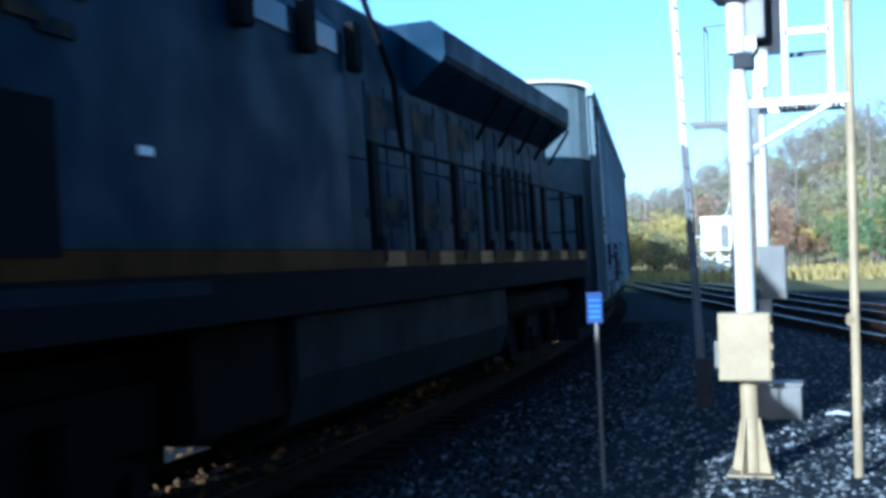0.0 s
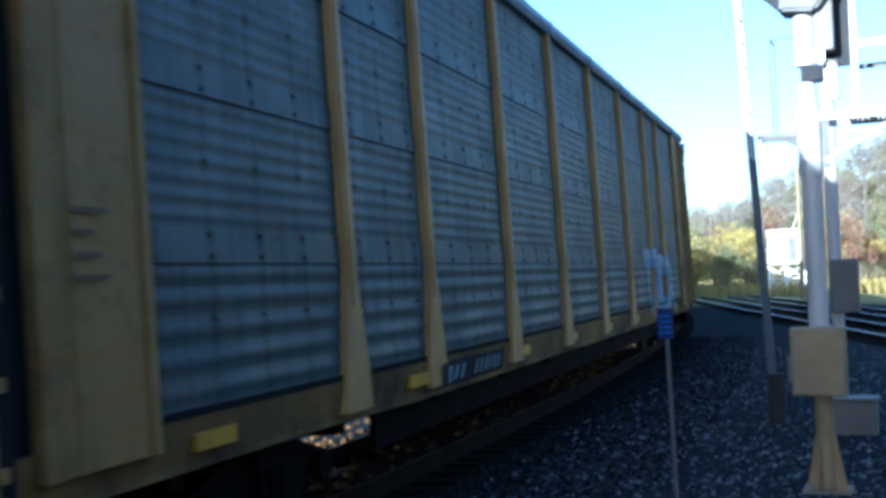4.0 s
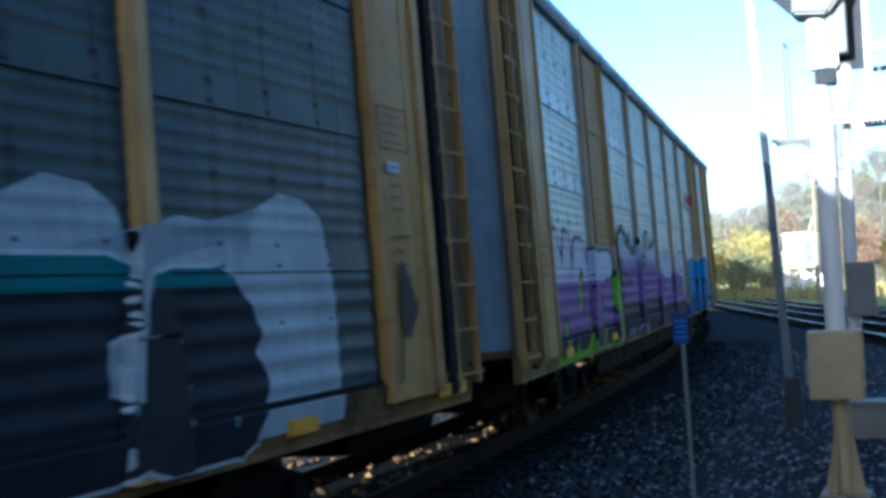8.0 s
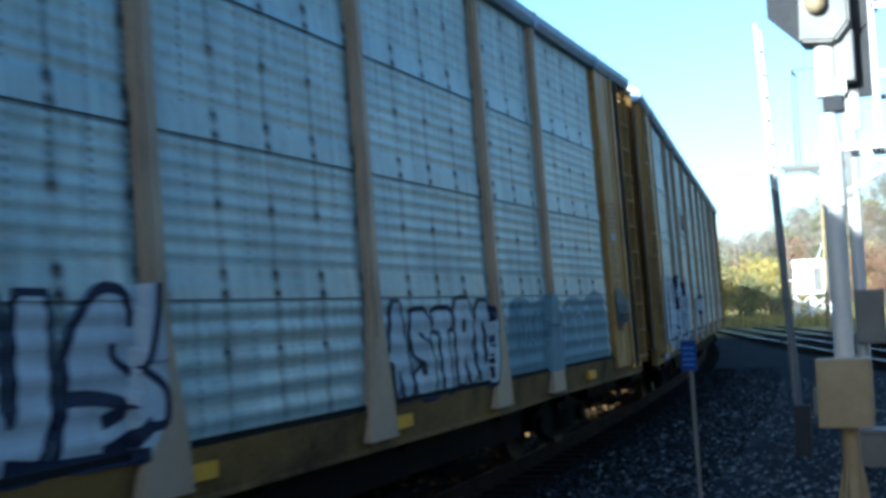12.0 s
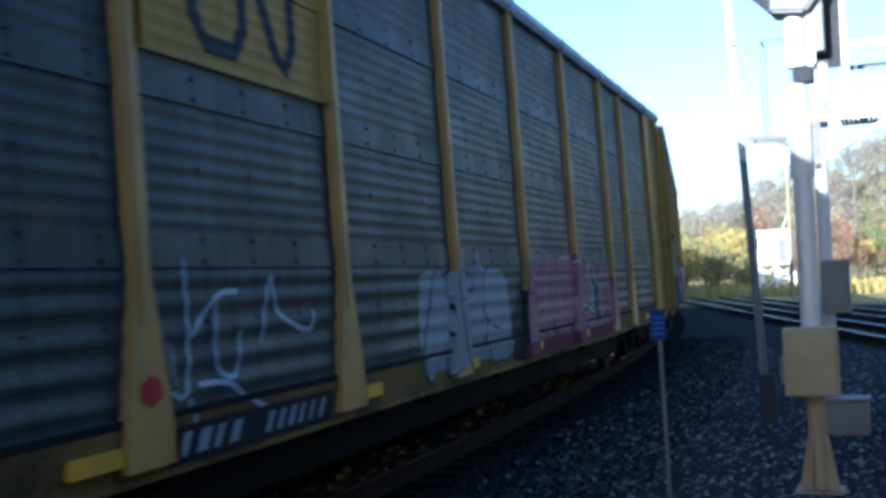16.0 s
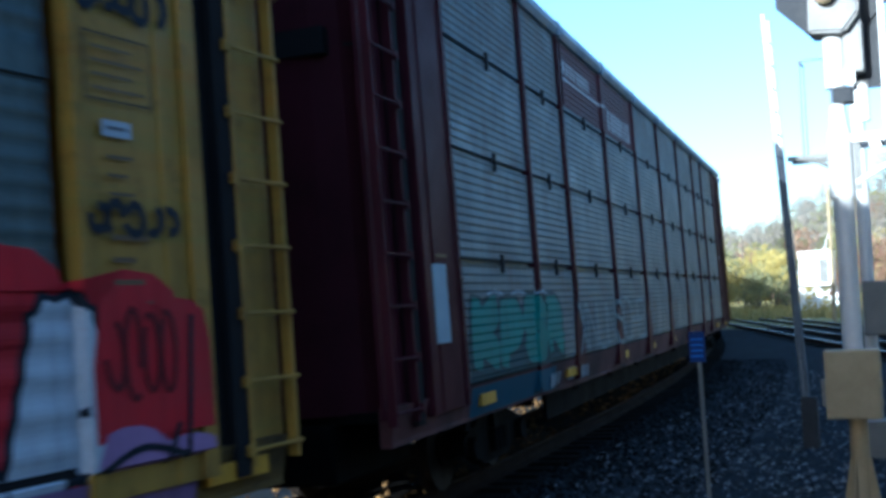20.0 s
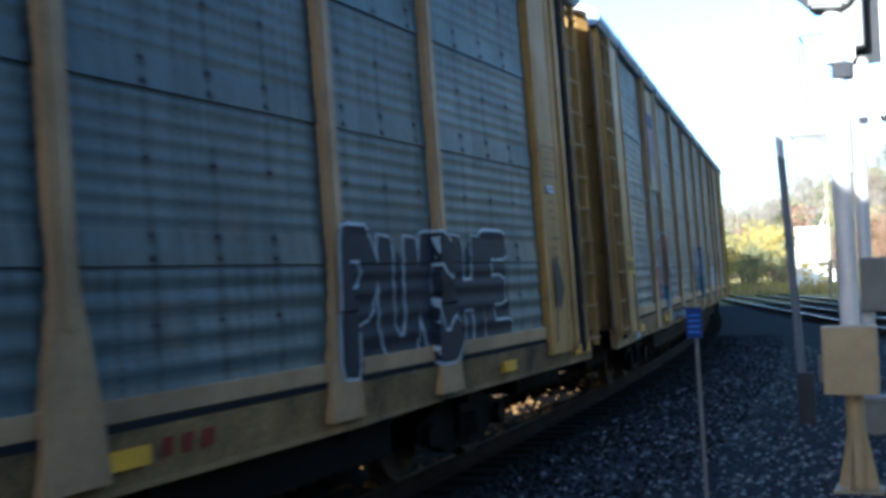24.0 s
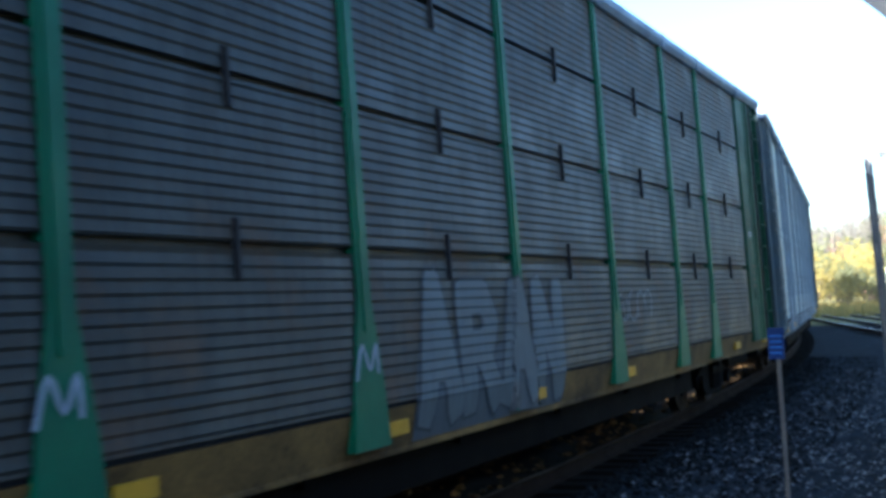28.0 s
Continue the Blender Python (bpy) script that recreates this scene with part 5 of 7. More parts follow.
stroke(5, [(2.05, 1.8), (1.95, 1.6), (2.1, 1.5), (2.25, 1.6), (2.2, 1.75)], 0.02, CHALK, 0.006)
# sixth car: pale letters in thick black
cloud(6, 2.0, 9.6, 0.8, 2.42, (0.03, 0.037, 0.045), 6, lobes=8, deep=0.12)
word(6, "BUNPOXR", 2.15, 9.6, 0.78, 2.44, (0.32, 0.36, 0.4), INK, fat=0.16, rim=0.06, seed=5)
word(6, "LATN", 10.7, 15.7, 0.86, 2.08, (0.36, 0.4, 0.43), INK, fat=0.16, rim=0.11, seed=3)
stroke(6, [(17.3, 1.6), (17.7, 1.75), (17.9, 1.55), (17.5, 1.3), (17.4, 1.15), (18.0, 1.15)], 0.03, (0.03, 0.035, 0.04), 0.008)
# seventh car: thin white tag, chalky letters, pink letters over a dark red sill
for path in ([(7.8, 1.6), (7.85, 1.3), (8.05, 1.24), (8.12, 1.7), (8.1, 2.1)], [(8.15, 1.6), (8.5, 1.85), (8.8, 1.88)], [(8.5, 1.8), (8.45, 1.4), (8.7, 1.3), (8.8, 1.6)], [(9.1, 1.5), (9.3, 1.98), (9.4, 1.7), (9.9, 1.55), (10.0, 1.7)], [(8.2, 1.28), (8.6, 1.25), (9.0, 1.05), (9.5, 0.95)], [(8.1, 1.2), (8.1, 1.0), (8.12, 0.9)]):
    stroke(7, path, 0.02, CHALK, 0.007)
cloud(7, 12.4, 15.75, 0.95, 2.1, (0.21, 0.235, 0.25), 2, lobes=4, deep=0.2)
for y in (13.7, 14.5):
    poly(7, [(y - 0.18, 1.9), (y, 2.28), (y + 0.12, 1.9)], (0.21, 0.235, 0.25), 0.004)
word(7, "AWS", 12.5, 15.7, 0.86, 2.05, (0.2, 0.22, 0.23), (0.02, 0.022, 0.025), fat=0.25, rim=0.03, seed=2)
poly(7, [(15.75, 1.3), (16.3, 1.75), (16.6, 1.6), (16.6, 1.1), (16.2, 0.8), (15.7, 0.85)], (0.012, 0.015, 0.016), 0.006)
cloud(7, 16.4, 22.5, 0.95, 2.28, (0.16, 0.07, 0.085), 3, lobes=7, deep=0.25)
PINK, ROSE, LILAC = (0.27, 0.125, 0.135), (0.2, 0.08, 0.11), (0.165, 0.075, 0.13)
word(7, "MAR", 16.5, 19.6, 0.95, 2.2, [(-0.5, 0.45, PINK), (0.45, 1.5, ROSE)], (0.33, 0.27, 0.29), fat=0.27, rim=0.03, seed=2, sway=0.1)
poly(7, [(19.45, 2.06), (19.8, 2.12), (19.95, 2.0), (20.1, 1.82), (20.4, 1.72), (20.66, 1.68), (20.6, 1.45), (20.4, 1.25), (19.45, 1.2)], ROSE, 0.0125)
poly(7, [(20.4, 1.75), (20.46, 1.98), (20.66, 2.04), (20.71, 1.75), (20.78, 1.65), (20.61, 1.45), (20.45, 1.32), (20.29, 1.45)], PINK, 0.0145)
poly(7, [(20.8, 1.8), (20.92, 1.52), (20.84, 1.26), (20.52, 1.28), (20.61, 1.45), (20.75, 1.66)], (0.19, 0.26, 0.25), 0.0135)
poly(7, [(20.92, 1.8), (21.4, 1.72), (21.4, 1.2), (21.12, 1.02), (20.86, 1.24)], (0.012, 0.035, 0.045), 0.0125)
poly(7, [(19.45, 1.28), (19.83, 1.38), (20.17, 1.36), (20.55, 1.31), (20.89, 1.19), (21.1, 1.01), (20.9, 0.97), (19.45, 0.97)], LILAC, 0.0155)
poly(7, [(20.1, 1.3), (20.55, 1.28), (20.86, 1.17), (21.05, 1.0), (20.7, 1.0), (20.4, 1.14), (20.12, 1.16)], PINK, 0.017)
poly(7, [(21.16, 1.0), (21.42, 1.14), (21.64, 1.19), (22.08, 1.08), (21.8, 0.98)], PINK, 0.0155)
poly(7, [(21.5, 2.0), (21.62, 1.93), (21.8, 2.08), (22.0, 1.92), (22.4, 2.03), (22.42, 1.11), (22.08, 1.05), (21.25, 1.24), (21.42, 1.45), (21.49, 1.71)], PINK, 0.0145)
poly(7, [(19.78, 1.77), (19.84, 1.9), (19.97, 1.86), (20.11, 1.75), (20.16, 1.66), (19.98, 1.68)], (0.34, 0.36, 0.36), 0.0175)
poly(7, [(22.47, 1.7), (22.74, 1.7), (22.84, 1.06), (22.45, 1.06)], PINK, 0.0145)
for path in ([(19.45, 2.09), (19.8, 2.14), (19.97, 2.02), (20.1, 1.84), (20.38, 1.74), (20.46, 1.99), (20.66, 2.06), (20.72, 1.76), (20.84, 1.72)], [(20.84, 1.72), (20.94, 1.52), (20.86, 1.24)], [(19.6, 1.34), (19.83, 1.41), (20.17, 1.39), (20.55, 1.34), (20.89, 1.22), (21.12, 1.03), (21.42, 1.17), (21.64, 1.22)], [(19.7, 1.32), (19.72, 1.7)], [(20.1, 1.36), (20.3, 1.1), (20.7, 1.0)], [(21.05, 1.68), (21.02, 2.0), (21.2, 1.78), (21.45, 1.68), (21.35, 1.5)]):
    stroke(7, path, 0.016, (0.36, 0.36, 0.37), 0.02)
for path in ([(20.62, 1.7), (20.6, 1.5), (20.45, 1.34)], [(19.65, 1.3), (19.85, 1.35), (20.2, 1.33), (20.55, 1.28), (20.85, 1.16), (21.04, 1.0)], [(19.95, 1.0), (20.05, 1.2)], [(20.2, 1.82), (20.5, 1.66), (20.64, 1.68)]):
    stroke(7, path, 0.014, (0.02, 0.015, 0.025), 0.021)
for z in (1.8, 1.65, 1.5, 1.35, 1.22):
    scribble(7, 21.6, 22.25, z - 0.05, z + 0.05, (0.04, 0.015, 0.02), int(z * 100), n=7, w=0.014, lift=0.017)
patch(7, "graffiti", 16.3, 22.3, 0.77, 1.02, (0.1, 0.02, 0.035), lift=0.02)
poly(7, [(7.56, 1.2), (7.68, 1.26), (7.66, 1.36), (7.56, 1.4), (7.46, 1.35), (7.45, 1.25)], (0.3, 0.02, 0.02), 0.006)
# eighth car: blue letters, tan and brown letters, a red cape, white letters on red
cloud(8, 2.65, 5.35, 0.85, 2.08, (0.016, 0.075, 0.13), 1, lobes=3)
word(8, "UNHL", 2.7, 5.3, 0.9, 2.04, (0.03, 0.14, 0.22), (0.01, 0.045, 0.09), fat=0.12, rim=0.035, seed=1)
patch(8, "graffiti", 2.7, 5.4, 0.77, 1.05, (0.008, 0.03, 0.11), lift=0.004)
cloud(8, 5.35, 12.5, 0.78, 2.35, (0.012, 0.02, 0.06), 2, lobes=6, deep=0.3, lift=0.0035)
word(8, "GSTNK", 5.3, 12.5, 0.76, 2.72, [(-0.5, 0.38, (0.19, 0.075, 0.04)), (0.38, 0.5, (0.22, 0.12, 0.075)), (0.5, 1.5, (0.27, 0.22, 0.175))], INK, fat=0.29, rim=0.06, seed=6, sway=0.1)
word(8, "E", 12.4, 13.75, 1.05, 2.2, (0.25, 0.33, 0.36), (0.02, 0.06, 0.12), fat=0.16, rim=0.05, seed=3)
patch(8, "graffiti", 11.0, 15.8, 0.77, 1.06, (0.012, 0.05, 0.22), lift=0.02)
poly(8, [(13.75, 1.45), (13.9, 2.1), (14.3, 2.35), (14.8, 2.2), (14.75, 1.7), (14.2, 1.45)], (0.025, 0.09, 0.03), 0.006)
stroke(8, [(14.2, 2.5), (14.7, 2.72), (15.0, 2.5), (14.85, 2.2), (14.75, 1.9)], 0.13, (0.2, 0.28, 0.015), 0.009)
poly(8, [(14.25, 2.75), (14.45, 3.0), (14.75, 2.95), (14.7, 2.7)], (0.03, 0.1, 0.03), 0.006)
poly(8, [(13.5, 1.07), (14.4, 1.75), (15.3, 1.93), (15.8, 1.83), (16.95, 2.08), (16.65, 1.7), (16.3, 1.3), (15.9, 1.1)], REDC, 0.0115)
stroke(8, [(13.9, 1.2), (14.4, 1.3), (14.7, 1.2), (15.2, 1.35), (15.6, 1.2)], 0.05, (0.25, 0.24, 0.4), 0.015)
stroke(8, [(13.5, 1.1), (14.4, 1.78), (15.3, 1.96), (15.8, 1.86)], 0.02, INK, 0.0135)
TUFT = random.Random(8)
ring = []
for i in range(25):
    a = math.pi * (i / 24 * 1.1 - 0.05)
    r = 1.0 if i % 2 else TUFT.uniform(0.68, 0.85)
    ring.append((17.4 + 0.58 * r * math.cos(a), 2.1 + 0.42 * r * math.sin(a)))
poly(8, ring, (0.006, 0.009, 0.013), 0.007)
poly(8, [(16.97, 1.97), (17.16, 2.11), (17.54, 2.15), (17.8, 2.06), (17.8, 1.79), (17.55, 1.68), (17.37, 1.49), (17.33, 1.27), (17.2, 1.27), (17.15, 1.5), (17.1, 1.65), (16.94, 1.75)], (0.02, 0.026, 0.03), 0.0095)
BONE = (0.3, 0.34, 0.34)
for path, w in (([(17.1, 1.66), (16.94, 1.76), (16.95, 1.97), (17.16, 2.12), (17.54, 2.16), (17.82, 2.06), (17.82, 1.79), (17.6, 1.68)], 0.028), ([(17.1, 1.66), (17.16, 1.45), (17.2, 1.25)], 0.022), ([(17.6, 1.68), (17.42, 1.5), (17.36, 1.25)], 0.022), ([(17.28, 1.66), (17.27, 1.35)], 0.022), ([(17.2, 1.52), (17.45, 1.53)], 0.03), ([(17.33, 1.8), (17.36, 1.72), (17.42, 1.73)], 0.02)):
    stroke(8, path, w, BONE, 0.013)
for y in (17.18, 17.58):
    for r in (0.13, 0.055):
        stroke(8, [(y + r * math.cos(a * 0.785), 1.9 + 0.8 * r * math.sin(a * 0.785)) for a in range(9)], 0.017, BONE, 0.014)
scribble(8, 18.0, 19.4, 1.45, 1.95, (0.03, 0.035, 0.04), 23, n=7, w=0.03)
cloud(8, 21.2, 28.4, 0.95, 2.34, REDC, 5, lobes=9, deep=0.25, lift=0.0035)
word(8, "V", 20.1, 21.35, 1.05, 2.28, (0.2, 0.24, 0.34), (0.025, 0.03, 0.06), fat=0.17, rim=0.05, seed=5)
word(8, "ATSALEA", 21.3, 28.0, 0.78, 2.08, [(-0.5, 0.22, (0.27, 0.27, 0.36)), (0.22, 1.5, (0.42, 0.46, 0.51))], INK, fat=0.21, rim=0.05, seed=5, sway=0.08)
for s0, s1 in ((20.0, 22.4), (27.0, 28.5)):
    patch(8, "graffiti", s0, s1, 0.77, 1.06, (0.2, 0.12, 0.24), lift=0.022)
cloud(8, 27.65, 28.62, 1.25, 2.16, REDC, 9, lobes=2, lift=0.012)
cloud(8, 27.65, 28.62, 0.96, 1.36, (0.27, 0.16, 0.3), 10, lobes=2, lift=0.016)
scribble(8, 27.75, 28.3, 1.45, 1.95, (0.1, 0.005, 0.01), 51, n=4, w=0.02, lift=0.018)
for path in ([(27.66, 1.1), (28.0, 1.2), (28.4, 1.1)], [(28.3, 1.3), (28.2, 1.1), (28.25, 0.98)], [(28.45, 1.9), (28.4, 1.4), (28.35, 1.0)]):
    stroke(8, path, 0.02, INK, 0.021)
for z, seed in ((2.33, 12), (3.55, 13)):
    scribble(8, 27.68, 28.4, z, z + 0.2, INK, seed, n=5, w=0.026, lift=0.005)
# ninth car: teal letters, pale stencil rows and the name board
patch(9, "graffiti", 2.75, 6.2, 0.77, 1.08, (0.01, 0.055, 0.09), "slat", 0.004)
cloud(9, 2.7, 6.7, 1.14, 2.0, (0.012, 0.04, 0.05), 1, "slat", lobes=4)
word(9, "KPSR", 2.8, 6.65, 1.14, 1.98, (0.035, 0.155, 0.13), (0.012, 0.03, 0.035), fat=0.2, rim=0.05, kind="slat", seed=1)
for y in (3.7, 4.6, 5.6):
    stroke(9, [(y - 0.3, 1.97), (y, 2.0), (y + 0.3, 1.97)], 0.015, CHALK, 0.016, "slat")
word(9, "XNUNSCHE", 7.45, 13.1, 1.14, 1.84, (0.2, 0.235, 0.24), None, fat=0.035, kind="slat", seed=2)
patch(9, "name_board", POSTS[2] + 0.1, POSTS[4] - 0.1, 4.55, 5.45, (0.07, 0.02, 0.028), "slat")
bars(9, "name_board_letters", 7.9, 9.8, 5.02, 5.22, 8, (0.5, 0.5, 0.52), "slat")
patch(9, "name_board_line", 7.9, 10.9, 4.93, 4.975, (0.5, 0.5, 0.52), "slat", 0.009)
bars(9, "name_board_letters", 11.1, 13.3, 4.64, 4.98, 7, (0.5, 0.5, 0.52), "slat", seed=4)
# tenth car: washed-out strokes, black bars, pale blue, black bubble letters
cloud(10, 5.7, 7.3, 1.2, 2.1, (0.13, 0.155, 0.165), 4, lobes=3)
for i in range(7):
    y = 5.8 + 0.21 * i
    stroke(10, [(y, 2.0 - 0.05 * (i % 2)), (y + 0.06, 1.7), (y + 0.02, 1.3 + 0.1 * (i % 3))], 0.03, (0.22, 0.25, 0.26), 0.008)
for y, w in ((7.95, 0.55), (8.55, 0.5), (9.58, 0.48)):
    poly(10, [(y - w / 2, 2.0), (y - w * 0.2, 2.12), (y + w * 0.3, 2.08), (y + w / 2, 1.8), (y + w * 0.42, 1.5), (y + w / 2, 1.24), (y - w / 2, 1.22)], (0.008, 0.01, 0.018), 0.006)
stroke(10, [(8.1, 1.3), (8.25, 1.6), (8.3, 1.3)], 0.02, (0.15, 0.17, 0.18), 0.012)
cloud(10, 11.2, 12.95, 1.18, 2.05, (0.11, 0.165, 0.21), 6, lobes=3)
stroke(10, [(11.3, 1.9), (11.25, 1.6), (11.4, 1.4)], 0.025, (0.03, 0.04, 0.06), 0.008)
cloud(10, 22.75, 26.45, 1.16, 2.26, INK, 3, lobes=6, deep=0.15)
word(10, "PUCHE", 22.6, 26.5, 1.12, 2.36, INK, (0.33, 0.37, 0.4), fat=0.22, rim=0.03, seed=3)
bars(10, "marking", 20.4, 21.0, 0.9, 1.02, 3, (0.16, 0.03, 0.02))
# eleventh car: red letters with pale rims, dark blue letters with mint lights, a chalk block
cloud(11, 5.85, 9.0, 1.12, 1.75, (0.1, 0.13, 0.14), 2, lobes=4)
WINE, SEA, MIST = (0.17, 0.028, 0.04), (0.02, 0.085, 0.105), (0.3, 0.33, 0.345)
poly(11, [(5.88, 1.47), (6.17, 1.35), (6.33, 1.27), (7.24, 1.33), (7.2, 1.1), (5.8, 1.12)], (0.24, 0.27, 0.28), 0.006)
poly(11, [(6.62, 2.45), (7.12, 2.52), (6.92, 1.92), (6.9, 1.3), (6.76, 1.28), (6.64, 1.51), (6.53, 1.54), (6.44, 1.28), (6.3, 1.3), (6.24, 1.55), (6.06, 1.46), (5.9, 1.52), (6.0, 1.88), (6.25, 1.97), (6.57, 1.92), (6.68, 2.32)], WINE, 0.01)
poly(11, [(7.46, 2.6), (7.86, 2.52), (7.82, 2.15), (8.05, 2.12), (7.87, 1.9), (8.02, 1.78), (8.01, 1.33), (7.83, 1.39), (7.42, 1.5), (7.46, 1.64), (7.69, 1.76), (7.42, 1.95)], WINE, 0.01)
poly(11, [(8.28, 1.94), (8.82, 1.94), (8.92, 1.66), (8.75, 1.24), (8.23, 1.24), (8.17, 1.59)], SEA, 0.009)
poly(11, [(7.02, 1.98), (7.36, 2.0), (7.3, 1.33), (6.95, 1.32), (6.95, 1.72)], SEA, 0.009)
for path in ([(5.86, 1.5), (5.92, 1.9), (6.25, 2.0), (6.48, 2.08), (6.62, 1.92), (6.59, 1.56)], [(6.56, 2.34), (6.7, 2.54), (7.09, 2.6), (7.2, 2.75)], [(7.14, 2.5), (6.96, 1.9), (6.95, 1.3)], [(7.4, 2.64), (7.92, 2.54), (8.1, 2.15), (7.94, 1.9), (8.14, 1.78), (8.16, 1.35)], [(8.24, 1.92), (8.5, 2.01), (8.9, 1.9), (8.95, 1.6), (8.7, 1.21), (8.2, 1.18)], [(8.45, 1.9), (8.42, 1.3)], [(5.84, 1.46), (6.15, 1.33), (6.3, 1.22), (6.5, 1.22), (6.7, 1.2)], [(6.74, 2.4), (6.78, 1.95)], [(7.2, 2.6), (7.08, 2.05)], [(7.55, 1.5), (7.78, 1.72)]):
    stroke(11, path, 0.022, MIST, 0.013)
for path in ([(8.0, 2.75), (8.25, 2.3), (8.3, 2.0)], [(9.0, 1.83), (9.1, 1.55), (9.25, 1.8), (9.3, 1.5)]):
    stroke(11, path, 0.03, (0.05, 0.09, 0.105), 0.012)
scribble(11, 9.0, 9.5, 1.75, 2.2, (0.22, 0.25, 0.26), 8, n=2)
cloud(11, 13.75, 18.45, 1.12, 2.1, (0.012, 0.05, 0.07), 3, lobes=6, deep=0.3)
word(11, "UGAY", 13.8, 18.4, 1.05, 2.46, [(-0.5, 0.45, (0.014, 0.055, 0.075)), (0.45, 1.5, (0.1, 0.105, 0.14))], (0.03, 0.04, 0.065), fat=0.24, rim=0.04, seed=2, sway=0.1)
for y, z in ((15.9, 2.05), (17.55, 1.85), (18.05, 1.75), (14.2, 1.75)):
    poly(11, [(y - 0.12, z + 0.2), (y + 0.14, z + 0.12), (y + 0.1, z - 0.1), (y, z - 0.3), (y - 0.1, z - 0.1)], (0.2, 0.29, 0.25), 0.0135)
cloud(11, 19.8, 22.25, 1.1, 2.0, (0.22, 0.255, 0.285), 4, lobes=5, deep=0.25)
word(11, "NUB", 19.85, 22.2, 1.1, 1.95, (0.3, 0.335, 0.365), (0.16, 0.19, 0.22), fat=0.15, rim=0.03, seed=3)
scribble(11, 2.1, 2.55, 1.0, 1.55, (0.06, 0.06, 0.07), 9, n=2, w=0.025)
patch(11, "notice", 2.75, 3.25, 0.8, 0.93, (0.36, 0.37, 0.4), lift=0.012)
# twelfth car: worn chalk letters, chalk marks on the post feet
cloud(12, 14.35, 17.7, 0.8, 1.75, (0.09, 0.1, 0.107), 1, "slat", lobes=4)
word(12, "ARAN", 14.35, 17.75, 0.82, 2.14, (0.13, 0.145, 0.15), (0.05, 0.055, 0.06), fat=0.17, rim=0.03, kind="slat", seed=1)
for y in (10.55, 13.6):
    stroke(12, [(y - 0.2, 1.35), (y - 0.1, 1.6), (y, 1.42), (y + 0.1, 1.6), (y + 0.12, 1.38)], 0.02, CHALK, 0.006, "slat")
patch(12, "repair_sheet", 5.65, 7.2, 1.57, 2.2, (0.16, 0.17, 0.18), "slat")
scribble(12, 19.8, 21.2, 1.5, 2.0, (0.2, 0.22, 0.23), 14, "slat", n=4)
# emblems as plain shapes
for i in range(3):
    patch(3, "emblem", 7.95 + 0.66 * i, 8.48 + 0.66 * i, 3.5, 4.2, (0.34, 0.22, 0.03), lift=0.006)
patch(3, "emblem", 7.95, 9.9, 3.28, 3.38, (0.34, 0.22, 0.03), lift=0.006)
bars(5, "emblem", 7.8, 10.45, 3.62, 4.05, 8, (0.05, 0.07, 0.085))
bars(10, "emblem", 7.85, 10.4, 3.7, 4.05, 8, (0.06, 0.07, 0.075))
for i in range(6):
    patch(6, "emblem", 8.1 + 0.07 * i, 9.0, 4.02 - 0.1 * i, 4.08 - 0.1 * i, INK, lift=0.007)
patch(6, "emblem", 9.3, 9.45, 3.68, 4.1, INK, lift=0.007)
patch(6, "emblem", 9.5, 9.75, 3.68, 4.1, INK, lift=0.007, slant=-0.15)
patch(6, "emblem", 9.85, 10.3, 3.68, 4.1, INK, lift=0.007, slant=-0.08)
bars(6, "emblem", 8.1, 10.3, 3.46, 3.56, 12, (0.05, 0.06, 0.07))
for i in range(3):
    poly(4, [(21.2 + 0.5 * i, 3.88), (21.55 + 0.5 * i, 3.88), (21.63 + 0.5 * i, 4.14), (21.28 + 0.5 * i, 4.14)], (0.33, 0.04, 0.035), 0.007, name="emblem")
poly(4, [(20.2, 3.8), (22.45, 3.7), (22.5, 3.75), (20.3, 3.88)], (0.03, 0.03, 0.04), 0.007, name="emblem")
patch(7, "emblem_ground", POSTS[2] + 0.1, POSTS[3] - 0.1, 3.43, 5.45, (0.3, 0.19, 0.04), lift=0.03)
ring = bmesh.new()
ribbon(ring, [(y - HALF, z) for y, z in ((8.9, 4.4), (8.5, 4.4), (8.4, 4.2), (8.4, 3.8), (8.55, 3.6), (8.95, 3.6), (9.1, 3.8), (9.1, 4.2), (9.25, 4.3), (9.4, 4.1), (9.6, 3.7), (9.75, 3.6), (9.9, 3.8), (9.9, 4.4))], 0.07)
part("emblem", lie_on_side(ring, "rib", 0.036), colour(INK), CARS[7])
shield(8, 3.72)
shield(11, 3.68)
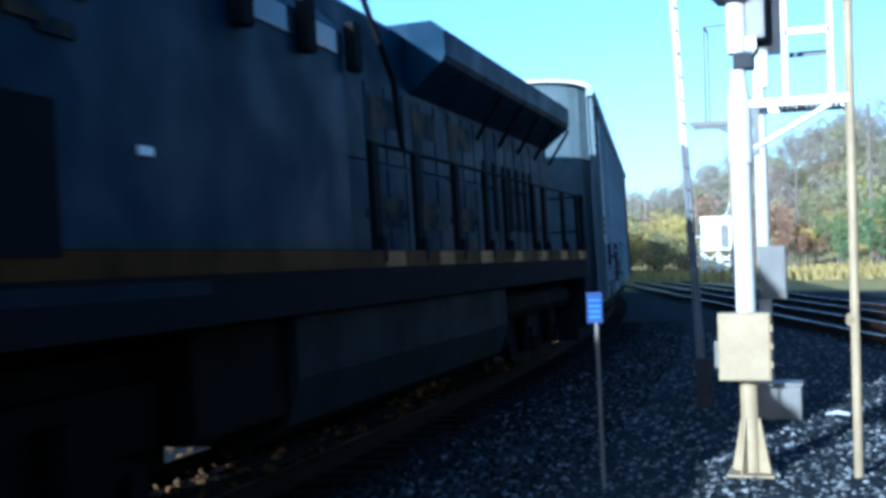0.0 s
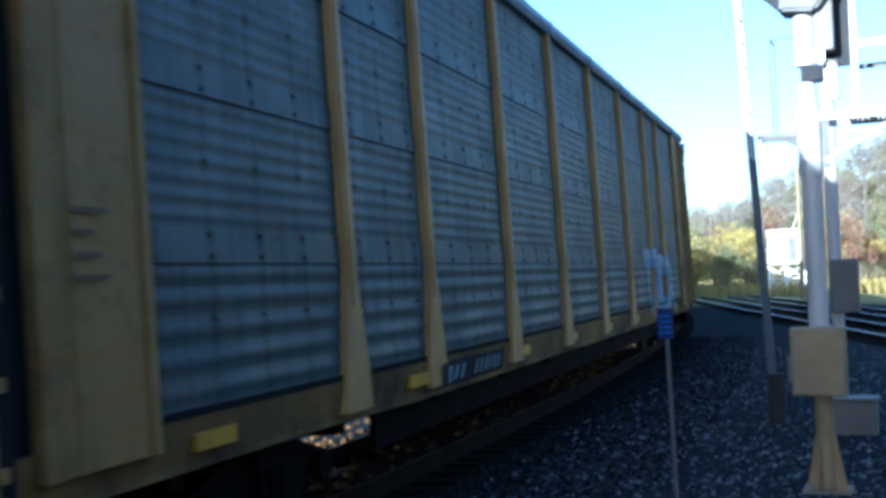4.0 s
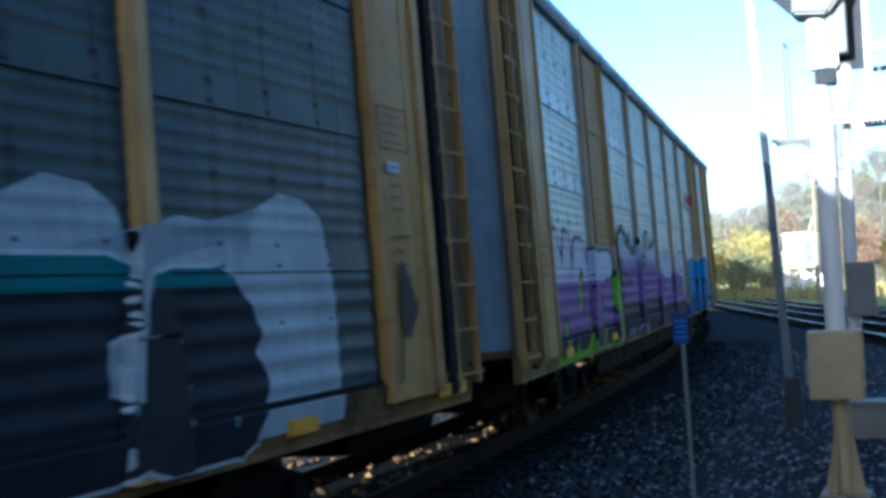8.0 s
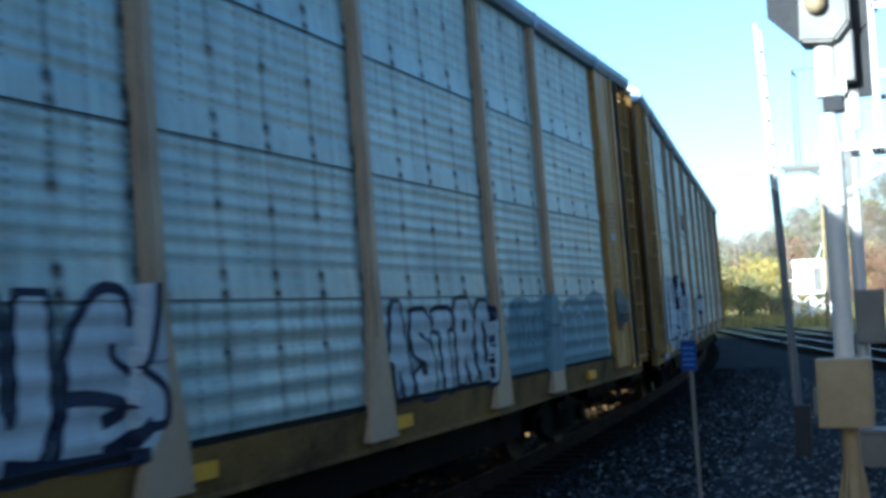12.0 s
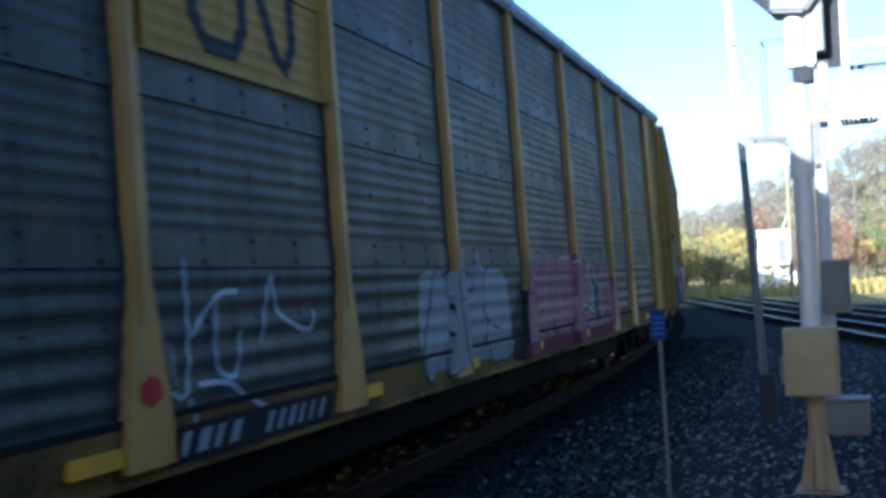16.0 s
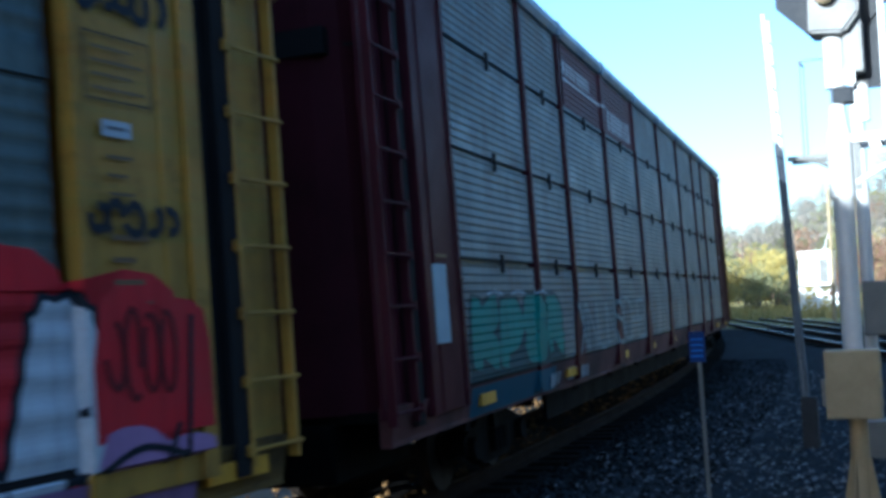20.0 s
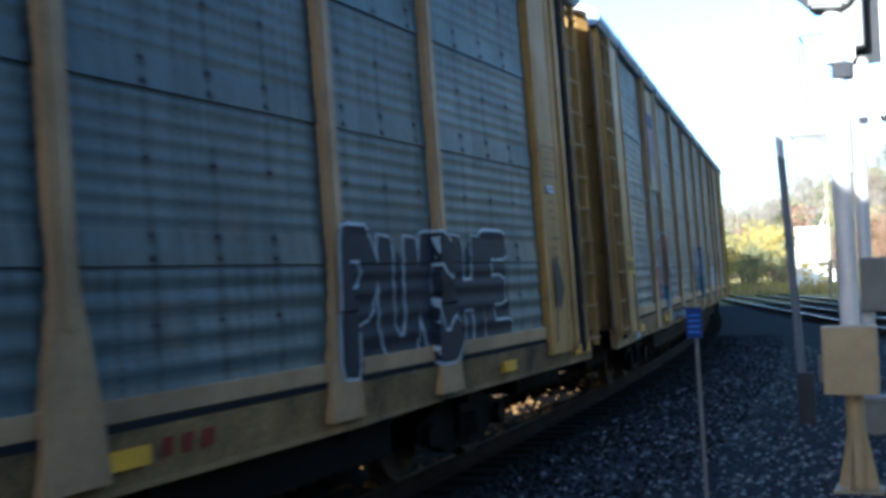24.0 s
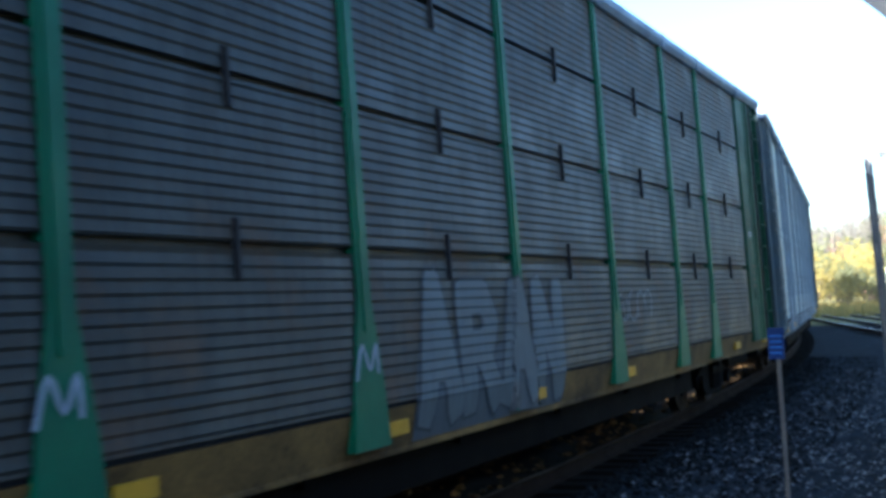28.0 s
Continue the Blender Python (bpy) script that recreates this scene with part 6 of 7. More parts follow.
# reporting marks on the sills and notices on the end plates
PLATED = {2: 7.7, 3: 7.7, 5: 8.0, 6: 7.7, 7: 7.9, 10: 7.5, 11: 8.2, 12: 5.9, 13: 7.7}
BARE = {1: 7.6, 4: 8.7, 8: 7.9, 9: 5.6}
for k in range(1, 14):
    kind = "slat" if k in (9, 12) else "rib"
    s = PLATED.get(k) or BARE[k]
    if k in PLATED:
        patch(k, "marking_plate", s - 0.1, s + 2.3, 0.8, 1.05, (0.01, 0.014, 0.02), kind, 0.024)
    chalk = (0.22, 0.25, 0.28)
    for s1, n, seed in ((s, 4, 1), (s + 1.15, 6, 5)):
        bars(k, "marking", s1, s1 + 0.85 + 0.2 * (n > 4), 0.85, 1.0, n, chalk, kind, 0.029, seed, 0.04)
    for s0 in (1.75, 27.75):
        for j in range(4):
            patch(k, "notice_line", s0 + 0.1, s0 + 0.4 - 0.06 * (j % 3), 1.95 + 0.12 * j, 1.98 + 0.12 * j, (0.13, 0.085, 0.045), kind, 0.004)
    patch(k, "notice", 27.82, 28.05, 2.87, 2.96, (0.36, 0.4, 0.45), kind, 0.003)
    patch(k, "notice_line", 27.86, 28.01, 2.91, 2.925, (0.1, 0.1, 0.12), kind, 0.007)
    # a painted frame round small lines that nobody can read
    frame_col = (0.04, 0.03, 0.02)
    for y0, y1, z0, z1 in ((27.7, 28.24, 3.06, 3.072), (27.7, 28.24, 3.42, 3.432), (27.7, 27.712, 3.072, 3.42), (28.228, 28.24, 3.072, 3.42)):
        patch(k, "notice_line", y0, y1, z0, z1, frame_col, kind, 0.004)
    for j in range(4):
        patch(k, "notice_line", 27.76, 28.18 - 0.09 * (j % 2), 3.12 + 0.075 * j, 3.135 + 0.075 * j, (0.12, 0.085, 0.05), kind, 0.004)
    for j in range(3):
        patch(k, "notice_line", 27.85, 28.05 - 0.05 * (j % 2), 2.55 + 0.1 * j, 2.57 + 0.1 * j, (0.12, 0.085, 0.05), kind, 0.004)
for k, y0, y1, z0, z1 in ((7, 27.85, 28.2, 2.26, 2.42), (11, 1.75, 2.45, 1.85, 2.12), (11, 27.85, 28.36, 2.44, 2.64), (2, 27.66, 27.72, 1.5, 1.68), (7, 1.9, 2.35, 1.75, 1.95)):
    patch(k, "notice", y0, y1, z0, z1, (0.36, 0.25, 0.03), lift=0.009)
    bars(k, "notice_line", y0 + 0.06 * (y1 - y0), y1 - 0.06 * (y1 - y0), z0 + 0.06, z1 - 0.06, 7, (0.1, 0.07, 0.02), lift=0.013)
patch(8, "touch_up_paint", 1.85, 2.25, 1.6, 1.85, (0.3, 0.27, 0.2), lift=0.004)
# dark smears and rust spills at the door latches
for k, seed in ((2, 1), (3, 2), (5, 3), (11, 4), (10, 5), (1, 6)):
    rng = random.Random(seed)
    poly(k, [(27.86 + rng.uniform(-0.04, 0.04), 2.0), (27.95, 2.15), (28.06, 2.0), (28.12 + rng.uniform(0, 0.1), 1.7), (28.0, 1.45), (27.88, 1.6)], (0.03, 0.028, 0.026), 0.005)
    stroke(k, [(27.92, 1.6), (27.84, 1.4), (27.8, 1.1)], 0.02, (0.02, 0.018, 0.016), 0.009)
cloud(5, 27.75, 28.5, 1.75, 2.2, (0.08, 0.12, 0.11), 3, lobes=2, lift=0.012)
scribble(5, 27.8, 28.45, 1.6, 1.9, (0.012, 0.03, 0.06), 43, n=5, w=0.03, lift=0.016)
for path in ([(1.6, 4.4), (1.85, 4.2), (1.65, 3.95), (1.9, 3.75), (1.7, 3.5), (1.95, 3.3), (1.8, 3.05)], [(1.95, 4.35), (1.75, 4.05), (2.0, 3.8), (1.72, 3.6)]):
    stroke(6, path, 0.014, INK, 0.005 + 0.0015 * (len(path) < 6))
poly(6, [(1.65, 1.0), (2.05, 2.25), (2.35, 2.25), (2.45, 1.0)], (0.012, 0.016, 0.02), 0.005)
stroke(6, [(1.62, 1.0), (1.8, 1.7), (2.05, 2.28), (2.4, 2.4)], 0.025, CHALK, 0.009)
patch(9, "touch_up_paint", 1.72, 2.1, 1.55, 2.25, (0.27, 0.33, 0.38), "slat", 0.005)
put("touch_up_paint", door_strips([(-1.36, -0.98, 1.15, 5.3)], "touch_up_paint"), [c for c in CARS[4].children if c.name.startswith("end_door")][1], mat=colour((0.3, 0.36, 0.4)), label="smeared pale blue-white paint")

# ---- the engine ahead of the rack cars ----
BLUE_PAINT = surface("dark_blue_engine_paint", (0.003, 0.019, 0.042), (0.003, 0.011, 0.022), 5, 0.55, wear=0.4, bump=0.12)
ENGINE_YELLOW = surface("engine_yellow_paint", (0.045, 0.021, 0.003), (0.014, 0.008, 0.003), 5, 0.55, wear=0.35)
ENGINE_BAND = surface("worn_yellow_reflector", (0.16, 0.075, 0.004), (0.05, 0.026, 0.005), 6, 0.5, wear=0.35)
ENGINE_DARK = surface("engine_grille", (0.006, 0.007, 0.009), (0.012, 0.012, 0.012), 20, 0.8)
ENGINE_GREY = surface("engine_grey_paint", (0.015, 0.018, 0.02), (0.008, 0.009, 0.009), 5, 0.65)
GLASS, _, _, gp = nodes_of("dark_window_glass")
gp.inputs["Base Color"].default_value = (0.02, 0.025, 0.03, 1)
gp.inputs["Roughness"].default_value = 0.12
gp.inputs["Specular IOR Level"].default_value = 0.15
BLUE_PAINT.node_tree.nodes["Principled BSDF"].inputs["Specular IOR Level"].default_value = 0.05
ELEN = 24.3
EH = ELEN / 2


def es(s):
    """Metres behind the first rack car's front coupler (negative: ahead) to the engine's own y."""
    return 1.09 * s - 0.65 + EH


def wing_mesh():
    """The radiator section with wings that overhang the walkway."""
    prof = [(-0.95, 4.08), (-1.42, 4.42), (-1.46, 4.5), (-1.46, 4.82), (-1.3, 4.95), (1.3, 4.95), (1.46, 4.82), (1.46, 4.5), (1.42, 4.42), (0.95, 4.05)]
    return sweep(prof, es(-9.5), es(-1.5))


def build_engine():
    loco = tagged(new("diesel_locomotive"), "dark blue diesel locomotive with a yellow sill stripe", "locomotive", "train")
    VEHICLES.append((loco, -EH, 7.2))
    part("frame", box(-1.5, 1.5, es(-21.4), es(-0.75), 1.45, 1.68, bevel=0.01), ENGINE_DARK, loco)
    # unseen box added on the far side to shade the first car's end
    part("rear_cabinet", box(-1.46, -0.935, es(-4.2), es(-1.42), 1.69, 4.4, bevel=0.02), BLUE_PAINT, loco)
    # plain dark boxes added to keep the engine's underside black behind the trucks
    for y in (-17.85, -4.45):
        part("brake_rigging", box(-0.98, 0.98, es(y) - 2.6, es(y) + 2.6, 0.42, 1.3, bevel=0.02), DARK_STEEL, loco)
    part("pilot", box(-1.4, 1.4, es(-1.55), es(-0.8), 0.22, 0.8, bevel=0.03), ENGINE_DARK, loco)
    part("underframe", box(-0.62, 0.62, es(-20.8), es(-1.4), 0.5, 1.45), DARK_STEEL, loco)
    for s in (1, -1):
        x0, x1 = (1.5, 1.53) if s > 0 else (-1.53, -1.5)
        part("equipment_box", box(min(0.7 * s, 1.32 * s), max(0.7 * s, 1.32 * s), es(-15.6), es(-13.85), 0.6, 1.44, bevel=0.03), DARK_STEEL, loco)
        part("air_tank", rod((s * 1.05, es(-6.9), 1.12), (s * 1.05, es(-1.6), 1.12), 0.24, 14), DARK_STEEL, loco)
        part("side_sill", box(x0, x1, es(-21.4), es(-0.8), 1.46, 1.775), ENGINE_DARK, loco)
        x0, x1 = (1.534, 1.54) if s > 0 else (-1.54, -1.534)
        part("sill_stripe", box(x0, x1, es(-21.3), es(-0.9), 1.82, 1.99), ENGINE_YELLOW, loco, "worn yellow stripe")
        y = es(-12.2)
        while y < es(-0.9):
            part("sill_stripe", box(x0 - 0.001, x1 + 0.004, y, y + 0.62, 1.825, 1.985), ENGINE_BAND, loco, "yellow reflector strip")
            y += 1.9
        x0, x1 = (1.5, 1.535) if s > 0 else (-1.535, -1.5)
        part("toe_board", box(x0, x1, es(-21.3), es(-0.9), 1.78, 2.0), ENGINE_DARK, loco)
    bm = sweep([(-1.3, 0.5), (-1.0, 0.34), (1.0, 0.34), (1.3, 0.5), (1.42, 0.9), (1.42, 1.43), (-1.42, 1.43), (-1.42, 0.9)], es(-14.1), es(-7.1))
    part("fuel_tank", bm, ENGINE_GREY, loco, "grey fuel tank")
    # hood with its doors
    part("long_hood", sweep([(-0.93, 1.68), (0.93, 1.68), (0.93, 4.76), (0.72, 4.93), (-0.72, 4.93), (-0.93, 4.76)], es(-12.95), es(-1.42)), BLUE_PAINT, loco)
    part("radiator", wing_mesh(), BLUE_PAINT, loco, "overhanging radiator wings")
    for s in (1, -1):
        xa, xb = (0.93, 0.955) if s > 0 else (-0.955, -0.93)
        y = es(-12.3)
        while y < es(-2.6):
            for z0, z1 in ((1.75, 3.0), (3.06, 3.98)):
                part("hood_door", box(xa, xb, y, y + 0.62, z0, z1, bevel=0.006), BLUE_PAINT, loco)
            part("door_latch", box(xa * 1.0, xb + 0.012 * s, y + 0.5, y + 0.56, 2.4, 2.5) if s > 0 else box(xa - 0.037, xb, y + 0.5, y + 0.56, 2.4, 2.5), ENGINE_DARK, loco)
            y += 0.68
        for y in (-6.3, -5.7, -5.13, -4.73, -4.2, -3.69, -3.2):
            xa2, xb2 = (0.957, 0.975) if s > 0 else (-0.975, -0.957)
            part("grille", box(xa2, xb2, es(y), es(y) + 0.24, 2.35, 3.45), ENGINE_DARK, loco)
        for y in np.arange(-6.5, -1.2, 1.3):
            part("wing_strut", rod((s * 0.95, es(y), 3.75), (s * 1.4, es(y), 4.42), 0.03, 6), ENGINE_DARK, loco)
    # wide cabinet behind the cab, the cab and the nose
    part("equipment_cabinet", sweep([(-1.5, 1.68), (1.5, 1.68), (1.5, 4.1), (1.1, 4.5), (-1.1, 4.5), (-1.5, 4.1)], es(-15.6), es(-12.95)), BLUE_PAINT, loco)
    part("cab", sweep([(-1.53, 1.68), (1.53, 1.68), (1.53, 4.2), (1.2, 4.62), (-1.2, 4.62), (-1.53, 4.2)], es(-18.9), es(-15.62)), BLUE_PAINT, loco)
    bm = box(-1.2, 1.2, es(-20.9), es(-18.92), 1.68, 3.1, bevel=0.12)
    part("nose", bm, BLUE_PAINT, loco)
    for s in (1, -1):
        x0, x1 = (1.532, 1.55) if s > 0 else (-1.55, -1.532)
        for y0, y1 in ((-14.9, -14.0), (-13.9, -12.95)):
            part("side_window", box(x0 - 0.03 * s, x1 - 0.03 * s, es(y0), es(y1), 3.85, 4.08, bevel=0.008), GLASS, loco, "dark cab window")
        for y0 in (-15.1, -13.95, -12.9):
            part("window_shade", box(min(1.5 * s, 1.62 * s), max(1.5 * s, 1.62 * s), es(y0), es(y0) + 0.22, 3.72, 4.2, bevel=0.03), ENGINE_DARK, loco)
        part("cab_door_recess", box(x0, x1, es(-17.9), es(-17.25), 1.95, 2.85), ENGINE_DARK, loco)
        part("class_light", box(x0 + 0.001 * s, x1 + 0.01 * s, es(-16.45), es(-16.3), 2.6, 2.66), WHITE_PAINT, loco)
        part("steps", box(x0 - 0.4 * (s > 0), x1 + 0.4 * (s < 0), es(-21.3), es(-20.7), 0.5, 1.45), ENGINE_DARK, loco)
        part("steps", box(x0 - 0.4 * (s > 0), x1 + 0.4 * (s < 0), es(-1.35), es(-0.8), 0.5, 1.45), ENGINE_DARK, loco)
        for i in range(3):
            part("cab_number", box(x0 + 0.001 * s, x1 + 0.004 * s, es(-17.0) - 0.2 * i, es(-17.0) - 0.2 * i + 0.11, 3.48, 3.75), FADED, loco)
        for i in range(3):
            part("cab_emblem", box(x0 + 0.001 * s, x1 + 0.004 * s, es(-17.9) + 0.3 * i, es(-17.6) + 0.3 * i + 0.02, 3.32 - 0.05 * i, 3.42 - 0.05 * i), FADED, loco)
        # big worn lettering on the hood, as plain shapes
        xa, xb = (0.957, 0.962) if s > 0 else (-0.962, -0.957)
        for y0, w in ((-11.0, 1.1), (-9.5, 1.0), (-8.0, 1.2)):
            for z0, z1, a, b in ((3.5, 3.85, 0, w), (2.3, 2.65, 0, w), (2.65, 3.5, 0, 0.3)):
                part("hood_emblem", box(xa, xb, es(y0) + a, es(y0) + b, z0, z1), FADED, loco)
        # handrail with stanchions
        x = 1.46 * s
        part("handrail", rod((x, es(-12.3), 3.1), (x, es(-0.85), 3.1), 0.022, 8), ENGINE_DARK, loco)
        for y in (-12.2, -10.9, -9.4, -8.0, -6.9, -5.1, -4.3, -2.7, -1.3):
            bm = box(x - 0.03, x + 0.03, es(y) - 0.095, es(y) + 0.095, 1.68, 3.1)
            add_box(bm, x + 0.03 * s - 0.055, x + 0.03 * s + 0.055, es(y) - 0.06, es(y) + 0.06, 1.87, 2.14)
            part("stanchion", bm, ENGINE_DARK, loco)
        part("end_post", box(x - 0.05, x + 0.05, es(-0.9), es(-0.78), 0.5, 3.15), ENGINE_DARK, loco)
        part("end_rail", rod((x, es(-0.82), 3.1), (x * 0.3, es(-0.82), 3.1), 0.022, 8), ENGINE_DARK, loco)
        part("end_rail", rod((x, es(-0.82), 2.4), (x * 0.3, es(-0.82), 2.4), 0.02, 8), ENGINE_DARK, loco)
        part("grab_iron", rod((s * 1.5, es(-0.72), 0.6), (s * 1.5, es(-0.72), 2.2), 0.018, 6), ENGINE_YELLOW, loco, "yellow grab iron")
        bm = rod((x, es(-11.3), 3.1), (x, es(-11.46), 3.86), 0.035, 8)
        add_rod(bm, (x, es(-11.46), 3.86), (x * 0.98, es(-12.5), 4.95), 0.035, 8)
        part("vent_pipe", bm, ENGINE_DARK, loco)
        part("end_post", box(s * 0.45 - 0.04, s * 0.45 + 0.04, es(-0.9), es(-0.8), 1.68, 3.1), ENGINE_DARK, loco)
    part("end_plate", box(-1.5, 1.5, es(-0.8), es(-0.72), 0.75, 1.7), ENGINE_DARK, loco)
    part("coupler", box(-0.13, 0.13, es(-0.72), es(0.0), 0.72, 0.98, bevel=0.02), DARK_STEEL, loco)
    bm = bmesh.new()
    bm.from_mesh(sideframe_mesh(1.85))
    add_box(bm, 0.95, 1.12, -2.3, 2.3, 0.62, 1.1, bevel=0.03)
    for y in (-1.0, 1.0):
        add_rod(bm, (1.2, y, 0.35), (1.2, y, 0.95), 0.11, 10)
    frame3 = to_mesh(bm, "sideframe", DARK_STEEL)
    for y in (-17.85, -4.45):
        truck(loco, es(y), (-1.85, 0, 1.85), s0=-EH, radius=0.53, frame_mesh=frame3)
    return loco


FADED = surface("faded_yellow_lettering", (0.05, 0.036, 0.014), (0.005, 0.012, 0.022), 9, 0.6, wear=0.7)
build_engine()

# ---- two signal masts beside the track, a sign post and ground boxes ----
ALUMINIUM = surface("aluminium_paint", (0.42, 0.42, 0.41), (0.27, 0.26, 0.24), 7, 0.5, metal=0.1, wear=0.25, bump=0.12)
CREAM = surface("cream_painted_steel", (0.23, 0.185, 0.11), (0.13, 0.1, 0.058), 7, 0.55, wear=0.35)
BOX_GREY = surface("grey_cabinet_paint", (0.12, 0.12, 0.112), (0.07, 0.066, 0.058), 7, 0.55, wear=0.3)
SIGNAL_BLACK = surface("black_signal_paint", (0.02, 0.022, 0.026), (0.05, 0.05, 0.05), 7, 0.5)
SIGN_BLUE = surface("blue_sign_sheet", (0.004, 0.022, 0.11), (0.004, 0.016, 0.06), 8, 0.5, wear=0.3)
LADDER_SHADED = surface("shaded_ladder_metal", (0.13, 0.135, 0.14), (0.07, 0.07, 0.07), 7, 0.55, wear=0.3)
CASE_GREY = surface("weathered_case_grey", (0.17, 0.17, 0.165), (0.1, 0.1, 0.095), 7, 0.6, wear=0.3)
CONCRETE = surface("concrete", (0.3, 0.29, 0.27), (0.17, 0.16, 0.15), 9, 0.9)


def ladder_part(parent, x, y, z0, z1, wide, mat, dx=0.0, along="y"):
    """Stiles and each rung of a fixed ladder."""
    d = Vector((0, wide, 0)) if along == "y" else Vector((wide, 0, 0))
    a, b = Vector((x, y, z0)), Vector((x + dx, y, z1))
    for o in (Vector((0, 0, 0)), d):
        part("stile", rod(a + o, b + o, 0.03, 8), mat, parent)
    n = int((z1 - z0) / 0.3)
    for i in range(1, n):
        p = a.lerp(b, i / n)
        part("rung", rod(p - d * 0.12, p + d * 1.12, 0.011, 6), SIGNAL_BLACK, parent)


def build_front_signal():
    m = tagged(new("railway_signal_mast"), "silver railway signal mast with a cream junction box and side platform", "signal", "signals")
    x, y, g = -0.937, 11.5, GROUND
    m.location = (x, y, g)
    part("base_plate", box(-0.22, 0.22, -0.22, 0.22, 0, 0.03, bevel=0.005), CREAM, m)
    part("lower_post", rod((0, 0, 0.03), (-0.01, 0, 1.1), 0.085, 20), CREAM, m, smooth=False)
    for a in (45, 135, 225, 315):
        bm = bmesh.new()
        pts = [(0.08, 0.03), (0.2, 0.03), (0.2, 0.06), (0.1, 0.55), (0.08, 0.55)]
        f0, f1 = [bm.verts.new((p, -0.008, z)) for p, z in pts], [bm.verts.new((p, 0.008, z)) for p, z in pts]
        bm.faces.new(f0)
        bm.faces.new(list(reversed(f1)))
        for i in range(5):
            bm.faces.new((f0[i], f0[(i + 1) % 5], f1[(i + 1) % 5], f1[i]))
        bmesh.ops.recalc_face_normals(bm, faces=bm.faces)
        part("gusset", bm, CREAM, m, m=pose(0, 0, 0, 0, 0, a + 20))
    part("mast_tube", rod((-0.01, 0, 1.0), (-0.02, 0, 2.98), 0.093, 24), ALUMINIUM, m)
    part("clamp", rod((-0.02, 0, 2.98), (-0.02, 0, 3.06), 0.115, 20), ALUMINIUM, m)
    part("sleeve", rod((-0.02, 0, 3.06), (-0.02, 0, 3.62), 0.112, 20), ALUMINIUM, m)
    part("mast_head", rod((-0.02, 0, 3.623), (-0.025, 0, 3.87), 0.096, 20, 0.07), ALUMINIUM, m)
    jb = part("junction_box", box(-0.25, 0.23, -0.34, -0.1, 0.93, 1.56, bevel=0.012), CREAM, m, "cream junction box")
    part("lid", box(-0.235, 0.215, -0.352, -0.34, 0.945, 1.545, bevel=0.006), CREAM, jb)
    for z in (1.08, 1.25, 1.42):
        part("hinge", rod((0.238, -0.34, z - 0.03), (0.238, -0.34, z + 0.03), 0.012, 8), CREAM, jb)
    part("hasp", box(-0.285, -0.25, -0.33, -0.26, 1.05, 1.3, bevel=0.006), BOX_GREY, jb)
    # platform to the side with brace, grating and guard
    part("platform_beam", box(0.08, 0.97, -0.05, 0.03, 3.5, 3.58, bevel=0.006), ALUMINIUM, m)
    part("platform_beam", box(0.08, 0.97, 0.5, 0.56, 3.5, 3.58, bevel=0.006), ALUMINIUM, m)
    for i in range(13):
        part("grating_bar", box(0.33 + 0.045 * i, 0.345 + 0.045 * i, 0.03, 0.5, 3.5, 3.55), BOX_GREY, m)
    part("brace", rod((0.11, 0, 3.12), (0.82, 0.0, 3.5), 0.028, 8), ALUMINIUM, m)
    part("hanger", box(0.1, 0.16, -0.02, 0.04, 3.05, 3.5), BOX_GREY, m)
    for px in (0.41, 0.82):
        part("guard_post", box(px - 0.025, px + 0.025, -0.02, 0.03, 3.58, 5.1), ALUMINIUM, m)
    for z in (4.2, 4.85):
        part("guard_rail", box(0.41, 0.82, -0.02, 0.025, z - 0.03, z + 0.03), ALUMINIUM, m)
    part("guard_rail", box(0.43, 0.82, 0.45, 0.48, 4.03, 4.08), BOX_GREY, m)
    part("side_post", rod((0.96, 0, 0.0), (0.99, 0, 5.2), 0.042, 14), CREAM, m, "cream round side post")
    part("cable_clip", rod((0.93, -0.04, 1.45), (0.93, 0.04, 1.5), 0.045, 8), CREAM, m)
    # lamp units, their cases and backplates
    part("lamp_body", rod((0.22, -0.04, 3.69), (0.215, -0.04, 4.03), 0.05, 16), ALUMINIUM, m)
    part("lamp_cap", rod((0.215, -0.04, 4.033), (0.215, -0.04, 4.06), 0.058, 16), BOX_GREY, m)
    part("collar", box(-0.06, 0.13, -0.08, 0.1, 3.875, 4.03, bevel=0.02), SIGNAL_BLACK, m)
    part("upper_tube", rod((-0.03, 0, 4.033), (-0.03, 0, 4.56), 0.095, 20), ALUMINIUM, m)
    part("bracket", box(0.06, 0.16, -0.13, -0.1, 4.04, 4.17, bevel=0.006), ALUMINIUM, m)
    low = part("lower_head", box(0.06, 0.245, -0.1, 0.12, 4.15, 4.66, bevel=0.035), CASE_GREY, m, "grey lower signal head")
    part("backplate", box(0.12, 0.39, 0.13, 0.16, 4.02, 5.3, bevel=0.01), SIGNAL_BLACK, low, "black backplate")
    bm = bmesh.new()
    prof = [(-0.23, 4.55), (0.09, 4.52), (0.23, 4.69), (0.22, 5.4), (-0.2, 5.4)]
    f0, f1 = [bm.verts.new((px, -0.22, z)) for px, z in prof], [bm.verts.new((px, 0.09, z - 0.03)) for px, z in prof]
    bm.faces.new(f0)
    bm.faces.new(list(reversed(f1)))
    for i in range(5):
        bm.faces.new((f0[i], f0[(i + 1) % 5], f1[(i + 1) % 5], f1[i]))
    bmesh.ops.recalc_face_normals(bm, faces=bm.faces)
    bmesh.ops.bevel(bm, geom=bm.edges[:], offset=0.025, segments=2, affect="EDGES")
    hd = part("signal_head", bm, CASE_GREY, m, "grey signal head casing")
    bm = bmesh.new()
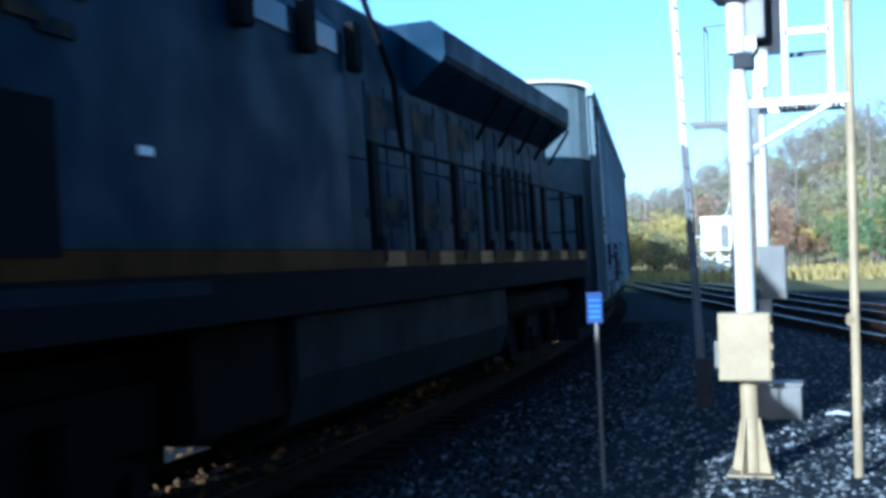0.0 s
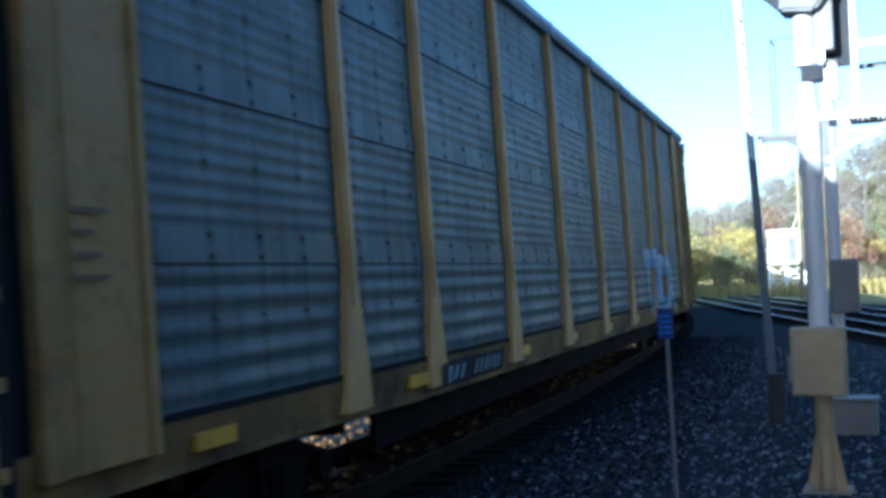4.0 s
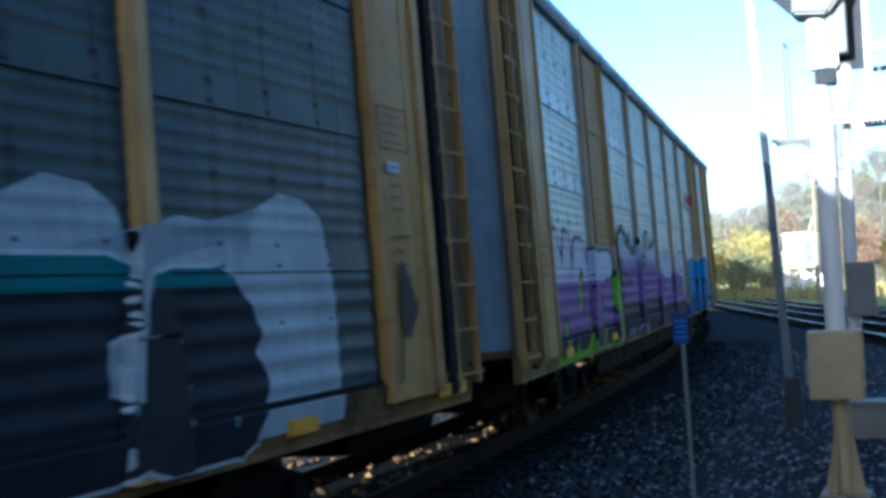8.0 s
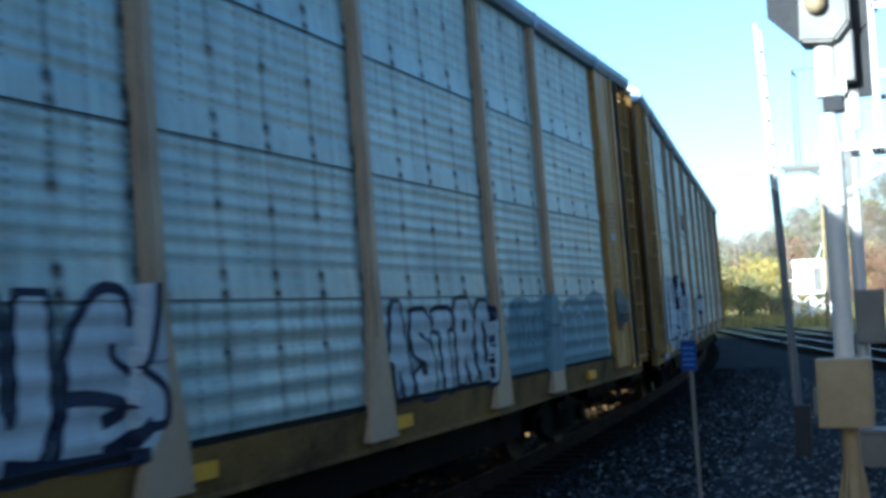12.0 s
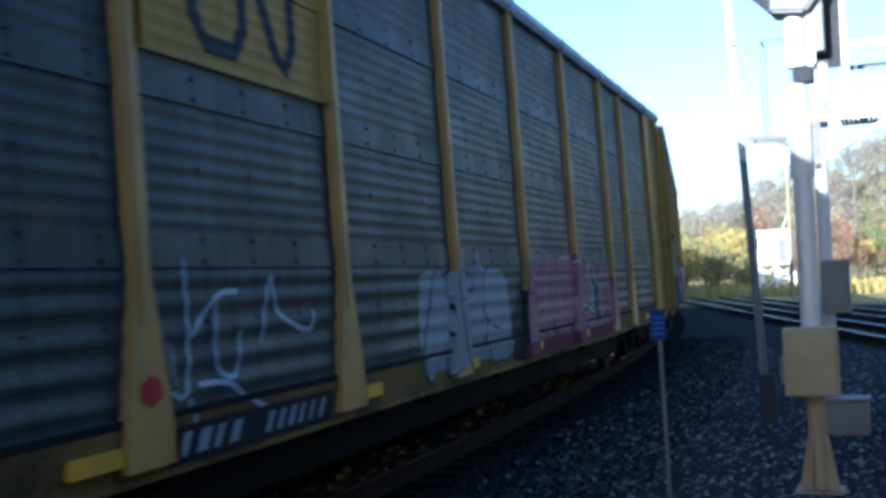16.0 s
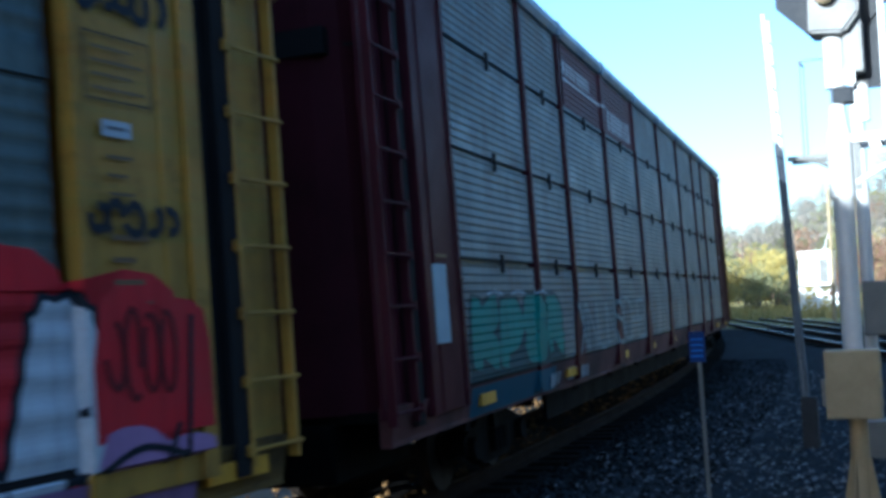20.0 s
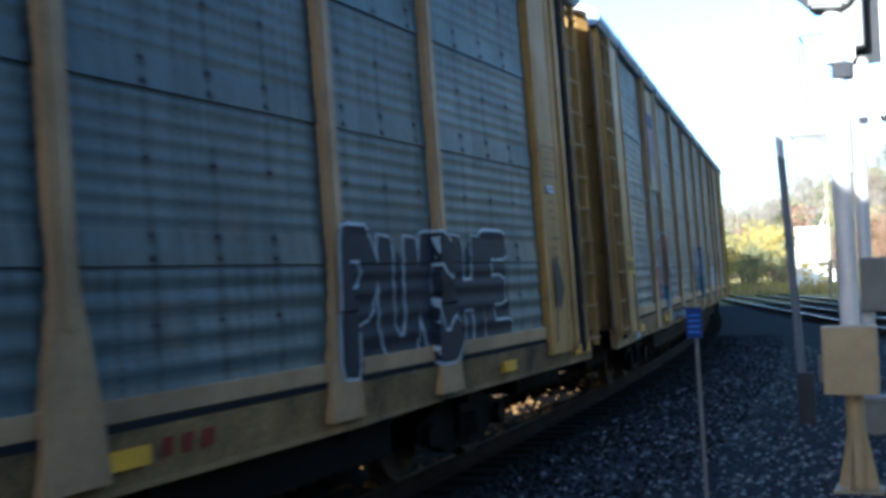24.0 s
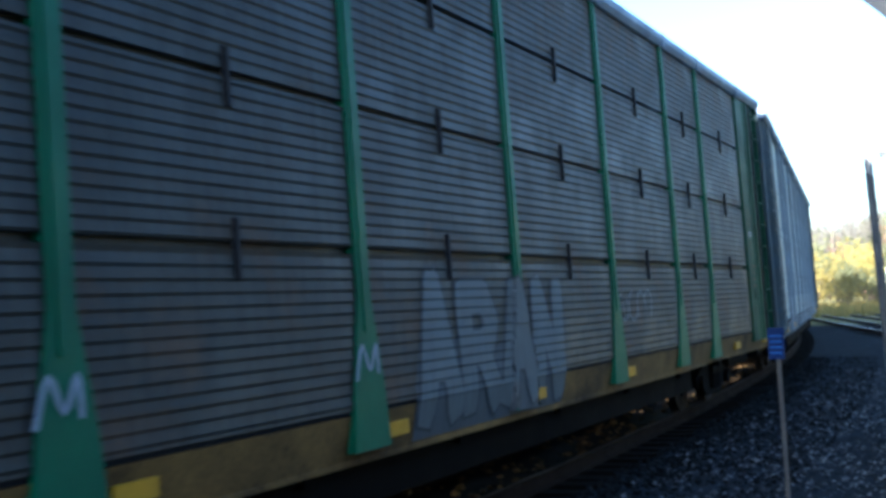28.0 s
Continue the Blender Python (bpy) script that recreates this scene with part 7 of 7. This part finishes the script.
    bmesh.ops.create_uvsphere(bm, u_segments=20, v_segments=12, radius=0.098, matrix=Matrix.Translation((-0.06, -0.29, 4.88)))
    add_rod(bm, (-0.06, -0.29, 4.88), (-0.06, -0.29, 5.3), 0.097, 20)
    part("lamp_housing", bm, CREAM, hd, "cream rounded lamp housing")
    bm = bmesh.new()
    ring = [(0.54 * math.cos(radians(22.5 + 45 * i)) / math.cos(radians(22.5)), 5.12 + 0.55 * math.sin(radians(22.5 + 45 * i)) / math.cos(radians(22.5))) for i in range(8)]
    f0, f1 = [bm.verts.new((px - 0.01, 0.1, z)) for px, z in ring], [bm.verts.new((px - 0.01, 0.125, z)) for px, z in ring]
    bm.faces.new(f0)
    bm.faces.new(list(reversed(f1)))
    for i in range(8):
        bm.faces.new((f0[i], f0[(i + 1) % 8], f1[(i + 1) % 8], f1[i]))
    bmesh.ops.recalc_face_normals(bm, faces=bm.faces)
    part("backplate", bm, SIGNAL_BLACK, hd, "eight-sided black backplate")
    bm = bmesh.new()
    bmesh.ops.create_cone(bm, cap_ends=False, segments=24, radius1=0.17, radius2=0.2, depth=0.35, matrix=Matrix.Translation((-0.05, 0.3, 5.1)) @ Euler((radians(90), 0, 0)).to_matrix().to_4x4())
    part("hood", bm, SIGNAL_BLACK, hd)
    for i in range(6):
        part("rung", rod((-0.13, -0.02, 1.9 + 0.3 * i), (-0.13, -0.02, 1.91 + 0.3 * i), 0.012, 6), BOX_GREY, m)
    return m


def build_rear_signal():
    m = tagged(new("railway_signal_mast"), "silver railway signal mast with a ladder and grey case behind", "signal", "signals")
    x, y = -1.09, 16.1
    m.location = (x, y, GROUND)
    part("base_plate", box(-0.25, 0.25, -0.25, 0.25, 0, 0.04), CONCRETE, m)
    part("mast_tube", rod((0, 0, 0.04), (0, 0, 5.6), 0.085, 20), ALUMINIUM, m)
    c = part("signal_case", box(-0.05, 0.3, -0.3, -0.09, 1.5, 2.2, bevel=0.02), BOX_GREY, m, "grey relay case")
    part("lid", box(-0.035, 0.285, -0.312, -0.3, 1.52, 2.18, bevel=0.006), BOX_GREY, c)
    part("platform_beam", box(-0.92, 0, -0.03, 0.03, 3.86, 3.92), BOX_GREY, m)
    part("platform_beam", box(-0.92, 0, 0.45, 0.5, 3.86, 3.92), BOX_GREY, m)
    part("brace", rod((0, 0, 3.55), (-0.6, 0, 3.86), 0.025, 8), BOX_GREY, m)
    for px, py in ((-0.7, -0.03), (-0.7, 0.45), (-0.36, 0.45)):
        part("guard_post", rod((px, py, 3.9), (px, py, 5.2), 0.014, 6), BOX_GREY, m)
    part("guard_rail", rod((-0.7, -0.03, 5.2), (-0.36, -0.03, 5.2), 0.014, 6), BOX_GREY, m)
    part("guard_rail", rod((-0.7, -0.03, 5.2), (-0.7, 0.45, 5.2), 0.014, 6), BOX_GREY, m)
    l = put("ladder", to_mesh(rod((-0.88, 0.02, 3.9), (-0.75, 0.02, 3.9), 0.02, 6), "ladder", BOX_GREY), m)
    # lower ladder coloured darker for the train's shadow, upper section left bright
    ladder_part(l, -0.86, 0.0, 0.0, 3.62, 0.42, LADDER_SHADED, dx=-0.172)
    ladder_part(l, -1.032, 0.0, 3.623, 5.9, 0.42, ALUMINIUM, dx=-0.108)
    part("ladder_foot", box(-0.93, -0.72, -0.05, 0.1, 0.0, 0.7, bevel=0.02), SIGNAL_BLACK, m, "black cable box at the ladder foot")
    return m


def build_sign():
    p = tagged(new("sign_post"), "small blue rectangular sign on a thin grey post", "sign")
    p.location = (-2.16, 10.48, GROUND)
    part("post", rod((0.0, 0, 0), (-0.03, 0, 1.52), 0.019, 10), BOX_GREY, p)
    bm = box(-0.11, 0.035, -0.035, -0.025, 1.52, 1.8, bevel=0.004)
    s = part("sign_plate", bm, SIGN_BLUE, p, "blue sign plate")
    for i in range(4):
        part("sign_line", box(-0.09, 0.015, -0.041, -0.039, 1.57 + 0.05 * i, 1.585 + 0.05 * i), surface("pale_sign_letters", (0.03, 0.13, 0.45), None, 8, 0.5), s)


def ground_box(x, y, w, d, h, mat, label, name="equipment_box"):
    b = tagged(new(name), label, "equipment box")
    b.location = (x, y, GROUND)
    part("body", box(-w / 2, w / 2, -d / 2, d / 2, 0, h, bevel=0.02), mat, b)
    part("lid", box(-w / 2 - 0.02, w / 2 + 0.02, -d / 2 - 0.02, d / 2 + 0.02, h + 0.003, h + 0.05, bevel=0.012), mat, b)


build_front_signal()
build_rear_signal()
build_sign()
ground_box(-0.88, 15.4, 0.52, 0.4, 0.42, BOX_GREY, "low grey metal equipment box on the gravel")
scrap = tagged(mesh_ob("paper_scrap", [(0, 0, 0.04), (0.16, 0.03, 0.05), (0.3, 0.0, 0.035), (0.02, 0.14, 0.05), (0.17, 0.17, 0.075), (0.31, 0.12, 0.05)], [(0, 1, 4, 3), (1, 2, 5, 4)], WHITE_PAINT), "crumpled white paper scrap on the gravel", "litter")
scrap.location = (-0.36, 15.5, GROUND)

# ---- beyond the tracks: hut on a stand, poles, bushes and the wooded hill ----
def leaf_mat(name, cols):
    m = island_surface(name, cols, 0.8, 0.1, 3.0)
    n, l = m.node_tree.nodes, m.node_tree.links
    p = n["Principled BSDF"]
    p.inputs["Specular IOR Level"].default_value = 0.1
    # thin leaves let light through
    t, x = n.new("ShaderNodeBsdfTranslucent"), n.new("ShaderNodeMixShader")
    l.new(p.inputs["Base Color"].links[0].from_socket, t.inputs["Color"])
    x.inputs["Fac"].default_value = 0.5
    l.new(p.outputs[0], x.inputs[1])
    l.new(t.outputs[0], x.inputs[2])
    l.new(x.outputs[0], n["Material Output"].inputs["Surface"])
    return m


# leaf colours made paler and more muted, so the haze is in the colour
OLIVE = leaf_mat("olive_leaves", [(0.26, 0.265, 0.14), (0.32, 0.315, 0.155), (0.36, 0.34, 0.18)])
GREEN_LEAF = leaf_mat("green_leaves", [(0.112, 0.177, 0.086), (0.186, 0.276, 0.121), (0.288, 0.365, 0.159)])
GOLD = leaf_mat("yellow_autumn_leaves", [(0.5, 0.41, 0.13), (0.58, 0.45, 0.14), (0.42, 0.37, 0.13)])
RUSSET = leaf_mat("russet_leaves", [(0.33, 0.21, 0.14), (0.38, 0.2, 0.14), (0.34, 0.27, 0.17)])
BROWN = leaf_mat("brown_twigs", [(0.3, 0.27, 0.22), (0.34, 0.3, 0.25), (0.27, 0.245, 0.21)])
BARK = surface("grey_bark", (0.13, 0.11, 0.09), (0.07, 0.06, 0.05), 8, 0.9)


def leaf_quads(rng, centres, radii, per, size):
    """Small tilted leaf clumps spread through ellipsoids, as vertices and faces."""
    v, f = [], []
    for (cx, cy, cz), (rx, ry, rz) in zip(centres, radii):
        d = rng.normal(size=(per, 3))
        d /= np.linalg.norm(d, axis=1)[:, None]
        p = d * (rng.uniform(0.35, 1.0, (per, 1)) ** 0.5) * (rx, ry, rz) + (cx, cy, cz)
        a, b = rng.normal(size=(per, 3)), rng.normal(size=(per, 3))
        a /= np.linalg.norm(a, axis=1)[:, None]
        b /= np.linalg.norm(b, axis=1)[:, None]
        s = size * rng.uniform(0.5, 1.4, (per, 1))
        k = len(v)
        for q0, q1, q2, q3 in zip(p - a * s, p + b * s * 0.7, p + a * s, p - b * s * 0.7):
            v += [q0, q1, q2, q3]
        f += [(k + 4 * i, k + 4 * i + 1, k + 4 * i + 2, k + 4 * i + 3) for i in range(per)]
    return v, f


def woods(name, mat, count, spots, height, per, size, seed, label):
    rng = np.random.default_rng(seed)
    v, f = [], []
    for i in range(count):
        x, y = spots(rng)
        h = height * rng.uniform(0.6, 1.25)
        g = land(x, y)
        w = h * rng.uniform(0.28, 0.42)
        cs, rs = [], []
        for j in range(4):
            cs.append((x + rng.uniform(-0.5, 0.5) * w, y + rng.uniform(-0.5, 0.5) * w, g + h * rng.uniform(0.38, 0.85)))
            rs.append((w * rng.uniform(0.45, 0.75),) * 2 + (h * rng.uniform(0.14, 0.24),))
        a, b = leaf_quads(rng, cs, rs, per // 4, size)
        k = len(v)
        v += a
        f += [tuple(k + q for q in t) for t in b]
        # a thin trunk and a few limbs
        for (tx, ty, tz), r in [((x, y, g + h * 0.8), 0.012 * h)] + [(c, 0.005 * h) for c in cs]:
            k = len(v)
            for ang in (0, 2.1, 4.2):
                v.append((x + r * math.cos(ang), y + r * math.sin(ang), g + (0 if r > 0.01 * h else h * 0.3)))
            v.append((tx, ty, tz))
            f += [(k, k + 1, k + 3), (k + 1, k + 2, k + 3), (k + 2, k, k + 3)]
    ob = mesh_ob(name, v, f, mat)
    return tagged(ob, label, "woods", kind="stuff")


def hill_spot(y0, y1, x0, x1):
    def spot(rng):
        y = rng.uniform(y0, y1)
        return rng.uniform(x0, x1) * (y / 200.0), y
    return spot


woods("far_woods", BROWN, 330, hill_spot(165, 290, -50, 60), 9.0, 420, 0.22, 11, "leafless grey-brown trees covering the hill")
woods("far_woods", OLIVE, 210, hill_spot(135, 260, -40, 60), 8.0, 460, 0.24, 12, "olive green trees on the hillside")
woods("far_woods", RUSSET, 34, hill_spot(125, 230, -45, 60), 7.0, 420, 0.22, 13, "russet autumn trees on the hillside")
woods("far_woods", GOLD, 90, hill_spot(118, 200, -50, 40), 6.0, 460, 0.2, 14, "yellowing trees at the foot of the hill")


def bush(x, y, w, h, mat, seed, label, name="bush", per=1400, size=0.13):
    rng = np.random.default_rng(seed)
    g = land(x, y)
    b = tagged(new(name), label, "bush" if name == "bush" else "tree")
    b.location = (x, y, g)
    trunk = bmesh.new()
    cs, rs = [], []
    for i in range(9):
        c = (rng.uniform(-0.36, 0.36) * w, rng.uniform(-0.36, 0.36) * w, h * rng.uniform(0.25, 0.8))
        cs.append(c)
        rs.append((w * rng.uniform(0.14, 0.24), w * rng.uniform(0.14, 0.24), h * rng.uniform(0.13, 0.22)))
        add_rod(trunk, (c[0] * 0.15, c[1] * 0.15, 0), c, 0.05, 5, 0.015)
    part("trunk", trunk, BARK, b)
    v, f = leaf_quads(rng, cs, rs, per // 9, size)
    me = bpy.data.meshes.new("crown")
    me.from_pydata([tuple(q) for q in v], [], f)
    me.materials.append(mat)
    put("crown", me, b)


SPOTS = random.Random(4)
for i in range(16):
    y = SPOTS.uniform(96, 124)
    bush(-0.155 * y + SPOTS.uniform(-9, 5), y, SPOTS.uniform(4, 7), SPOTS.uniform(3.5, 6.0), GOLD if i % 3 else OLIVE, 40 + i, "yellow-green autumn bush at the edge of the yard")
for i, (x, y, w, h) in enumerate(((-5.3, 118, 4.0, 6.5), (-4.2, 121, 3.5, 5.0), (-15.0, 112, 3.2, 2.6), (2.8, 112, 3, 4), (-9.8, 116, 3, 3.2))):
    bush(x, y, w, h, RUSSET, 70 + i, "russet red autumn bush at the yard's edge")
for i, (x, y, w, h) in enumerate(((-1.2, 108, 5.5, 6.0), (1.8, 106, 5.0, 6.6), (5.0, 108, 6.0, 6.0), (9.0, 110, 6, 7), (-3.2, 124, 6, 8), (13, 112, 7, 8))):
    bush(x, y, w, h, GREEN_LEAF if i < 3 else OLIVE, 80 + i, "dense green bush at the yard's edge", per=2000)


def grass_tufts():
    rng = np.random.default_rng(9)
    v, f = [], []
    for i in range(5200):
        y = rng.uniform(80, 104)
        x = rng.uniform(-30, 16)
        if y + 0.32 * x < 76:
            continue
        g, h, w, a = land(x, y), rng.uniform(0.25, 0.9), rng.uniform(0.1, 0.25), rng.uniform(0, 3.1)
        k = len(v)
        v += [(x - w * math.cos(a), y - w * math.sin(a), g), (x + w * math.cos(a), y + w * math.sin(a), g), (x + rng.uniform(-0.2, 0.2), y + rng.uniform(-0.2, 0.2), g + h)]
        f.append((k, k + 1, k + 2))
    tagged(mesh_ob("dry_grass", v, f, leaf_mat("dry_grass_blades", [(0.42, 0.33, 0.11), (0.5, 0.38, 0.14), (0.3, 0.27, 0.09)])), "tall dry yellow grass beyond the tracks", "grass", kind="stuff")


grass_tufts()


def build_hut():
    h = tagged(new("equipment_hut"), "small white equipment hut on an open steel stand", "hut")
    h.location = (-9.75, 93, land(-9.75, 93))
    w, d, z0, z1 = 1.22, 1.0, 2.2, 4.65
    part("wall", box(-w, w, -d, d, z0, z1, bevel=0.03), WHITE_PAINT, h)
    part("roof", box(-w - 0.1, w + 0.1, -d - 0.1, d + 0.1, z1 + 0.003, z1 + 0.12, bevel=0.03), WHITE_PAINT, h)
    part("door", box(0.2, 0.9, -d - 0.03, -d - 0.003, z0 + 0.1, z0 + 2.0, bevel=0.01), BOX_GREY, h)
    part("deck", box(-w - 0.5, w + 0.15, -d - 0.4, d, z0 - 0.12, z0 - 0.003), BOX_GREY, h)
    for x in (-w, 0, w):
        for y in (-d, d):
            part("leg", box(x - 0.06, x + 0.06, y - 0.06, y + 0.06, 0, z0 - 0.12), WHITE_PAINT, h)
    for x in (-w, 0):
        for za, zb in ((0.1, 1.05), (1.05, 2.0)):
            part("cross_brace", rod((x, -d - 0.03, za), (x + w, -d - 0.03, zb), 0.04, 6), WHITE_PAINT, h)
            part("cross_brace", rod((x, -d - 0.06, zb), (x + w, -d - 0.06, za), 0.04, 6), WHITE_PAINT, h)
    for z in (0.1, 1.05):
        part("girt", rod((-w, -d - 0.03, z), (w, -d - 0.03, z), 0.04, 6), WHITE_PAINT, h)
    part("antenna", rod((0.5, 0, z1 + 0.1), (0.9, 0, z1 + 1.3), 0.03, 6), WHITE_PAINT, h)
    part("antenna", rod((-0.4, 0, z1 + 0.1), (-0.4, 0, z1 + 0.7), 0.03, 6), BOX_GREY, h)
    for x in (-w - 0.45, -w):
        part("hand_rail_post", rod((x, -d - 0.35, z0), (x, -d - 0.35, z0 + 1.05), 0.03, 6), WHITE_PAINT, h)
    part("hand_rail", rod((-w - 0.45, -d - 0.35, z0 + 1.05), (-w, -d - 0.35, z0 + 1.05), 0.03, 6), WHITE_PAINT, h)


build_hut()


def pole(x, y, h, r, mat, label, arm=0.0):
    p = tagged(new("utility_pole"), label, "pole")
    p.location = (x, y, land(x, y))
    part("shaft", rod((0, 0, 0), (0.004 * h, 0, h), r, 10, r * 0.7), mat, p)
    if arm:
        part("crossarm", box(-0.1, arm, -0.06, 0.06, h - 1.6, h - 1.5), mat, p)
        part("cap", rod((0, 0, h), (0.004 * h, 0, h + 0.25), r * 0.5, 8), BOX_GREY, p)


pole(-6.75, 72, 8.0, 0.13, CREAM, "tan painted round steel pole beside the tracks")
pole(1.95, 120, 15.3, 0.16, BARK, "dark wooden utility pole with one arm", 3.0)
pole(-5.0, 121, 11.0, 0.13, BARK, "dark wooden utility pole among bushes")
pole(-19.5, 118, 7.5, 0.12, BARK, "grey wooden pole among the bushes")
pole(-14.6, 119, 8.5, 0.12, BARK, "grey wooden pole among the bushes")


# ---- what moves ----
def motions():
    for thing, middle, half in VEHICLES:
        walk(thing, [(t, rail_pose(middle - run, half)) for t, run in enumerate(RUN)])
    for w, along, y, r in WHEELS:
        # the wheels roll while their car is near the stand
        rows, seen = [(0.0, 0.0)], False
        for i in range(1, 28 * 20):
            t = i / 20
            k = int(t)
            run = RUN[k] + (RUN[k + 1] - RUN[k]) * (t - k)
            if -14 < along - run < 48:
                rows.append((t, -math.degrees((run - RUN[0]) / r)))
        rows.append((28.0, rows[-1][1]))
        walk(w, [(t, pose(0, y, r, a % 360, 0, 0)) for t, a in rows])


motions()
